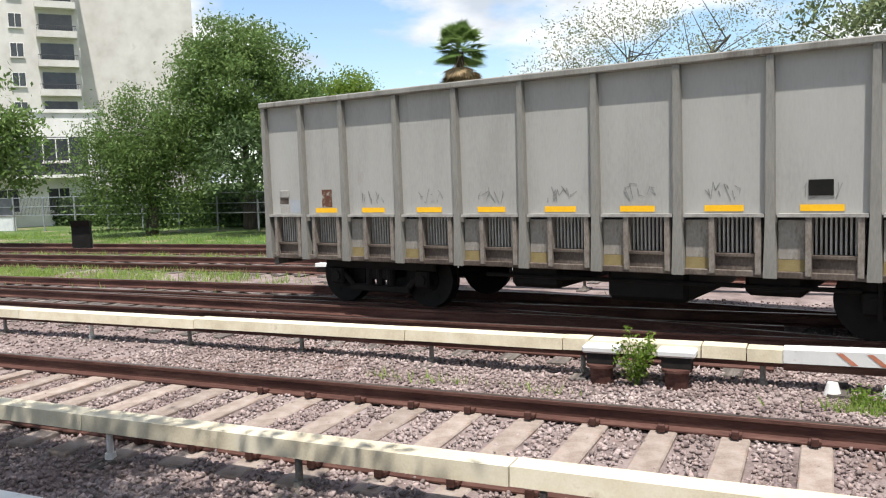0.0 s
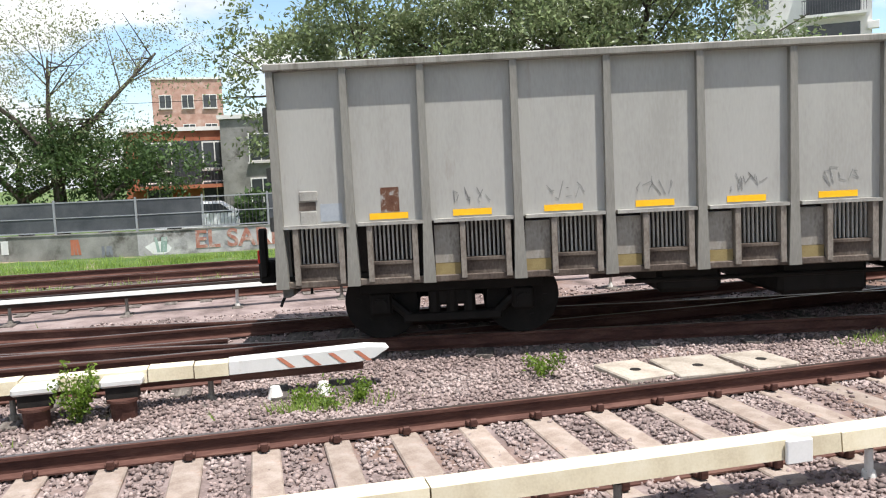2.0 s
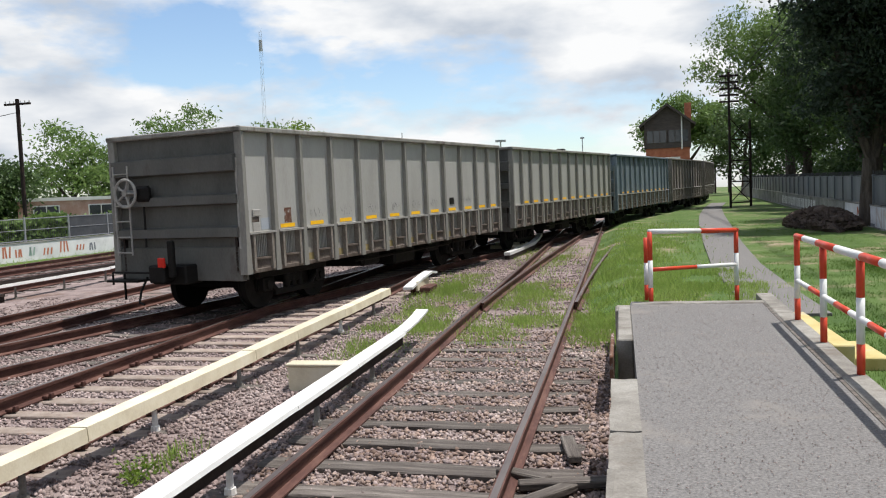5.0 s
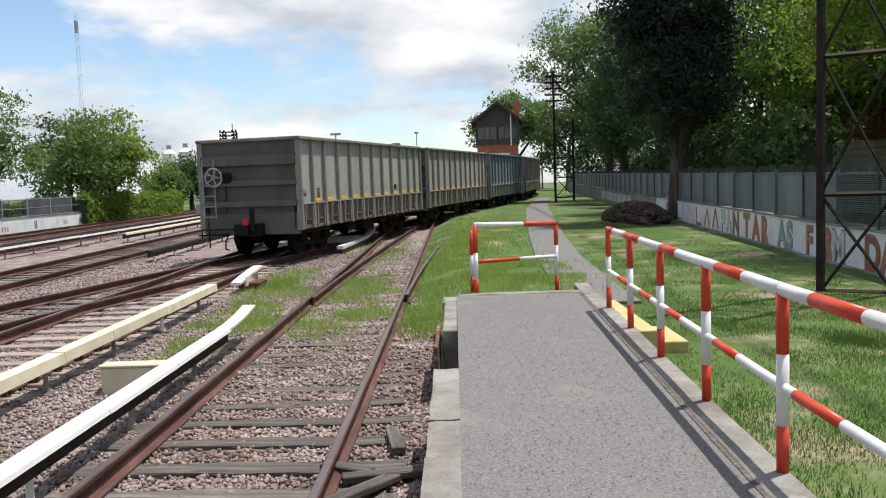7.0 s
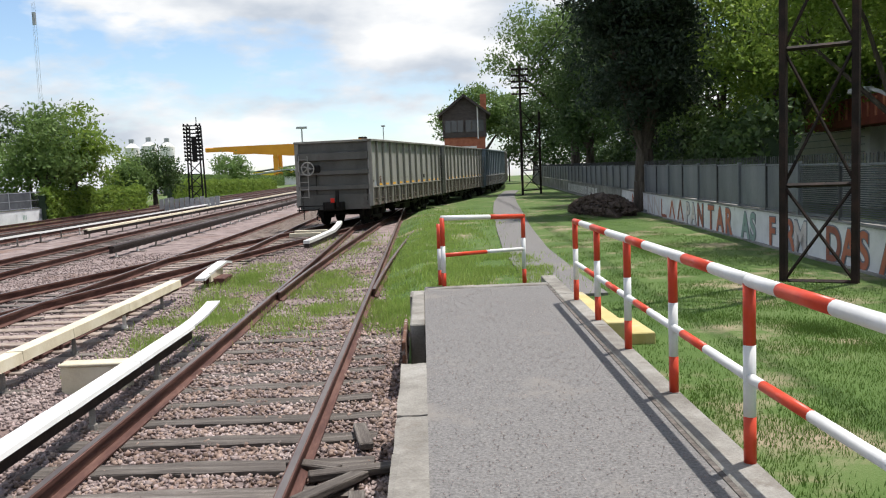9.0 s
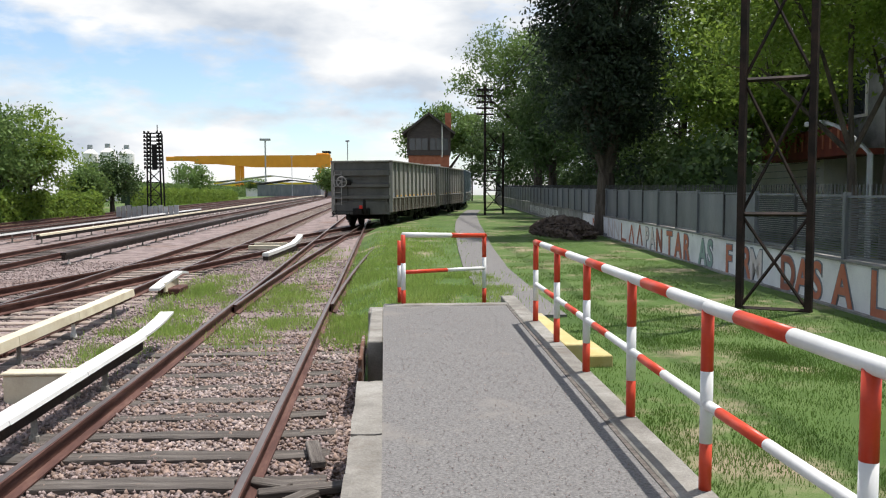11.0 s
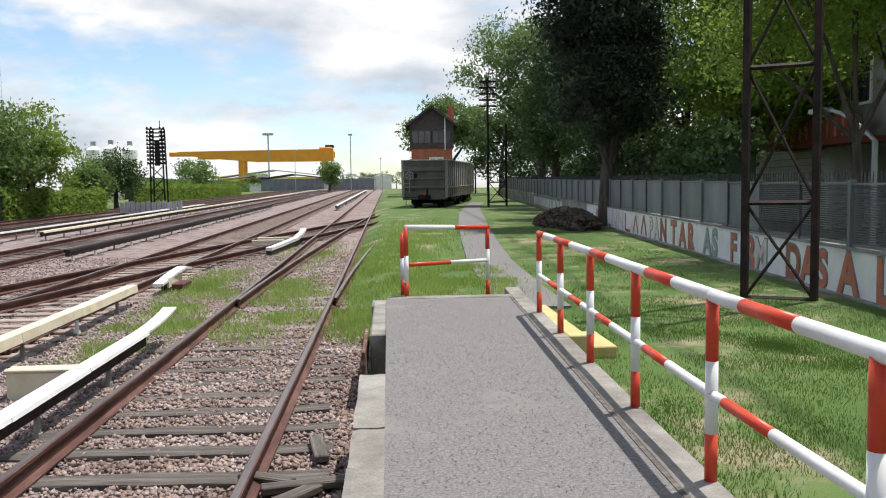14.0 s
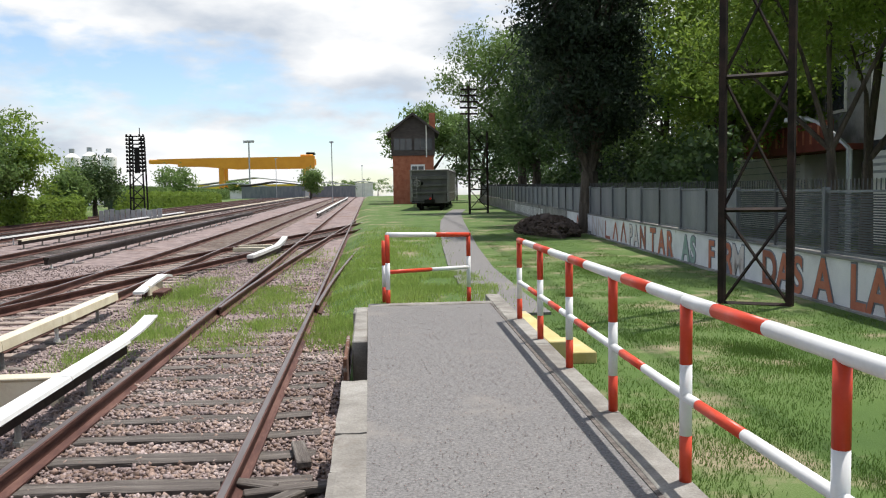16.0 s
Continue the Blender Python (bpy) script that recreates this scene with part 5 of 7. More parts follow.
M["letter_pale"] = mat("pale_letter_paint", [(0.50, 0.44, 0.42), (0.66, 0.60, 0.57)], 3, 6, 0.85, 0, 0, 40, spots=((0.36, 0.20, 0.15), 4, 0.6))
M["letter_dark"] = mat("faded_dark_paint", [(0.14, 0.15, 0.18), (0.25, 0.26, 0.29)], 3, 6, 0.85, 0, 0, 40, spots=((0.55, 0.54, 0.53), 4, 0.64))
M["letter_green"] = mat("faded_green_paint", [(0.20, 0.30, 0.26), (0.33, 0.42, 0.38)], 3, 6, 0.85, 0, 0, 40, spots=((0.55, 0.54, 0.53), 4, 0.58))


def text_on(parent, string, size, m, material, label="", fat=0.022):
    cu = bpy.data.curves.new("lettering", "FONT")
    cu.body, cu.size, cu.extrude, cu.offset = string, size, 0.004, size * fat
    ob = new("lettering_source", cu)
    dg = bpy.context.evaluated_depsgraph_get()
    me = bpy.data.meshes.new_from_object(ob.evaluated_get(dg))
    bpy.data.objects.remove(ob)
    me.materials.clear()
    me.materials.append(material)
    o = new("painted_lettering", me)
    o.parent = parent
    o.matrix_basis = m
    if label:
        o["label"] = label
    return o


def right_wall():
    w = thing("boundary_wall", "whitewashed mural wall topped with grey metal fence panels", "wall", kind="structure")
    for a in range(-22, 96, 6):
        paint = M["mural"] if a < 35 else M["greywall"]
        part("wall_base", boxes((0.0, 0.22, a, a + 6, LAWN - 0.35, 0.86)), paint, w, "peeling whitewashed wall" if a < 35 else "bare grey wall")
        part("coping", boxes((-0.03, 0.25, a, a + 6, 0.863, 0.90)), M["greywall"], w)
        part("earth_foot", boxes((-0.10, -0.003, a, a + 6, LAWN - 0.35, LAWN + 0.03)), M["greywall"], w)
    STEP = 1.965
    first = {}
    for i in range(-18, 42):
        v = 13.3 + STEP * i
        # open slatted panels near the street corner, closed sheets further on
        slats = i < 2
        items = {
            ("fence_panel", slats): (boxes(*[(0.085, 0.095, 0.05, STEP - 0.05, z, z + 0.026) for z in np.arange(0.98, 1.93, 0.040)]) if slats else boxes((0.085, 0.10, 0.05, STEP - 0.05, 0.98, 1.94)), M["darksheet"] if slats else M["sheet"]),
            ("fence_frame", 0): (boxes((0.06, 0.11, 0.04, STEP - 0.04, 0.935, 0.975), (0.06, 0.11, 0.04, STEP - 0.04, 1.945, 1.985)), M["sheet"]),
            ("fence_spikes", 0): (boxes(*[(0.08, 0.095, q, q + 0.014, 1.985, 2.16) for q in np.arange(0.06, STEP - 0.04, 0.125)]), M["fencebar"]),
            ("fence_post", i % 2): (boxes((0.03, 0.13, -0.05, 0.05, 0.90, 2.02)) if i % 2 == 0 else boxes((0.05, 0.11, -0.025, 0.025, 0.90, 1.99)), M["sheet"] if i % 2 == 0 else M["fencebar"]),
        }
        for key, (bm, mm) in items.items():
            if key in first:
                bm.free()
                again(key[0], first[key], Matrix.Translation((0, v, 0)), w)
            else:
                first[key] = part(key[0], bm, mm, w)
                first[key].location = (0, v, 0)
    # painted bubble letters with a dark outline; the worn ones are left as strokes
    fr = lambda y, z, x: Matrix(((0, 0, -1, x), (-1, 0, 0, y), (0, 1, 0, z), (0, 0, 0, 1)))
    for ch, y, size, paint in (("P", 26.35, 0.92, "letter_pale"), ("A", 25.75, 0.92, "letter_pale"), ("N", 25.0, 0.95, "letter_brown"), ("T", 23.8, 0.95, "letter_red"), ("A", 22.95, 0.95, "letter_red"), ("R", 22.15, 0.95, "letter_red"), ("A", 20.78, 0.9, "letter_green"), ("S", 20.12, 0.92, "letter_green"), ("F", 18.8, 0.9, "letter_red"), ("R", 17.8, 0.92, "letter_red"), ("M", 17.3, 0.92, "letter_pale"), ("D", 15.7, 0.92, "letter_brown"), ("A", 15.0, 0.92, "letter_red"), ("S", 14.35, 0.92, "letter_red"), ("A", 13.52, 0.98, "letter_red"), ("L", 12.32, 0.98, "letter_red"), ("A", 11.80, 0.98, "letter_red")):
        text_on(w, ch, size, fr(y, 0.13, -0.004), M["letter_dark"], "dark outline of a painted letter", 0.055)
        text_on(w, ch, size, fr(y, 0.13, -0.013), M[paint], "painted letter")
    rnd = random.Random(8)
    y = 26.7
    while y < 35:
        bm = bmesh.new()
        wd, h = rnd.uniform(0.7, 0.9), rnd.uniform(0.58, 0.66)
        kind = rnd.choice((((0, 0), (0, 1), (1, 0), (1, 1)), ((0, 0), (0.5, 1), (1, 0)), ((1, 1), (0, 1), (0, 0), (1, 0), (1, 1)), ((0, 1), (0, 0), (1, 0))))
        ring = [(y + wd * (1 - a), 0.14 + h * b) for a, b in kind]
        for (ya, za), (yb, zb) in zip(ring, ring[1:]):
            d = Vector((yb - ya, zb - za)).normalized() * 0.075
            bm.faces.new([bm.verts.new((-0.008, *c)) for c in ((ya + d.y, za - d.x), (ya - d.y, za + d.x), (yb - d.y, zb + d.x), (yb + d.y, zb - d.x))])
        part("painted_stroke", bm, M[rnd.choice(("letter_dark", "letter_brown", "letter_pale", "letter_red"))], w)
        y += rnd.uniform(1.0, 1.25)
    y = 46.0
    while y < 60:
        part("painted_stroke", boxes((-0.008, -0.002, y, y + 0.25, 0.20, 0.72)), M["white"], w)
        y += rnd.uniform(0.4, 0.7)
    w.matrix_basis = Matrix.Translation((6.72, 0, 0)) @ Matrix.Rotation(-math.atan(0.066), 4, "Z")
    return w


right_wall()

LEFT = [(-34, -75), (-30.5, -40), (-29.6, -14), (-27.0, -4.0), (-26.6, 2), (-25.6, 20), (-23.6, 40), (-22.6, 56)]


def left_wall():
    rnd = random.Random(21)
    kinds = [M["mural"], M["greywall"], M["greywall"], M["mural2"], M["mural2"], M["mural"], M["mural"]]
    for (a, b), mm, nm in zip(zip(LEFT, LEFT[1:]), kinds, range(7)):
        L = math.hypot(b[0] - a[0], b[1] - a[1])
        w = thing("boundary_wall", "low painted boundary wall with mesh fence on top" if mm is not M["greywall"] else "low grey stained wall with mesh fence on top", "wall", kind="structure")
        d = Vector((b[0] - a[0], b[1] - a[1], 0)).normalized()
        w.matrix_basis = Matrix.Translation((a[0], a[1], 0)) @ Matrix.Rotation(-math.atan2(d.x, d.y), 4, "Z")
        if nm != 1:
            part("wall_base", boxes((-0.2, 0.0, 0, L, -0.4, 0.62)), mm, w)
            part("coping", boxes((-0.22, 0.02, 0, L, 0.623, 0.66)), M["greywall"], w)
        n = max(1, round(L / 2.4))
        s = L / n
        for i in range(n):
            part("fence_post", boxes((-0.13, -0.07, i * s - 0.03, i * s + 0.03, -0.3, 1.72)), M["galv"], w)
            # a see-through mesh of wires in a frame
            bm = boxes((-0.115, -0.085, i * s + 0.03, (i + 1) * s - 0.03, 1.62, 1.66), (-0.115, -0.085, i * s + 0.03, (i + 1) * s - 0.03, 0.70, 0.74), (-0.115, -0.085, i * s + 0.03, (i + 1) * s - 0.03, 1.15, 1.18))
            part("fence_frame", bm, M["galv"], w)
            if -60 < a[1] + d.y * i * s < 52:
                if rnd.random() < 0.62 and nm != 1:
                    bm = boxes((-0.105, -0.098, i * s + 0.04, (i + 1) * s - 0.04, 0.74, 1.62))
                    part("fence_panel", bm, M["darksheet"], w)
                else:
                    bm = boxes(*[(-0.104, -0.098, q, q + 0.016, 0.74, 1.62) for q in np.arange(i * s + 0.08, (i + 1) * s - 0.05, 0.11)])
                    part("fence_mesh", bm, M["fencebar"], w)
        if nm == 3:
            text_on(w, "EL SARMIENTO", 0.78, Matrix(((0, 0, 1, 0.008), (1, 0, 0, 1.7), (0, 1, 0, 0.05), (0, 0, 0, 1))), M["letter_faded"], "faded red painted words")
        y = 0.6
        while y < L - 0.5 and nm >= 2:
            if not (nm == 3 and y > 1.2) and not (nm == 4 and y < 2.2) and rnd.random() < (0.85 if mm is not M["greywall"] else 0.25):
                wd, h = rnd.uniform(0.10, 0.5), rnd.uniform(0.25, 0.5)
                z = rnd.uniform(-0.05, 0.1)
                bm = bmesh.new()
                for q in range(3):
                    yy = y + q * wd / 2
                    k = rnd.uniform(-0.08, 0.08)
                    vs = [bm.verts.new(p) for p in ((0.006, yy - 0.04, z), (0.006, yy + 0.05, z), (0.006, yy + 0.05 + k, z + h), (0.006, yy - 0.04 + k, z + h))]
                    bm.faces.new(vs)
                part("painted_stroke", bm, M[rnd.choice(("letter_red", "letter_dark", "letter_dark", "letter_green", "white"))], w)
            y += rnd.uniform(0.6, 1.0)
        if nm in (3, 4):
            y = 0.2
            while y < L - 1.2:
                wd, h = rnd.uniform(0.3, 1.0), rnd.uniform(0.2, 0.55)
                z = rnd.uniform(-0.15, 0.1)
                bm = bmesh.new()
                n2 = 9
                bm.faces.new([bm.verts.new((0.003, y + wd / 2 + wd / 2 * math.cos(q * 6.283 / n2) * rnd.uniform(0.7, 1.1), z + h / 2 + h / 2 * math.sin(q * 6.283 / n2) * rnd.uniform(0.7, 1.1))) for q in range(n2)])
                part("paint_patch", bm, M[rnd.choice(("white", "white", "letter_red", "greywall", "letter_dark"))], w)
                y += rnd.uniform(0.9, 2.0)


left_wall()


def ivy(label, a, b, h, t, seed, leafy=None):
    d = Vector((b[0] - a[0], b[1] - a[1], 0))
    L = d.length
    d.normalize()
    rg = np.random.default_rng(seed)
    w = thing("ivy_hedge", label, "hedge", at=Matrix.Translation((a[0], a[1], -0.15)) @ Matrix.Rotation(-math.atan2(d.x, d.y), 4, "Z"))
    # dark filler box; its colour gives the shade deep between the leaves
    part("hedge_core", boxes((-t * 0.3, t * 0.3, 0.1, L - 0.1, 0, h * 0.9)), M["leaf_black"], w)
    n = int(L * h * 260)
    P = np.column_stack([rg.uniform(-t / 2, t / 2, n), rg.uniform(0, L, n), rg.uniform(0, h, n)])
    side = rg.random(n)
    P[:, 0] = np.where(side < 0.7, (-t / 2 if a[0] > 0 else t / 2) + rg.normal(0, 0.08, n) * (4 if a[0] > 0 else 1), P[:, 0])
    P[:, 2] = np.where(side >= 0.7, h + rg.normal(0, 0.10, n) * (4 if a[0] > 0 else 1) + 0.18 * np.sin(P[:, 1] * 1.3), P[:, 2])
    A = rg.normal(size=(n, 3))
    A /= np.linalg.norm(A, axis=1)[:, None]
    B = np.cross(A, rg.normal(size=(n, 3)))
    B /= np.linalg.norm(B, axis=1)[:, None]
    s = 0.12 * rg.uniform(0.6, 1.3, n)[:, None]
    V = np.stack([P - A * s, P - B * s * 0.6, P + A * s, P + B * s * 0.6], 1).reshape(-1, 3)
    me = bpy.data.meshes.new("ivy_leaves")
    me.from_pydata(V.tolist(), [], np.arange(n * 4).reshape(-1, 4).tolist())
    me.materials.append(leafy or M["leaf_mid"])
    o = new("ivy_leaves", me)
    o.parent = w
    o["kind"] = "stuff"


ivy("ivy-covered green hedge wall beside the yard", (-22.9, 50), (-22.6, 67), 1.75, 0.7, 1, M["leaf_light"])
ivy("low ivy-covered boundary wall", (-29, 30), (-25.0, 54), 1.7, 0.6, 2)
ivy("clipped ivy-covered wall along the yard", (-25.6, 84), (-23.6, 132), 1.9, 0.8, 7, M["leaf_light"])
ivy("dense dark shrubs behind the metal fence", (11.4, 26), (14.6, 66), 3.2, 1.6, 4, M["leaf_dark"])
# these two dark leafy strips are added to stand in for shade beneath the trees
ivy("added dark shrub fill standing in for the shade under the trees", (-35.5, -44), (-31.5, -12), 1.7, 1.4, 5, M["leaf_dark"])
ivy("added dark shrub fill standing in for the shade under the trees", (-29.5, -1.0), (-28.5, 21), 1.6, 1.2, 6, M["leaf_dark"])
ivy("long ivy-covered wall by the sheds", (-34, 110), (-32, 190), 2.6, 1.0, 3)


# ---- lattice mast and poles ----
M["mast"] = mat("dark_mast_steel", [(0.010, 0.007, 0.006), (0.022, 0.014, 0.012), (0.045, 0.025, 0.02)], 3, 7, 0.75, 0.2, 0.3, 40)


def lattice_mast():
    A, B = Vector((5.92, 13.4, 0)), Vector((6.86, 12.9, 0))
    m = thing("lattice_mast", "dark rusty steel lattice mast standing in the grass", "mast")
    top = 11.5
    for P in (A, B):
        part("leg", tubes([(P + Vector((0, 0, LAWN - 0.1)), P + Vector((0, 0, top)))], 0.075, 4), M["mast"], m)
        part("footing", boxes((P.x - 0.2, P.x + 0.2, P.y - 0.2, P.y + 0.2, LAWN - 0.2, LAWN + 0.06), bevel=0.02), M["kerb"], m)
    levels = [0.16, 1.74, 3.95, 6.15, 8.35, 10.55, 11.5]
    for z, zn in zip(levels, levels[1:]):
        up, n = Vector((0, 0, z)), Vector((0, 0, zn))
        part("strut", tubes([(A + up, B + up)], 0.04, 4), M["mast"], m)
        part("brace", tubes([(A + up, B + n)], 0.026, 4), M["mast"], m)
        part("brace", tubes([(B + up, A + n)], 0.026, 4), M["mast"], m)


def path_mast():
    m = thing("lattice_pole", "dark braced steel double pole with crossarms", "mast", at=Matrix.Translation((7.0, 57.4, 0)))
    A, B = Vector((0, 0, 0)), Vector((1.45, 1.2, 0))
    part("leg", tubes([(A - Vector((0, 0, 0.2)), A + Vector((0, 0, 9.0)))], 0.09, 6), M["mast"], m)
    part("leg", tubes([(B - Vector((0, 0, 0.2)), B + Vector((0, 0, 5.9)))], 0.09, 6), M["mast"], m)
    for z in (0.4, 1.8, 3.2, 4.6):
        up, n = Vector((0, 0, z)), Vector((0, 0, z + 1.4))
        part("strut", tubes([(A + up, B + up)], 0.045, 4), M["mast"], m)
        part("brace", tubes([(A + up, B + n)], 0.035, 4), M["mast"], m)
        part("brace", tubes([(B + up, A + n)], 0.035, 4), M["mast"], m)
    for k in range(5):
        z = 8.75 - 0.42 * k
        part("crossarm", boxes((-0.6, 0.6, -0.06, 0.06, z - 0.06, z + 0.06)), M["mast"], m)
        for x in (-0.52, -0.28, 0.28, 0.52):
            part("insulator", tubes([((x, 0, z + 0.06), (x, 0, z + 0.18))], 0.035, 6), M["pot"], m)


def telegraph(at, h, arms, label):
    p = thing("telegraph_pole", label, "telegraph pole", at=Matrix.Translation((at[0], at[1], 0)))
    part("pole", tubes([((0, 0, -0.2), (0, 0, h))], 0.10, 8), M["mast"], p)
    for i in range(arms):
        z = h - 0.25 - i * 0.32
        part("crossarm", boxes((-0.75, 0.75, -0.05, 0.05, z - 0.05, z + 0.05)), M["mast"], p)
        for x in (-0.7, -0.45, -0.2, 0.2, 0.45, 0.7):
            part("insulator", tubes([((x, 0, z + 0.05), (x, 0, z + 0.16))], 0.03, 6), M["pot"], p)


def wire(a, b, sag, name="overhead_wire"):
    pts = [Vector(a).lerp(Vector(b), i / 14) - Vector((0, 0, sag * 4 * (i / 14) * (1 - i / 14))) for i in range(15)]
    bm = bmesh.new()
    sweep(bm, [tuple(p) for p in pts], [(-0.012, -0.012), (0.012, -0.012), (0.012, 0.012), (-0.012, 0.012)])
    tagged(part(name, bm, M["black"]), "thin dark overhead wire", "wire")


lattice_mast()
path_mast()
telegraph((11.5, 108), 10.5, 5, "distant telegraph pole with crossarms")
telegraph((13.2, 109), 10.5, 5, "distant telegraph pole with crossarms")
telegraph((-29.9, 36.5), 7.6, 1, "leaning dark utility pole by the wall")
telegraph((-23.4, 55.5), 5.6, 4, "leaning dark utility pole by the wall")
for k in range(3):
    wire((7.0, 57.4, 9.1 - 0.4 * k), (6.4, 13.2, 10.6 - 0.3 * k), 0.8)
    wire((6.4, 13.2, 10.6 - 0.3 * k), (5.2, -25, 9.5 - 0.3 * k), 0.7)
wire((-45, -60, 6.4), (-44, 40, 8.2), 1.2)
wire((-44, 40, 7.4), (-29.9, 36.5, 7.3), 0.3)


# ---- signals, signal box, crane, sheds ----
M["brick"] = mat("orange_red_brick", [(0.26, 0.085, 0.05), (0.36, 0.125, 0.07), (0.42, 0.17, 0.10)], 2, 7, 0.9, 0, 0.2, 30, spots=((0.22, 0.11, 0.08), 1.5, 0.6))
M["brickpale"] = mat("pale_pink_brick", [(0.36, 0.20, 0.16), (0.46, 0.28, 0.23), (0.55, 0.40, 0.35)], 1.5, 7, 0.9, 0, 0.1, 20)
M["slate"] = mat("dark_timber_boards", [(0.05, 0.04, 0.038), (0.09, 0.075, 0.068)], 2, 7, 0.85, 0, 0.2, 30, stretch=(1, 1, 3))
M["glass"] = mat("dark_window_glass", [(0.03, 0.035, 0.04), (0.06, 0.065, 0.07)], 1, 3, 0.12, 0, 0, 20, spec=0.6)
M["crane"] = mat("orange_crane_paint", [(0.62, 0.25, 0.02), (0.72, 0.32, 0.03)], 0.3, 5, 0.55, 0, 0, 6)
M["cream"] = mat("white_render", [(0.62, 0.60, 0.57), (0.74, 0.72, 0.69), (0.80, 0.79, 0.76)], 0.7, 7, 0.85, 0, 0.1, 20, spots=((0.44, 0.42, 0.39), 0.6, 0.66))
M["beige"] = mat("beige_render", [(0.48, 0.45, 0.42), (0.58, 0.55, 0.52), (0.64, 0.62, 0.59)], 0.5, 7, 0.85, 0, 0.1, 20, spots=((0.36, 0.34, 0.32), 0.5, 0.64))
M["greyroof"] = mat("corrugated_roof", [(0.42, 0.43, 0.44), (0.56, 0.57, 0.58)], 0.8, 5, 0.5, 0.2, 0.1, 20)
M["yellowwall"] = mat("yellow_shed_paint", [(0.62, 0.48, 0.04), (0.72, 0.56, 0.06)], 0.4, 5, 0.7, 0, 0, 10)
M["orange"] = mat("orange_awning", [(0.50, 0.20, 0.10), (0.58, 0.28, 0.16)], 2, 5, 0.8, 0, 0, 20)


def oriented(at, face):
    """Pose at a place; local -y looks along face, an azimuth in degrees."""
    return Matrix.Translation((at[0], at[1], -0.1)) @ Matrix.Rotation(radians(180 - face), 4, "Z")


def signal_box():
    s = thing("signal_box", "two-storey brick signal box with dark timber upper floor", "signal box", at=oriented((5.0, 93), 183))
    part("brick_base", boxes((-2.3, 2.3, 0, 6, 0, 5.6)), M["brick"], s, "orange-red brick lower storey")
    part("upper_storey", boxes((-2.45, 2.45, -0.12, 6.12, 5.6, 8.3)), M["slate"], s, "dark timber boarded upper storey")
    for x0, x1 in ((-2.2, -0.1), (0.1, 2.2)):
        w = part("window", boxes((x0, x1, -0.17, -0.12, 6.2, 7.5)), M["glass"], s, "dark glazed window band")
        for q in np.linspace(x0, x1, 4):
            part("window_bar", boxes((q - 0.04, q + 0.04, -0.21, -0.17, 6.2, 7.5)), M["slate"], w)
    bm = bmesh.new()
    a = [bm.verts.new((x, -0.7, z)) for x, z in ((-3.0, 8.1), (0, 10.4), (3.0, 8.1), (2.9, 7.9), (0, 10.1), (-2.9, 7.9))]
    b = [bm.verts.new((v.co.x, 6.7, v.co.z)) for v in a]
    for j in range(6):
        bm.faces.new((a[j], a[(j + 1) % 6], b[(j + 1) % 6], b[j]))
    bm.faces.new(a)
    bm.faces.new(b)
    part("roof", bm, M["slate"], s, "dark pitched roof")
    bm = bmesh.new()
    bm.faces.new([bm.verts.new((x, -0.1, z)) for x, z in ((-2.45, 8.3), (2.45, 8.3), (0, 10.1))])
    part("gable", bm, M["slate"], s)
    w = part("window", boxes((-0.3, 1.3, -0.06, 0.0, 1.6, 4.6)), M["cream"], s, "white-framed ground floor window")
    part("pane", boxes((-0.15, 0.45, -0.09, -0.06, 1.8, 4.4)), M["glass"], w)
    part("pane", boxes((0.55, 1.15, -0.09, -0.06, 1.8, 4.4)), M["glass"], w)
    part("downpipe", tubes([((1.5, -0.2, 5.4), (1.5, -0.2, 9.0))], 0.07), M["cream"], s)
    part("chimney", boxes((1.9, 2.6, 2.5, 3.2, 8.2, 10.6)), M["brick"], s)


def signal_mast():
    s = thing("signal_gantry", "dark lattice signal mast with stacked crossarms", "signal", at=Matrix.Translation((-16.25, 60, -0.15)))
    for x, y in ((-0.5, -0.4), (0.5, -0.4), (-0.5, 0.4), (0.5, 0.4)):
        part("leg", tubes([((x, y, 0), (x * 0.8, y, 6.0))], 0.06, 4), M["black"], s)
    for k, z in enumerate(np.arange(0.7, 3.4, 0.9)):
        part("brace", tubes([((-0.48, -0.4, z), (0.46, -0.4, z + 0.9))], 0.035, 4), M["black"], s)
        part("brace", tubes([((0.48, -0.4, z), (-0.46, -0.4, z + 0.9))], 0.035, 4), M["black"], s)
        part("crossbar", boxes((-0.5, 0.5, -0.44, -0.38, z, z + 0.06)), M["black"], s)
    for z in np.arange(3.5, 5.95, 0.27):
        part("crossarm", boxes((-0.66, 0.62, -0.46, -0.36, z, z + 0.09)), M["black"], s)
        for q in (-0.58, -0.3, 0.3, 0.55):
            part("signal_lug", boxes((q - 0.05, q + 0.05, -0.5, -0.36, z + 0.09, z + 0.19)), M["black"], s)
    part("plate", boxes((-0.08, 0.28, -0.54, -0.47, 3.4, 5.2), bevel=0.02), M["black"], s)
    part("finial", tubes([((0.2, 0, 6), (0.2, 0, 6.6))], 0.03, 4), M["black"], s)
    b = thing("sleeper_fence", "low grey fence of upright concrete sleepers", "fence", at=Matrix.Translation((-18.7, 59, -0.15)))
    for i in range(12):
        part("board", boxes((i * 0.36, i * 0.36 + 0.28, -0.08, 0.08, 0, 0.85 + 0.05 * (i % 3))), M["galv"], b)


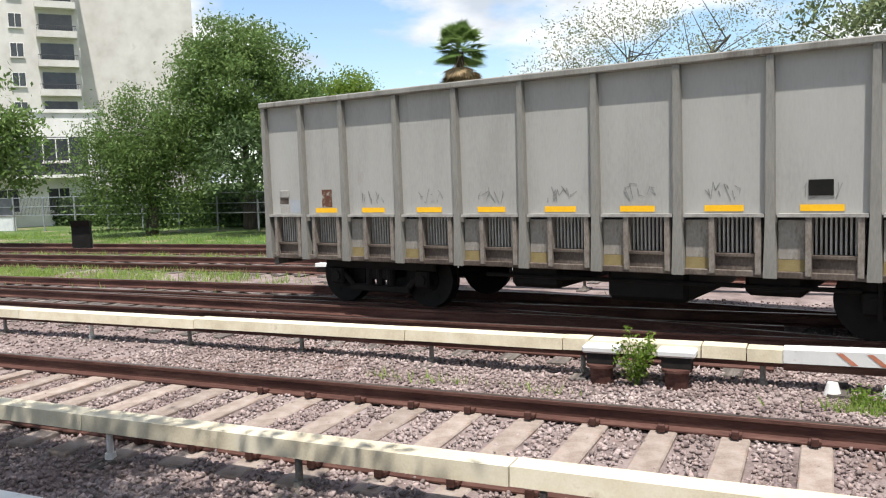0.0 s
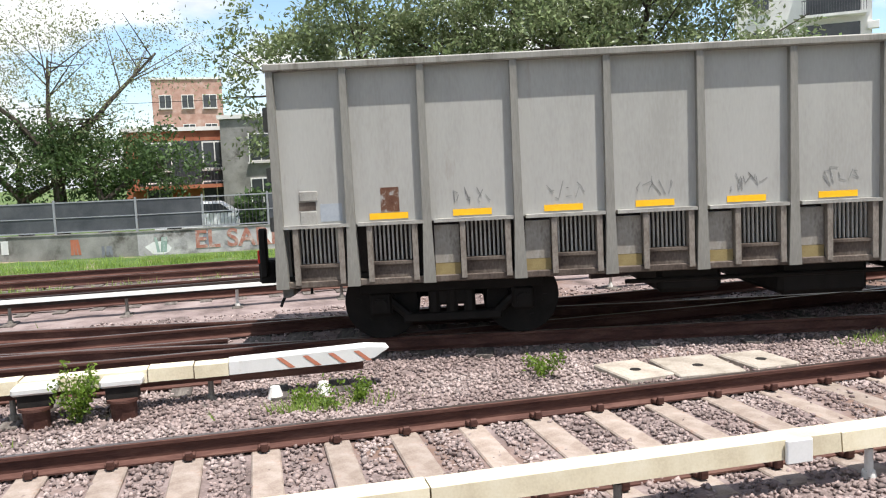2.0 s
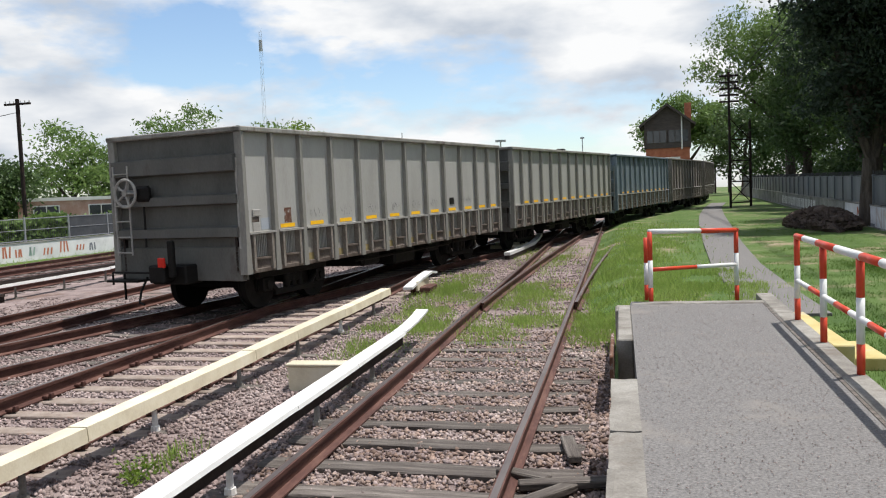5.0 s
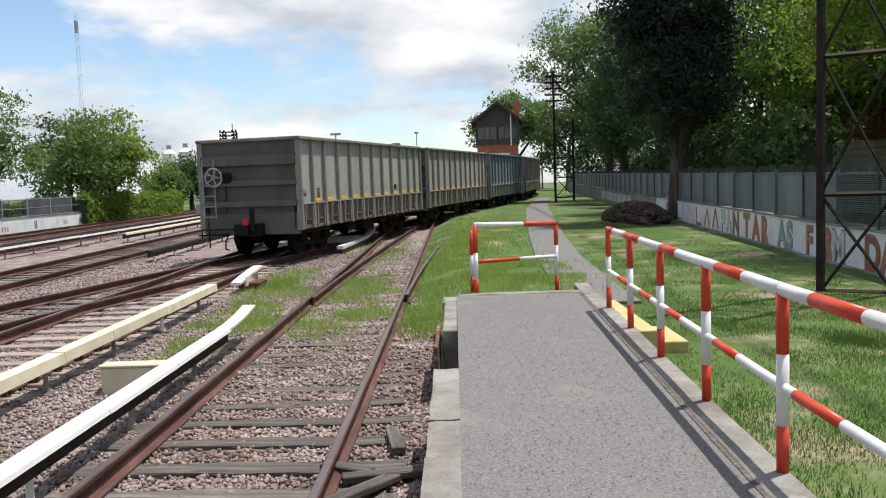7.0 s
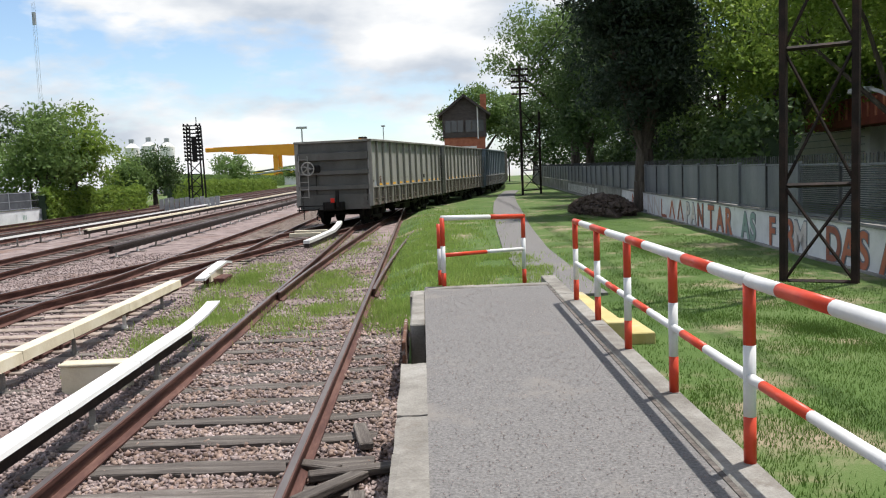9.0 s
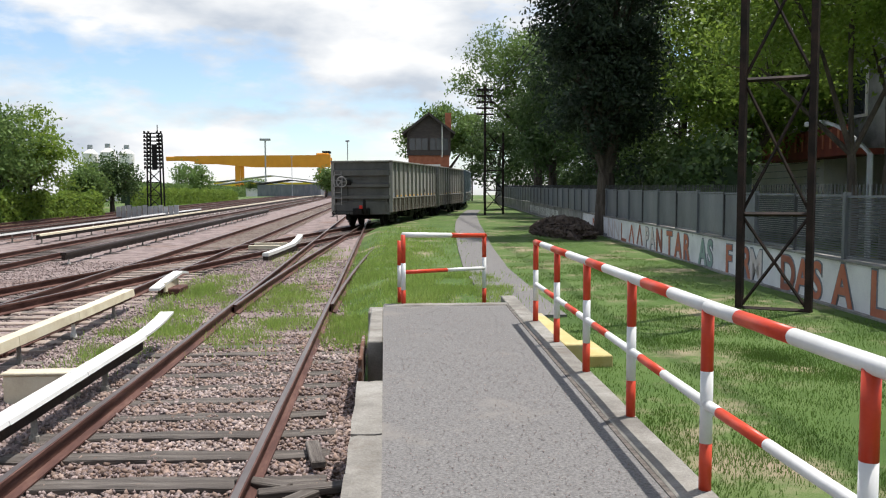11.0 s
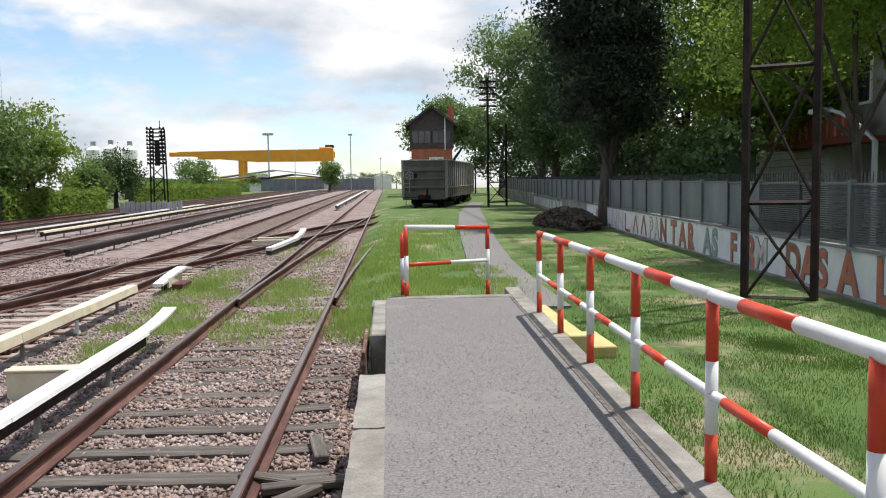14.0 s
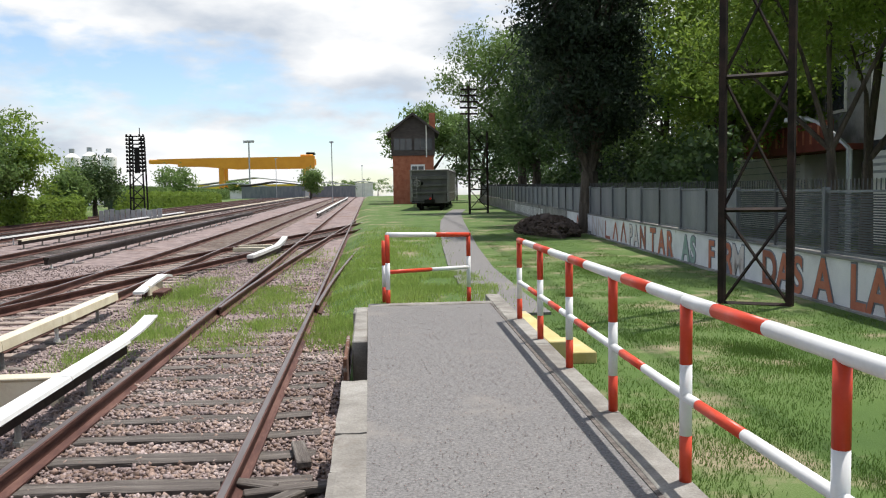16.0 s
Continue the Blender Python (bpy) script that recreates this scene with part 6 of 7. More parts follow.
def gantry_crane():
    c = thing("gantry_crane", "large orange container gantry crane across the yard", "crane", at=Matrix.Translation((-48, 295, 0.5)))
    bm = bmesh.new()
    out = [(-25, 13.4), (-25, 12.3), (-12, 10.8), (2, 9.6), (29, 9.6), (29, 13.9), (-12, 13.6)]
    fa, fb = [[bm.verts.new((x, y, z)) for x, z in out] for y in (-1, 1)]
    bm.faces.new(fa)
    bm.faces.new(fb[::-1])
    for q in range(7):
        bm.faces.new((fa[q], fb[q], fb[(q + 1) % 7], fa[(q + 1) % 7]))
    part("main_girder", bm, M["crane"], c)
    part("main_girder", boxes((-20, 29, 7, 9, 11.0, 13.4), bevel=0.2), M["crane"], c)
    part("cantilever", boxes((-28, -20, -0.8, 0.8, 11.8, 13.3), bevel=0.2), M["crane"], c)
    for x in (-3.5, 25.5):
        for y in (0, 8):
            part("leg", boxes((x - 0.8, x + 0.9, y - 0.7, y + 0.7, 0.5, 11.2), bevel=0.15), M["crane"], c)
        part("end_carriage", boxes((x - 1, x + 1, -2, 10, 0, 1.0), bevel=0.1), M["crane"], c)
    part("trolley", boxes((24, 28.5, -0.5, 8.5, 13.6, 14.6), bevel=0.2), M["crane"], c)
    part("machinery", boxes((26, 29, 0, 5, 14.6, 15.4), bevel=0.2), M["black"], c)


def shed(at, face, w, d, h, wall, roof, label, name="shed"):
    s = thing(name, label, "building", at=oriented(at, face))
    part("wall", boxes((-w / 2, w / 2, 0, d, 0, h)), wall, s)
    bm = bmesh.new()
    a = [bm.verts.new((x, -0.3, z)) for x, z in ((-w / 2 - 0.3, h), (0, h + w * 0.06), (w / 2 + 0.3, h), (w / 2 + 0.3, h + 0.25), (0, h + w * 0.06 + 0.3), (-w / 2 - 0.3, h + 0.25))]
    b = [bm.verts.new((v.co.x, d + 0.3, v.co.z)) for v in a]
    for j in range(6):
        bm.faces.new((a[j], a[(j + 1) % 6], b[(j + 1) % 6], b[j]))
    bm.faces.new(a)
    bm.faces.new(b)
    part("roof", bm, roof, s)
    return s


signal_box()
signal_mast()
gantry_crane()
shed((-45, 330), 180, 44, 12, 5.4, M["yellowwall"], M["greyroof"], "long yellow-fronted warehouse behind the crane", "warehouse")
shed((-41, 255), 180, 34, 8, 2.6, M["cream"], M["greyroof"], "low white sheds beside the yard")
shed((-40, 125), 170, 12, 8, 2.2, M["cream"], M["greyroof"], "low shed with a white roof")
shed((-24, 210), 185, 16, 6, 3.0, M["sheet"], M["slate"], "dark grey container-like sheds")
shed((-3, 330), 180, 9, 7, 5.5, M["cream"], M["greyroof"], "distant white building by the line")
shed((-16, 300), 180, 22, 6, 4.0, M["sheet"], M["greyroof"], "distant grey fence-like sheds")
silo = thing("silo", "tall pale cement silo", "silo", group="silos", at=Matrix.Translation((-97.5, 300, 0)))
bm = bmesh.new()
tube(bm, (0, 0, 0), (0, 0, 15.5), 2.6, 18)
tube(bm, (0, 0, 15.5), (0, 0, 17.2), 2.6, 18, 0.6)
part("tank", bm, M["cream"], silo)
part("top_gear", boxes((-0.8, 0.8, -0.5, 0.5, 17.0, 18.6)), M["galv"], silo)
for dx in (-6.4, 6.2):
    copy_thing(silo, Matrix.Translation((-97.5 + dx, 301, -0.4)))
for u, v, h in ((-5.2, 118, 8.5), (-21, 190, 9.0), (-34, 240, 16.0), (-2.0, 240, 9.0), (-1.2, 190, 4.0)):
    p = thing("lamp_mast", "slim distant yard lamp mast", "lamp mast", group="yard masts", at=Matrix.Translation((u, v, -0.2)))
    part("pole", tubes([((0, 0, 0), (0, 0, h))], 0.07 if h < 10 else 0.22, 6), M["galv"], p)
    part("lamp_head", boxes((-0.28, 0.28, -0.15, 0.15, h, h + 0.22) if h < 10 else (-1.5, 1.5, -0.5, 0.5, h, h + 0.6)), M["galv"], p)
for u, v, h, lab in ((-57, 127, 29, "tall red and white radio mast"), (-142, 156, 34, "tall thin lattice radio mast")):
    p = thing("radio_mast", lab, "radio mast", at=Matrix.Translation((u, v, 0)))
    for k in range(3):
        part("leg", tubes([((0.35 * math.cos(k * 2.1), 0.35 * math.sin(k * 2.1), 0), (0.25 * math.cos(k * 2.1), 0.25 * math.sin(k * 2.1), h))], 0.018, 4), M["galv"], p)
    for z in np.arange(2, h, 1.4):
        part("ring", tubes([((-0.3, 0, z), (0.3, 0, z + 0.7)), ((0.3, 0, z + 0.7), (-0.3, 0, z + 1.4))], 0.013, 4), M["galv"], p)
    part("aerial", boxes((-0.22, 0.22, -0.2, 0.2, h - 3.2, h - 1.4)), M["galv"], p)


# ---- houses on the far side ----
def flats(label, at, face, w, d, floors, fh, wall, cols, seed, balconies=(), name="apartment_building", ac=False, solid=False):
    """Windowed block; local x across the front, -y to the viewer. cols: window centres; balconies: (x0, x1) spans on each floor."""
    b = thing(name, label, "building", at=oriented(at, face))
    part("wall", boxes((-w / 2, w / 2, 0, d, 0, floors * fh + 0.8)), wall, b, "rendered wall")
    part("parapet", boxes((-w / 2 - 0.1, w / 2 + 0.1, -0.1, d + 0.1, floors * fh + 0.8, floors * fh + 1.0)), M["cream"], b)
    rnd = random.Random(seed)
    for f in range(floors):
        z = f * fh
        for x in cols:
            wd = rnd.choice((0.55, 0.65))
            q = part("window", boxes((x - wd - 0.07, x + wd + 0.07, -0.05, 0.02, z + 0.85, z + 2.25)), M["cream"], b)
            part("pane", boxes((x - wd, x - 0.03, -0.07, -0.052, z + 0.92, z + 2.18)), M["glass"], q)
            part("pane", boxes((x + 0.03, x + wd, -0.07, -0.052, z + 0.92, z + 2.18)), M["glass"], q)
            part("sill", boxes((x - wd - 0.12, x + wd + 0.12, -0.16, -0.05, z + 0.76, z + 0.85)), M["beige"], q)
        for x0, x1 in balconies:
            if f == 0:
                continue
            q = part("balcony", boxes((x0, x1, -1.15, 0.0, z - 0.1, z + 0.08)), wall, b, "projecting balcony slab")
            part("opening", boxes((x0 + 0.3, x1 - 0.3, -0.03, 0.02, z + 0.08, z + 2.3)), M["glass"], q)
            bars = [(x0 + k, x0 + k + 0.03, -1.12, -1.09, z + 0.08, z + 1.0) for k in np.arange(0.02, x1 - x0 - 0.03, 0.16)]
            rail = part("railing", boxes(*bars, (x0, x1, -1.14, -1.07, z + 1.0, z + 1.06)), M["fencebar"], q)
            rail["kind"] = "stuff"
            if solid:
                part("parapet", boxes((x0, x1, -1.18, -1.15, z - 0.1, z + 0.55), (x0 - 0.03, x0, -1.15, 0.0, z - 0.1, z + 0.55), (x1, x1 + 0.03, -1.15, 0.0, z - 0.1, z + 0.55)), wall, q, "rendered balcony front")
            if ac:
                part("air_conditioner", boxes((x1 + 0.1, x1 + 0.8, -0.4, 0.0, z + 1.7, z + 2.2), bevel=0.03), M["cream"], b)
    return b


flats("tall pale apartment block with stacked balconies", polar(-142.2, 92), 38, 13.8, 14, 9, 2.85, M["beige"], (-4.9, -2.0, 1.2), 1, ((3.0, 6.6),), solid=True)
flats("blank beige side wall of a tall apartment block", polar(-135.2, 98), 40, 14.4, 12, 10, 2.85, M["beige"], (), 2)
flats("white two-storey house with a balcony and dark shopfront", polar(-141.2, 54), 38, 7, 6, 2, 2.9, M["cream"], (-1.5, 1.2), 3, ((-3.2, 3.2),), name="house")
flats("pale house behind the trees", polar(-119.2, 56), 60, 7, 6, 2, 3.2, M["cream"], (-2, 1.5), 4, name="house")
flats("white house with a roof terrace and balcony railing", polar(-110.0, 44), 70, 4.4, 6, 2, 1.75, M["cream"], (-1.2, 1.0), 5, ((-2.0, 2.0),), name="house")
flats("red brick house with a long balcony", polar(-93.5, 44), 86, 7.5, 6, 2, 2.0, M["brick"], (-2.2, 0.6), 6, ((-3.4, 3.4),), name="house")
flats("tall brick block in the distance", polar(-93.8, 90), 86, 7.0, 8, 4, 3.0, M["brickpale"], (-2.2, 0, 2.2), 7)
flats("long low white building behind the trees", polar(-76, 41), 104, 24, 6, 2, 2.2, M["greywall"], (-10, -7, -3.5, 1, 5, 9), 8, name="house")
flats("white apartment block with corner balconies and air conditioners", polar(-53.6, 62), 126, 8.6, 9, 6, 2.75, M["cream"], (-2.6,), 9, ((0.0, 3.9),), ac=True)
flats("weathered single-storey white house", polar(-44.4, 48), 134, 5.2, 6, 1, 3.3, M["cream"], (-1.6, 0.2, 1.8), 10, name="house")
flats("low red-roofed house beyond the hedge", polar(-36.5, 54), 140, 6, 5, 1, 1.7, M["brickpale"], (-1.5, 1.5), 11, name="house")


def shop_building():
    """Street front behind the fence; local y runs along the street, -x faces it."""
    b = thing("shop_building", "grey street building with a rust-red balcony over a dark garage", "building", at=Matrix.Translation((14.5, 0, 0)) @ Matrix.Rotation(-math.atan(0.066), 4, "Z"))
    part("wall", boxes((0, 7, 30.0, 40, -0.3, 3.55)), M["cream"], b, "pale boarded wall")
    for z in np.arange(0.5, 3.4, 0.28):
        part("board_joint", boxes((-0.02, 0.0, 30.2, 40, z, z + 0.03)), M["galv"], b)
    part("garage_back", boxes((4.0, 7, 25.8, 30.0, -0.3, 3.55)), M["darkhole2"], b, "dark garage interior")
    part("garage_side", boxes((0, 4.0, 25.5, 25.8, -0.3, 3.55)), M["greywall"], b)
    part("wall", boxes((0, 7, 17, 25.5, -0.3, 8.5)), M["cream"], b, "white rendered wall")
    part("upper_wall", boxes((0, 7, 25.5, 40, 3.55, 8.5)), M["greywall"], b)
    part("pillar", boxes((-0.15, 0.15, 29.75, 30.1, -0.3, 3.5)), M["cream"], b)
    bal = part("balcony", boxes((-1.1, 0, 25.9, 33.2, 3.36, 3.56)), M["rustred"], b, "rust-red balcony slab")
    part("parapet", boxes((-1.1, -1.0, 25.9, 33.2, 3.56, 4.35)), M["rustred"], bal, "rust-red parapet")
    for y in np.arange(26.1, 33.2, 0.55):
        part("baluster", boxes((-1.13, -1.10, y, y + 0.12, 3.62, 4.28)), M["brick"], bal)
    for y in (27.0, 31.5, 35.0):
        q = part("window", boxes((-0.06, 0.02, y, y + 1.4, 4.7, 6.4)), M["cream"], b)
        part("pane", boxes((-0.09, -0.06, y + 0.1, y + 1.3, 4.8, 6.3)), M["glass"], q)
    sign = part("sign_board", boxes((-0.14, -0.04, 23.6, 25.3, 2.35, 3.7)), M["white"], b, "white sign board with grey lines")
    part("sign_panel", boxes((-0.16, -0.142, 23.8, 25.1, 3.25, 3.6)), M["glass"], sign)
    for z in (2.55, 2.78, 3.0):
        part("sign_bar", boxes((-0.152, -0.142, 23.8, 25.1, z, z + 0.09)), M["galv"], sign)


M["rustred"] = mat("rust_red_paint", [(0.12, 0.028, 0.02), (0.20, 0.05, 0.03)], 1.5, 6, 0.8, 0, 0.1, 30)
M["darkhole2"] = mat("dark_garage_wall", [(0.03, 0.027, 0.025), (0.06, 0.055, 0.05)], 1, 5, 0.9, 0, 0, 20)
shop_building()
flats("pale house beyond the street trees", (26, 50), 215, 14, 6, 2, 3.0, M["cream"], (-4, 0, 4), 13, name="house")
aw = thing("awning", "pale striped awning over a garden patio", "awning", at=oriented(polar(-109.4, 39), 70))
bm = bmesh.new()
q = [bm.verts.new(p) for p in ((-2.3, 0, 2.35), (2.3, 0, 2.35), (2.3, -1.2, 2.0), (-2.3, -1.2, 2.0), (-2.3, 0, 2.30), (2.3, 0, 2.30), (2.3, -1.2, 1.85), (-2.3, -1.2, 1.85))]
for f in ((0, 1, 2, 3), (4, 7, 6, 5), (0, 3, 7, 4), (1, 5, 6, 2), (2, 6, 7, 3), (0, 4, 5, 1)):
    bm.faces.new([q[i] for i in f])
part("canvas", bm, M["cream"], aw)
part("frame", tubes([((-2.2, -1.1, 0), (-2.2, -1.1, 1.95)), ((2.2, -1.1, 0), (2.2, -1.1, 1.95))], 0.04), M["orange"], aw)
long_roof = thing("canopy", "long white canopy roof behind the fence", "canopy", at=oriented(polar(-72, 34), 108))
part("roof_sheet", boxes((-9, 9, 0, 2.6, 1.9, 2.25), bevel=0.03), M["cream"], long_roof)
for x in (-8.5, -4, 0, 4, 8.5):
    part("post", boxes((x - 0.06, x + 0.06, 0.1, 0.22, 0, 1.9)), M["galv"], long_roof)


# ---- small things along the tracks ----
M["darkhole"] = mat("dark_opening", [(0.008, 0.007, 0.007), (0.02, 0.017, 0.015)], 6, 4, 0.9, 0, 0, 40)
M["slab"] = mat("stone_slab", [(0.24, 0.20, 0.165), (0.36, 0.32, 0.27), (0.44, 0.40, 0.35)], 3, 8, 0.92, 0, 0.4, 50, spots=((0.28, 0.20, 0.15), 2.5, 0.60), rand=0.12)


def striped_end():
    e = thing("end_board", "white pointed third rail end board with faded red stripes", "end board", at=Matrix.Translation((-8.85, 0, 0)))
    bm = bmesh.new()
    out = [(-0.9, 0.225), (0.55, 0.25), (0.78, 0.225), (0.62, 0.13), (0.45, 0.10), (-0.9, 0.09)]
    a = [bm.verts.new((0.13, y, z)) for y, z in out]
    b = [bm.verts.new((-0.13, y, z)) for y, z in out]
    for j in range(6):
        bm.faces.new((a[j], a[(j + 1) % 6], b[(j + 1) % 6], b[j]))
    bm.faces.new(a)
    bm.faces.new(b)
    part("board", bm, M["whitecover"], e, "white painted board")
    for k in range(4):
        y = -0.42 + k * 0.27
        bm = bmesh.new()
        vs = [bm.verts.new(p) for p in ((0.134, y, 0.222), (0.134, y + 0.06, 0.222), (0.134, y + 0.20, 0.105), (0.134, y + 0.14, 0.105))]
        bm.faces.new(vs)
        part("stripe", bm, M["letter_red"], e, "faded red stripe")
    part("support", boxes((-0.3, 0.3, -0.5, -0.3, BED - 0.05, BED + 0.04)), M["oldwood"], e)
    part("support", boxes((-0.3, 0.3, 0.15, 0.35, BED - 0.05, BED + 0.04)), M["oldwood"], e)
    part("conductor_rail", boxes((-0.06, 0.06, -0.9, 0.5, 0.0, 0.085)), M["rail"], e, "rusty conductor rail")
    for y in (-0.45, 0.05):
        bm = bmesh.new()
        tube(bm, (0.2, y, BED), (0.2, y, BED + 0.14), 0.09, 12, 0.05)
        part("insulator", bm, M["pot"], e, "white porcelain insulator")


def cable_box(v):
    c = thing("cable_box", "rusty open cable box under the third rail cover", "cable box", "cable boxes", at=Matrix.Translation((-8.62, v, 0)))
    part("hood", boxes((-0.18, 0.10, -0.20, 0.20, 0.12, 0.20), bevel=0.02), M["whitecover"], c, "pale hood")
    part("opening", boxes((-0.12, 0.075, -0.15, 0.15, -0.02, 0.12)), M["darkhole"], c)
    bm = bmesh.new()
    tube(bm, (0.02, 0, BED - 0.05), (0.02, 0, -0.02), 0.12, 12, 0.13)
    tube(bm, (0.02, 0, -0.03), (0.02, 0, 0.0), 0.16, 12)
    part("pedestal", bm, M["rail"], c, "rusty round pedestal")


def slabs():
    for u, v, w, l, r, lab in ((-8.15, 3.35, 0.75, 0.55, 6, "pale stone slab with a hole set in ballast"), (-8.05, 4.05, 0.8, 0.75, -4, "pale stone slab with a hole set in ballast"), (-8.02, 4.80, 0.7, 0.55, 3, "pale stone slab set in ballast")):
        s = thing("stone_slab", lab, "slab", "slabs over the drain", at=Matrix.Translation((u, v, BED + 0.01)) @ Matrix.Rotation(radians(r), 4, "Z"))
        part("plate", boxes((-w / 2, w / 2, -l / 2, l / 2, -0.05, 0.05), bevel=0.015), M["slab"], s)
        bm = bmesh.new()
        tube(bm, (0.05, 0, 0.048), (0.05, 0, 0.054), 0.06, 12)
        part("hole", bm, M["darkhole"], s)


def weed(at, h, r, n, seed, label):
    rg = np.random.default_rng(seed)
    w = thing("weed", label, "weed", at=Matrix.Translation((at[0], at[1], BED)))
    bm = bmesh.new()
    rnd = random.Random(seed)
    tips = []
    for k in range(9):
        e = (rnd.uniform(-r, r) * 0.8, rnd.uniform(-r, r) * 0.8, h * rnd.uniform(0.5, 1))
        tube(bm, (0, 0, 0), e, 0.008, 4, 0.003)
        tips.append(e)
    part("stems", bm, M["leaf_mid"], w)
    C = np.array(tips)[rg.integers(0, 9, n)] * rg.uniform(0.25, 1.05, n)[:, None] + rg.normal(0, 0.035, (n, 3))
    A = rg.normal(size=(n, 3)); A /= np.linalg.norm(A, axis=1)[:, None]
    B = np.cross(A, rg.normal(size=(n, 3))); B /= np.linalg.norm(B, axis=1)[:, None]
    s = 0.024 * rg.uniform(0.6, 1.3, n)[:, None]
    V = np.stack([C - A * s, C - B * s * 0.5, C + A * s, C + B * s * 0.5], 1).reshape(-1, 3)
    V[:, 2] = np.maximum(V[:, 2], 0.0)
    me = bpy.data.meshes.new("leaves")
    me.from_pydata(V.tolist(), [], np.arange(n * 4).reshape(-1, 4).tolist())
    me.materials.append(M["leaf_light"])
    o = new("leaves", me)
    o.parent = w
    o["kind"] = "stuff"


striped_end()
cable_box(-2.73)
cable_box(-1.93)
slabs()
weed((-8.55, -2.33), 0.6, 0.2, 900, 1, "leafy green weed by the cable boxes")
weed((-8.25, -0.15), 0.2, 0.4, 420, 2, "low green weed beside the ballast")
weed((-8.2, 0.35), 0.24, 0.22, 300, 3, "low green weed beside the ballast")
weed((-8.45, 2.45), 0.28, 0.25, 380, 4, "small round green weed in the ballast")
weed((-4.15, 5.9), 0.2, 0.22, 200, 5, "small dry green weed in the ballast")
weed((-4.1, 4.4), 0.2, 0.25, 220, 6, "small dry green weed in the ballast")

b = thing("cable_duct", "cream concrete duct box beside the white cover", "duct box", at=Matrix.Translation((-3.72, 9.15, 0)))
part("body", boxes((-0.40, 0.34, -0.10, 0.10, BED - 0.05, 0.10), bevel=0.012), M["cover"], b)
part("lid", boxes((-0.42, 0.36, -0.12, 0.12, 0.102, 0.135), bevel=0.01), M["cover"], b, "cream lid")

e = thing("end_ramp", "white upturned third rail end ramp on a rusty base", "end ramp", at=Matrix.Translation((-4.72, 18.0, 0)))
bm = bmesh.new()
sweep(bm, [(0, -0.9, 0.05), (0.02, 0.0, 0.16), (0.10, 0.7, 0.26), (0.14, 1.0, 0.22)], [(-0.11, 0), (0.11, 0), (0.11, -0.05), (-0.11, -0.05)])
part("ramp_board", bm, M["whitecover"], e)
part("side_plate", boxes((0.08, 0.12, -0.5, 0.6, -0.08, 0.12)), M["cover"], e)
part("base", boxes((-0.1, 0.35, -0.3, 0.5, BED - 0.02, -0.02), bevel=0.02), M["rail"], e, "rusty base")

e = thing("end_ramp", "long white upturned third rail end with a cross bar", "end ramp", at=Matrix.Translation((-3.3, 29.0, 0)))
bm = bmesh.new()
sweep(bm, [(-0.42, -3.2, 0.02), (-0.25, -1.6, 0.05), (0.0, 0.5, 0.12), (0.08, 1.6, 0.24), (0.1, 2.3, 0.34)], [(-0.10, 0), (0.10, 0), (0.10, -0.10), (-0.10, -0.10)])
part("ramp_board", bm, M["whitecover"], e)
bm = bmesh.new()
sweep(bm, [(-0.42, -3.2, -0.10), (-0.25, -1.6, -0.07), (0.05, 0.8, 0.0)], [(-0.08, 0.02), (0.08, 0.02), (0.08, -0.11), (-0.08, -0.11)])
part("conductor_rail", bm, M["blackrail"], e)
part("cross_bar", boxes((-1.3, -0.25, -1.0, -0.75, 0.0, 0.12)), M["cover"], e)
part("cross_bar", boxes((-1.3, -0.15, 0.2, 0.45, 0.02, 0.14)), M["cover"], e)

k = thing("cover_patch", "bent white patch plate on the cream cover", "cover plate", at=Matrix.Translation((-4.72, 2.85, 0)))
part("plate", boxes((0.0, 0.03, -0.10, 0.10, 0.05, 0.215), bevel=0.008), M["white"], k)

for u, v, l, r, tl in ((-0.72, 5.75, 1.0, 62, 6), (-0.62, 6.05, 0.7, 12, 0), (-0.55, 5.35, 0.5, 95, 0), (-0.95, 6.2, 0.45, -25, 0), (-0.62, 6.9, 0.6, 100, 0)):
    d = tagged(part("broken_plank", boxes((-l / 2, l / 2, -0.06, 0.06, -0.03, 0.03), bevel=0.01), M["oldwood"]), "broken weathered grey plank lying in the ballast", "plank", "planks by the platform")
    d.matrix_basis = Matrix.Translation((u, v, BED + 0.07 + 0.02 * (tl > 0))) @ Matrix.Rotation(radians(r), 4, "Z") @ Matrix.Rotation(radians(tl), 4, "Y")

x, y = -21.1, -24.4
r = thing("relay_cabinet", "black trackside relay cabinet with a slanted top", "relay cabinet", at=Matrix.Translation((x, y, -0.16)) @ Matrix.Rotation(radians(40), 4, "Z"))
bm = bmesh.new()
prof = [(-0.22, 0), (0.25, 0), (0.25, 0.85), (0.42, 1.1), (-0.25, 1.05), (-0.22, 0.8)]
a = [bm.verts.new((px, -0.3, pz)) for px, pz in prof]
c2 = [bm.verts.new((px, 0.3, pz)) for px, pz in prof]
for j in range(6):
    bm.faces.new((a[j], a[(j + 1) % 6], c2[(j + 1) % 6], c2[j]))
bm.faces.new(a)
bm.faces.new(c2)
part("cabinet", bm, M["black"], r)
part("side_box", boxes((-0.75, -0.26, -0.25, 0.25, 0, 0.72), bevel=0.02), M["galv"], r, "pale grey side box")

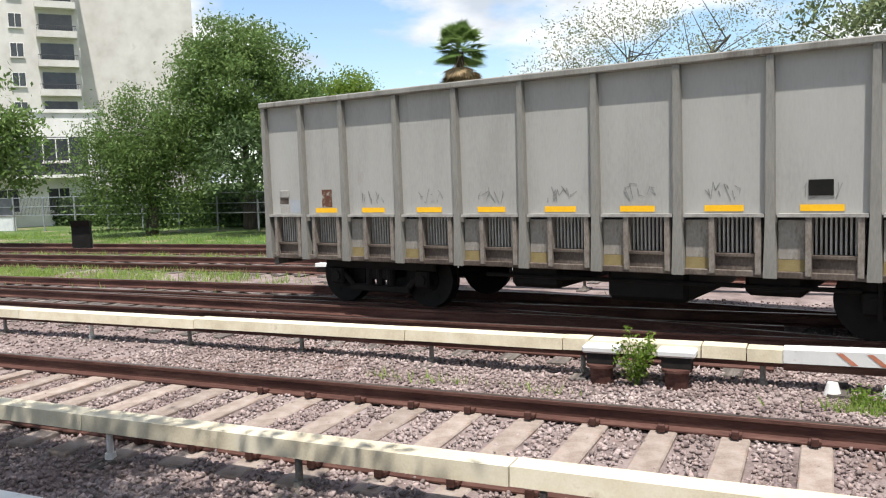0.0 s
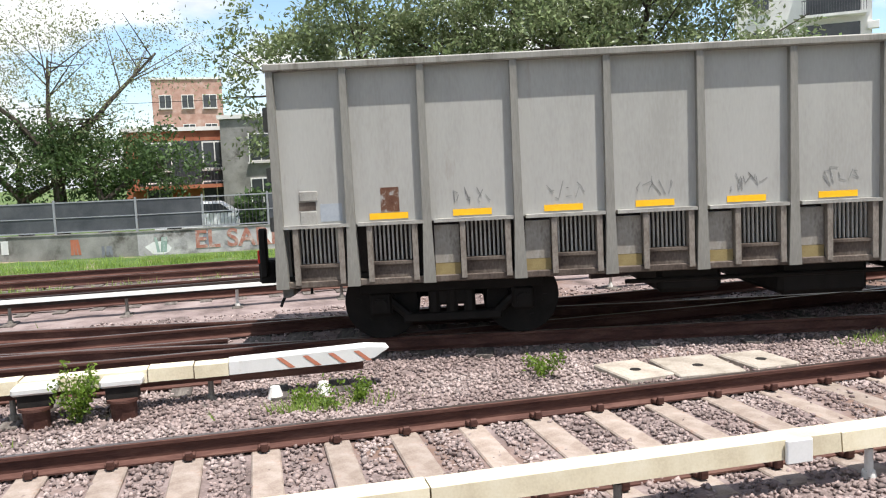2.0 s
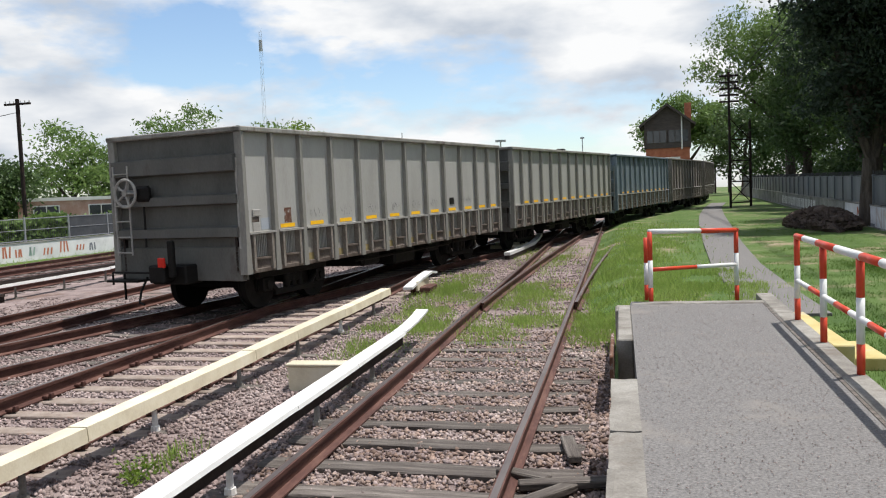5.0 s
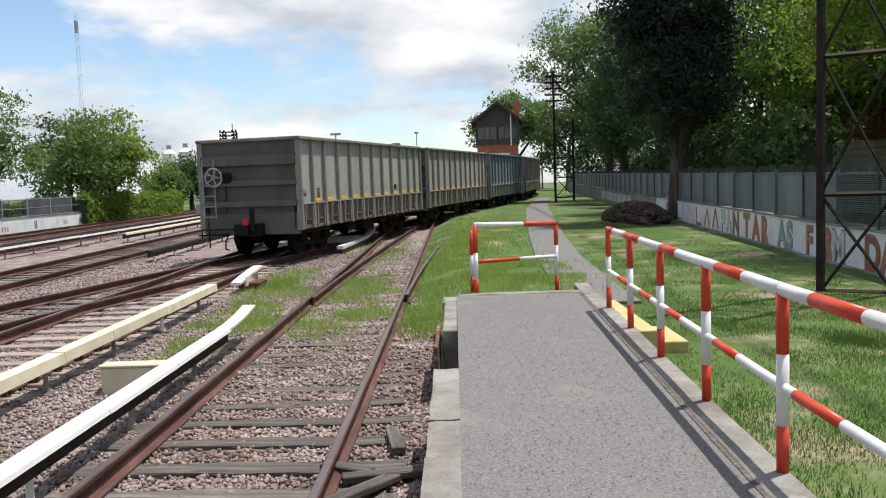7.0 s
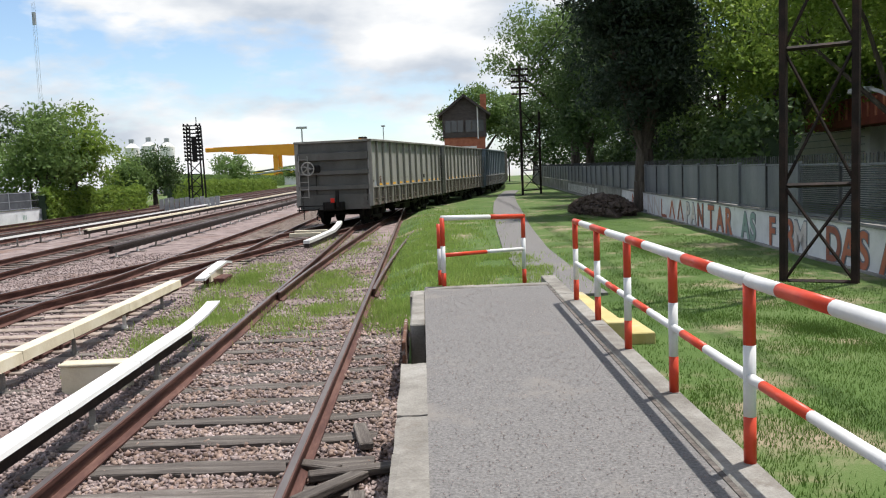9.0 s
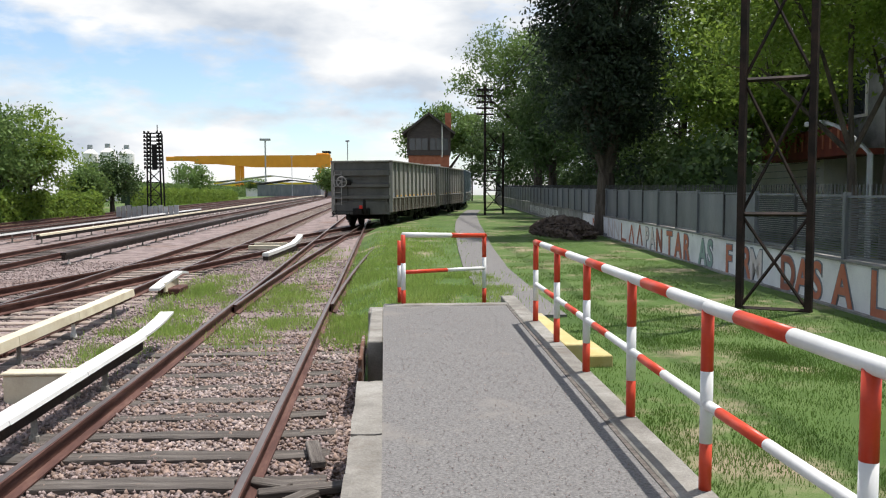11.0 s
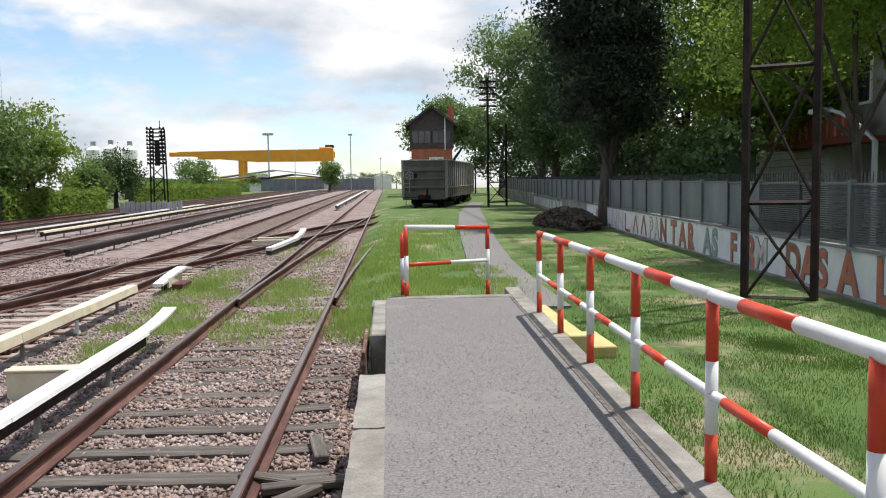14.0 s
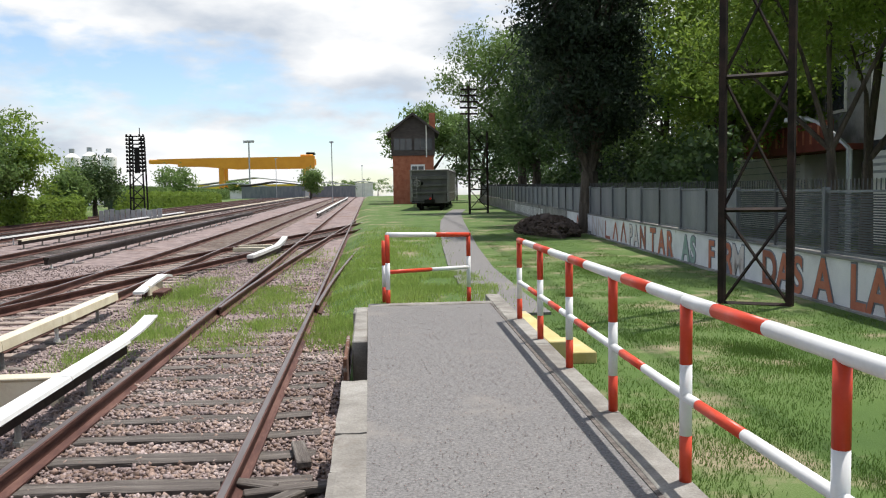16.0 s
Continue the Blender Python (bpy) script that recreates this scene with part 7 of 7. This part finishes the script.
hp = thing("earth_heap", "dark heap of earth and rubble by the wall", "earth heap", at=Matrix.Translation((7.4, 34, LAWN - 0.05)))
bm = bmesh.new()
bmesh.ops.create_icosphere(bm, subdivisions=4, radius=1.0)
for q in bm.verts:
    n3 = noise.noise(q.co * 2.2) * 0.25 + noise.noise(q.co * 6) * 0.1
    q.co = Vector((q.co.x * (1.1 + n3), q.co.y * (3.2 + 3 * n3), max(-0.05, q.co.z * (0.75 + n3))))
M["earth"] = mat("dark_earth", [(0.03, 0.022, 0.018), (0.07, 0.05, 0.04), (0.11, 0.085, 0.07)], 4, 8, 0.95, 0, 0.8, 30)
part("mound", bm, M["earth"], hp)
ck = np.random.default_rng(5)
cn = 900
ca, cr = ck.uniform(0, 6.28, cn), np.sqrt(ck.random(cn))
cp = np.column_stack([1.25 * cr * np.cos(ca), 3.4 * cr * np.sin(ca), 0.72 * np.sqrt(np.maximum(0, 1 - cr ** 2)) + 0.02])
cs = ck.uniform(0.03, 0.11, cn)[:, None, None]
cv = OCT_V[None] * cs + ck.normal(0, 0.25, (cn, 6, 3)) * cs + cp[:, None]
me = bpy.data.meshes.new("clod_rubble")
me.from_pydata(cv.reshape(-1, 3).tolist(), [], (OCT_F[None] + (np.arange(cn) * 6)[:, None, None]).reshape(-1, 3).tolist())
me.materials.append(M["earth"])
clods = new("clod_rubble", me)
clods.parent = hp
clods["kind"] = "stuff"


# ---- parked cars beyond the left fence, street lamps ----
def car(at, face, paint, label):
    c = thing("parked_car", label, "car", "parked cars", at=Matrix.Translation((at[0], at[1], -0.05)) @ Matrix.Rotation(radians(face), 4, "Z"))
    bm = bmesh.new()
    prof = [(-2.0, 0.30), (2.05, 0.30), (2.1, 0.62), (1.9, 0.80), (1.05, 0.92), (0.45, 1.38), (-1.2, 1.42), (-1.85, 0.98), (-2.05, 0.9)]
    a = [bm.verts.new((px, -0.82, pz)) for px, pz in prof]
    d = [bm.verts.new((px, 0.82, pz)) for px, pz in prof]
    for j in range(len(prof)):
        k2 = (j + 1) % len(prof)
        bm.faces.new((a[j], a[k2], d[k2], d[j]))
    bm.faces.new(a)
    bm.faces.new(d)
    bmesh.ops.bevel(bm, geom=bm.edges[:], offset=0.06, segments=2, affect="EDGES", clamp_overlap=True)
    part("body", bm, paint, c)
    for s in (-1, 1):
        bm = bmesh.new()
        bm.faces.new([bm.verts.new((px, s * 0.828, pz)) for px, pz in ((-1.55, 1.0), (0.85, 0.96), (0.40, 1.31), (-1.15, 1.35))])
        part("side_window", bm, M["glass"], c)
        for px in (-1.3, 1.3):
            part("wheel", tubes([((px, s * 0.68, 0.31), (px, s * 0.86, 0.31))], 0.31, 16), M["black"], c)


M["carwhite"] = mat("white_car_paint", [(0.70, 0.71, 0.72), (0.78, 0.79, 0.80)], 2, 3, 0.25, 0, 0, 20, spec=0.6)
M["carblue"] = mat("dark_car_paint", [(0.06, 0.09, 0.14), (0.09, 0.12, 0.18)], 2, 3, 0.25, 0.2, 0, 20, spec=0.6)
M["carsilver"] = mat("silver_car_paint", [(0.38, 0.39, 0.40), (0.48, 0.49, 0.50)], 2, 3, 0.3, 0.5, 0, 20, spec=0.6)
for az, d, f, p, lab in ((-126.5, 43, 30, "carblue", "dark blue parked car in the shade"), (-123.5, 42, 30, "carsilver", "silver parked car in the shade"), (-119.5, 41, 25, "carwhite", "white parked car in the shade"), (-116.5, 40, 25, "carblue", "dark blue parked car behind the fence"), (-93.5, 33, 90, "carwhite", "white parked van-like car behind the mesh fence"), (-58, 36, 110, "carwhite", "white parked car behind the mesh fence")):
    car(polar(az, d), f, M[p], lab)
car((13.2, 12.6), 86, M["carsilver"], "silver parked car behind the metal fence")


def street_lamp(at, h, face, label):
    s = thing("street_lamp", label, "street lamp", at=Matrix.Translation((at[0], at[1], -0.1)) @ Matrix.Rotation(radians(face), 4, "Z"))
    part("pole", tubes([((0, 0, 0), (0, 0, h))], 0.07, 8), M["galv"], s)
    pts = [(1.8 * f, 0, h + 0.9 * math.sin(f * 1.57)) for f in np.linspace(0, 1, 7)]
    bm = bmesh.new()
    sweep(bm, pts, [(-0.04, -0.04), (0.04, -0.04), (0.04, 0.04), (-0.04, 0.04)])
    part("arm", bm, M["galv"], s)
    part("lantern", boxes((1.6, 2.3, -0.14, 0.14, h + 0.82, h + 0.96), bevel=0.03), M["galv"], s)


street_lamp(polar(-48.8, 48), 5.2, 45, "grey street lamp with a curved arm")
street_lamp((11.8, 19.4), 3.0, 100, "grey street lamp behind the fence")


# ---- everything on the rising ground is set to its height ----
def settle():
    keep = {"camera", "sun", "ground", "ballast_bed", "ballast_stones", "grass_tufts", "platform", "handrail", "barrier_gate", "yellow_steps", "freight_wagon", "footpath", "tree", "palm_tree", "overhead_wire", "lattice_mast"}
    long_ones = {"railway_track", "third_rail", "boundary_wall"}
    bpy.context.view_layer.update()
    for ob in [o for o in scene.objects if o.parent is None]:
        kind = ob.name.split(".")[0]
        if kind in keep:
            continue
        if kind not in long_ones:
            m = ob.matrix_basis.copy()
            m.translation.z += grade(m.translation.y)
            ob.matrix_basis = m
            continue
        for ch in ob.children_recursive:
            if ch.data.users > 1 or ch.location.length > 0.001:
                if ch.parent is ob:
                    ch.location.z += grade(ch.matrix_world.translation.y)
                continue
            mw = ch.matrix_world
            inv = mw.to_3x3().inverted()
            for v in ch.data.vertices:
                v.co += inv @ Vector((0, 0, grade((mw @ v.co).y)))
            ch.data.update()


settle()


motions()
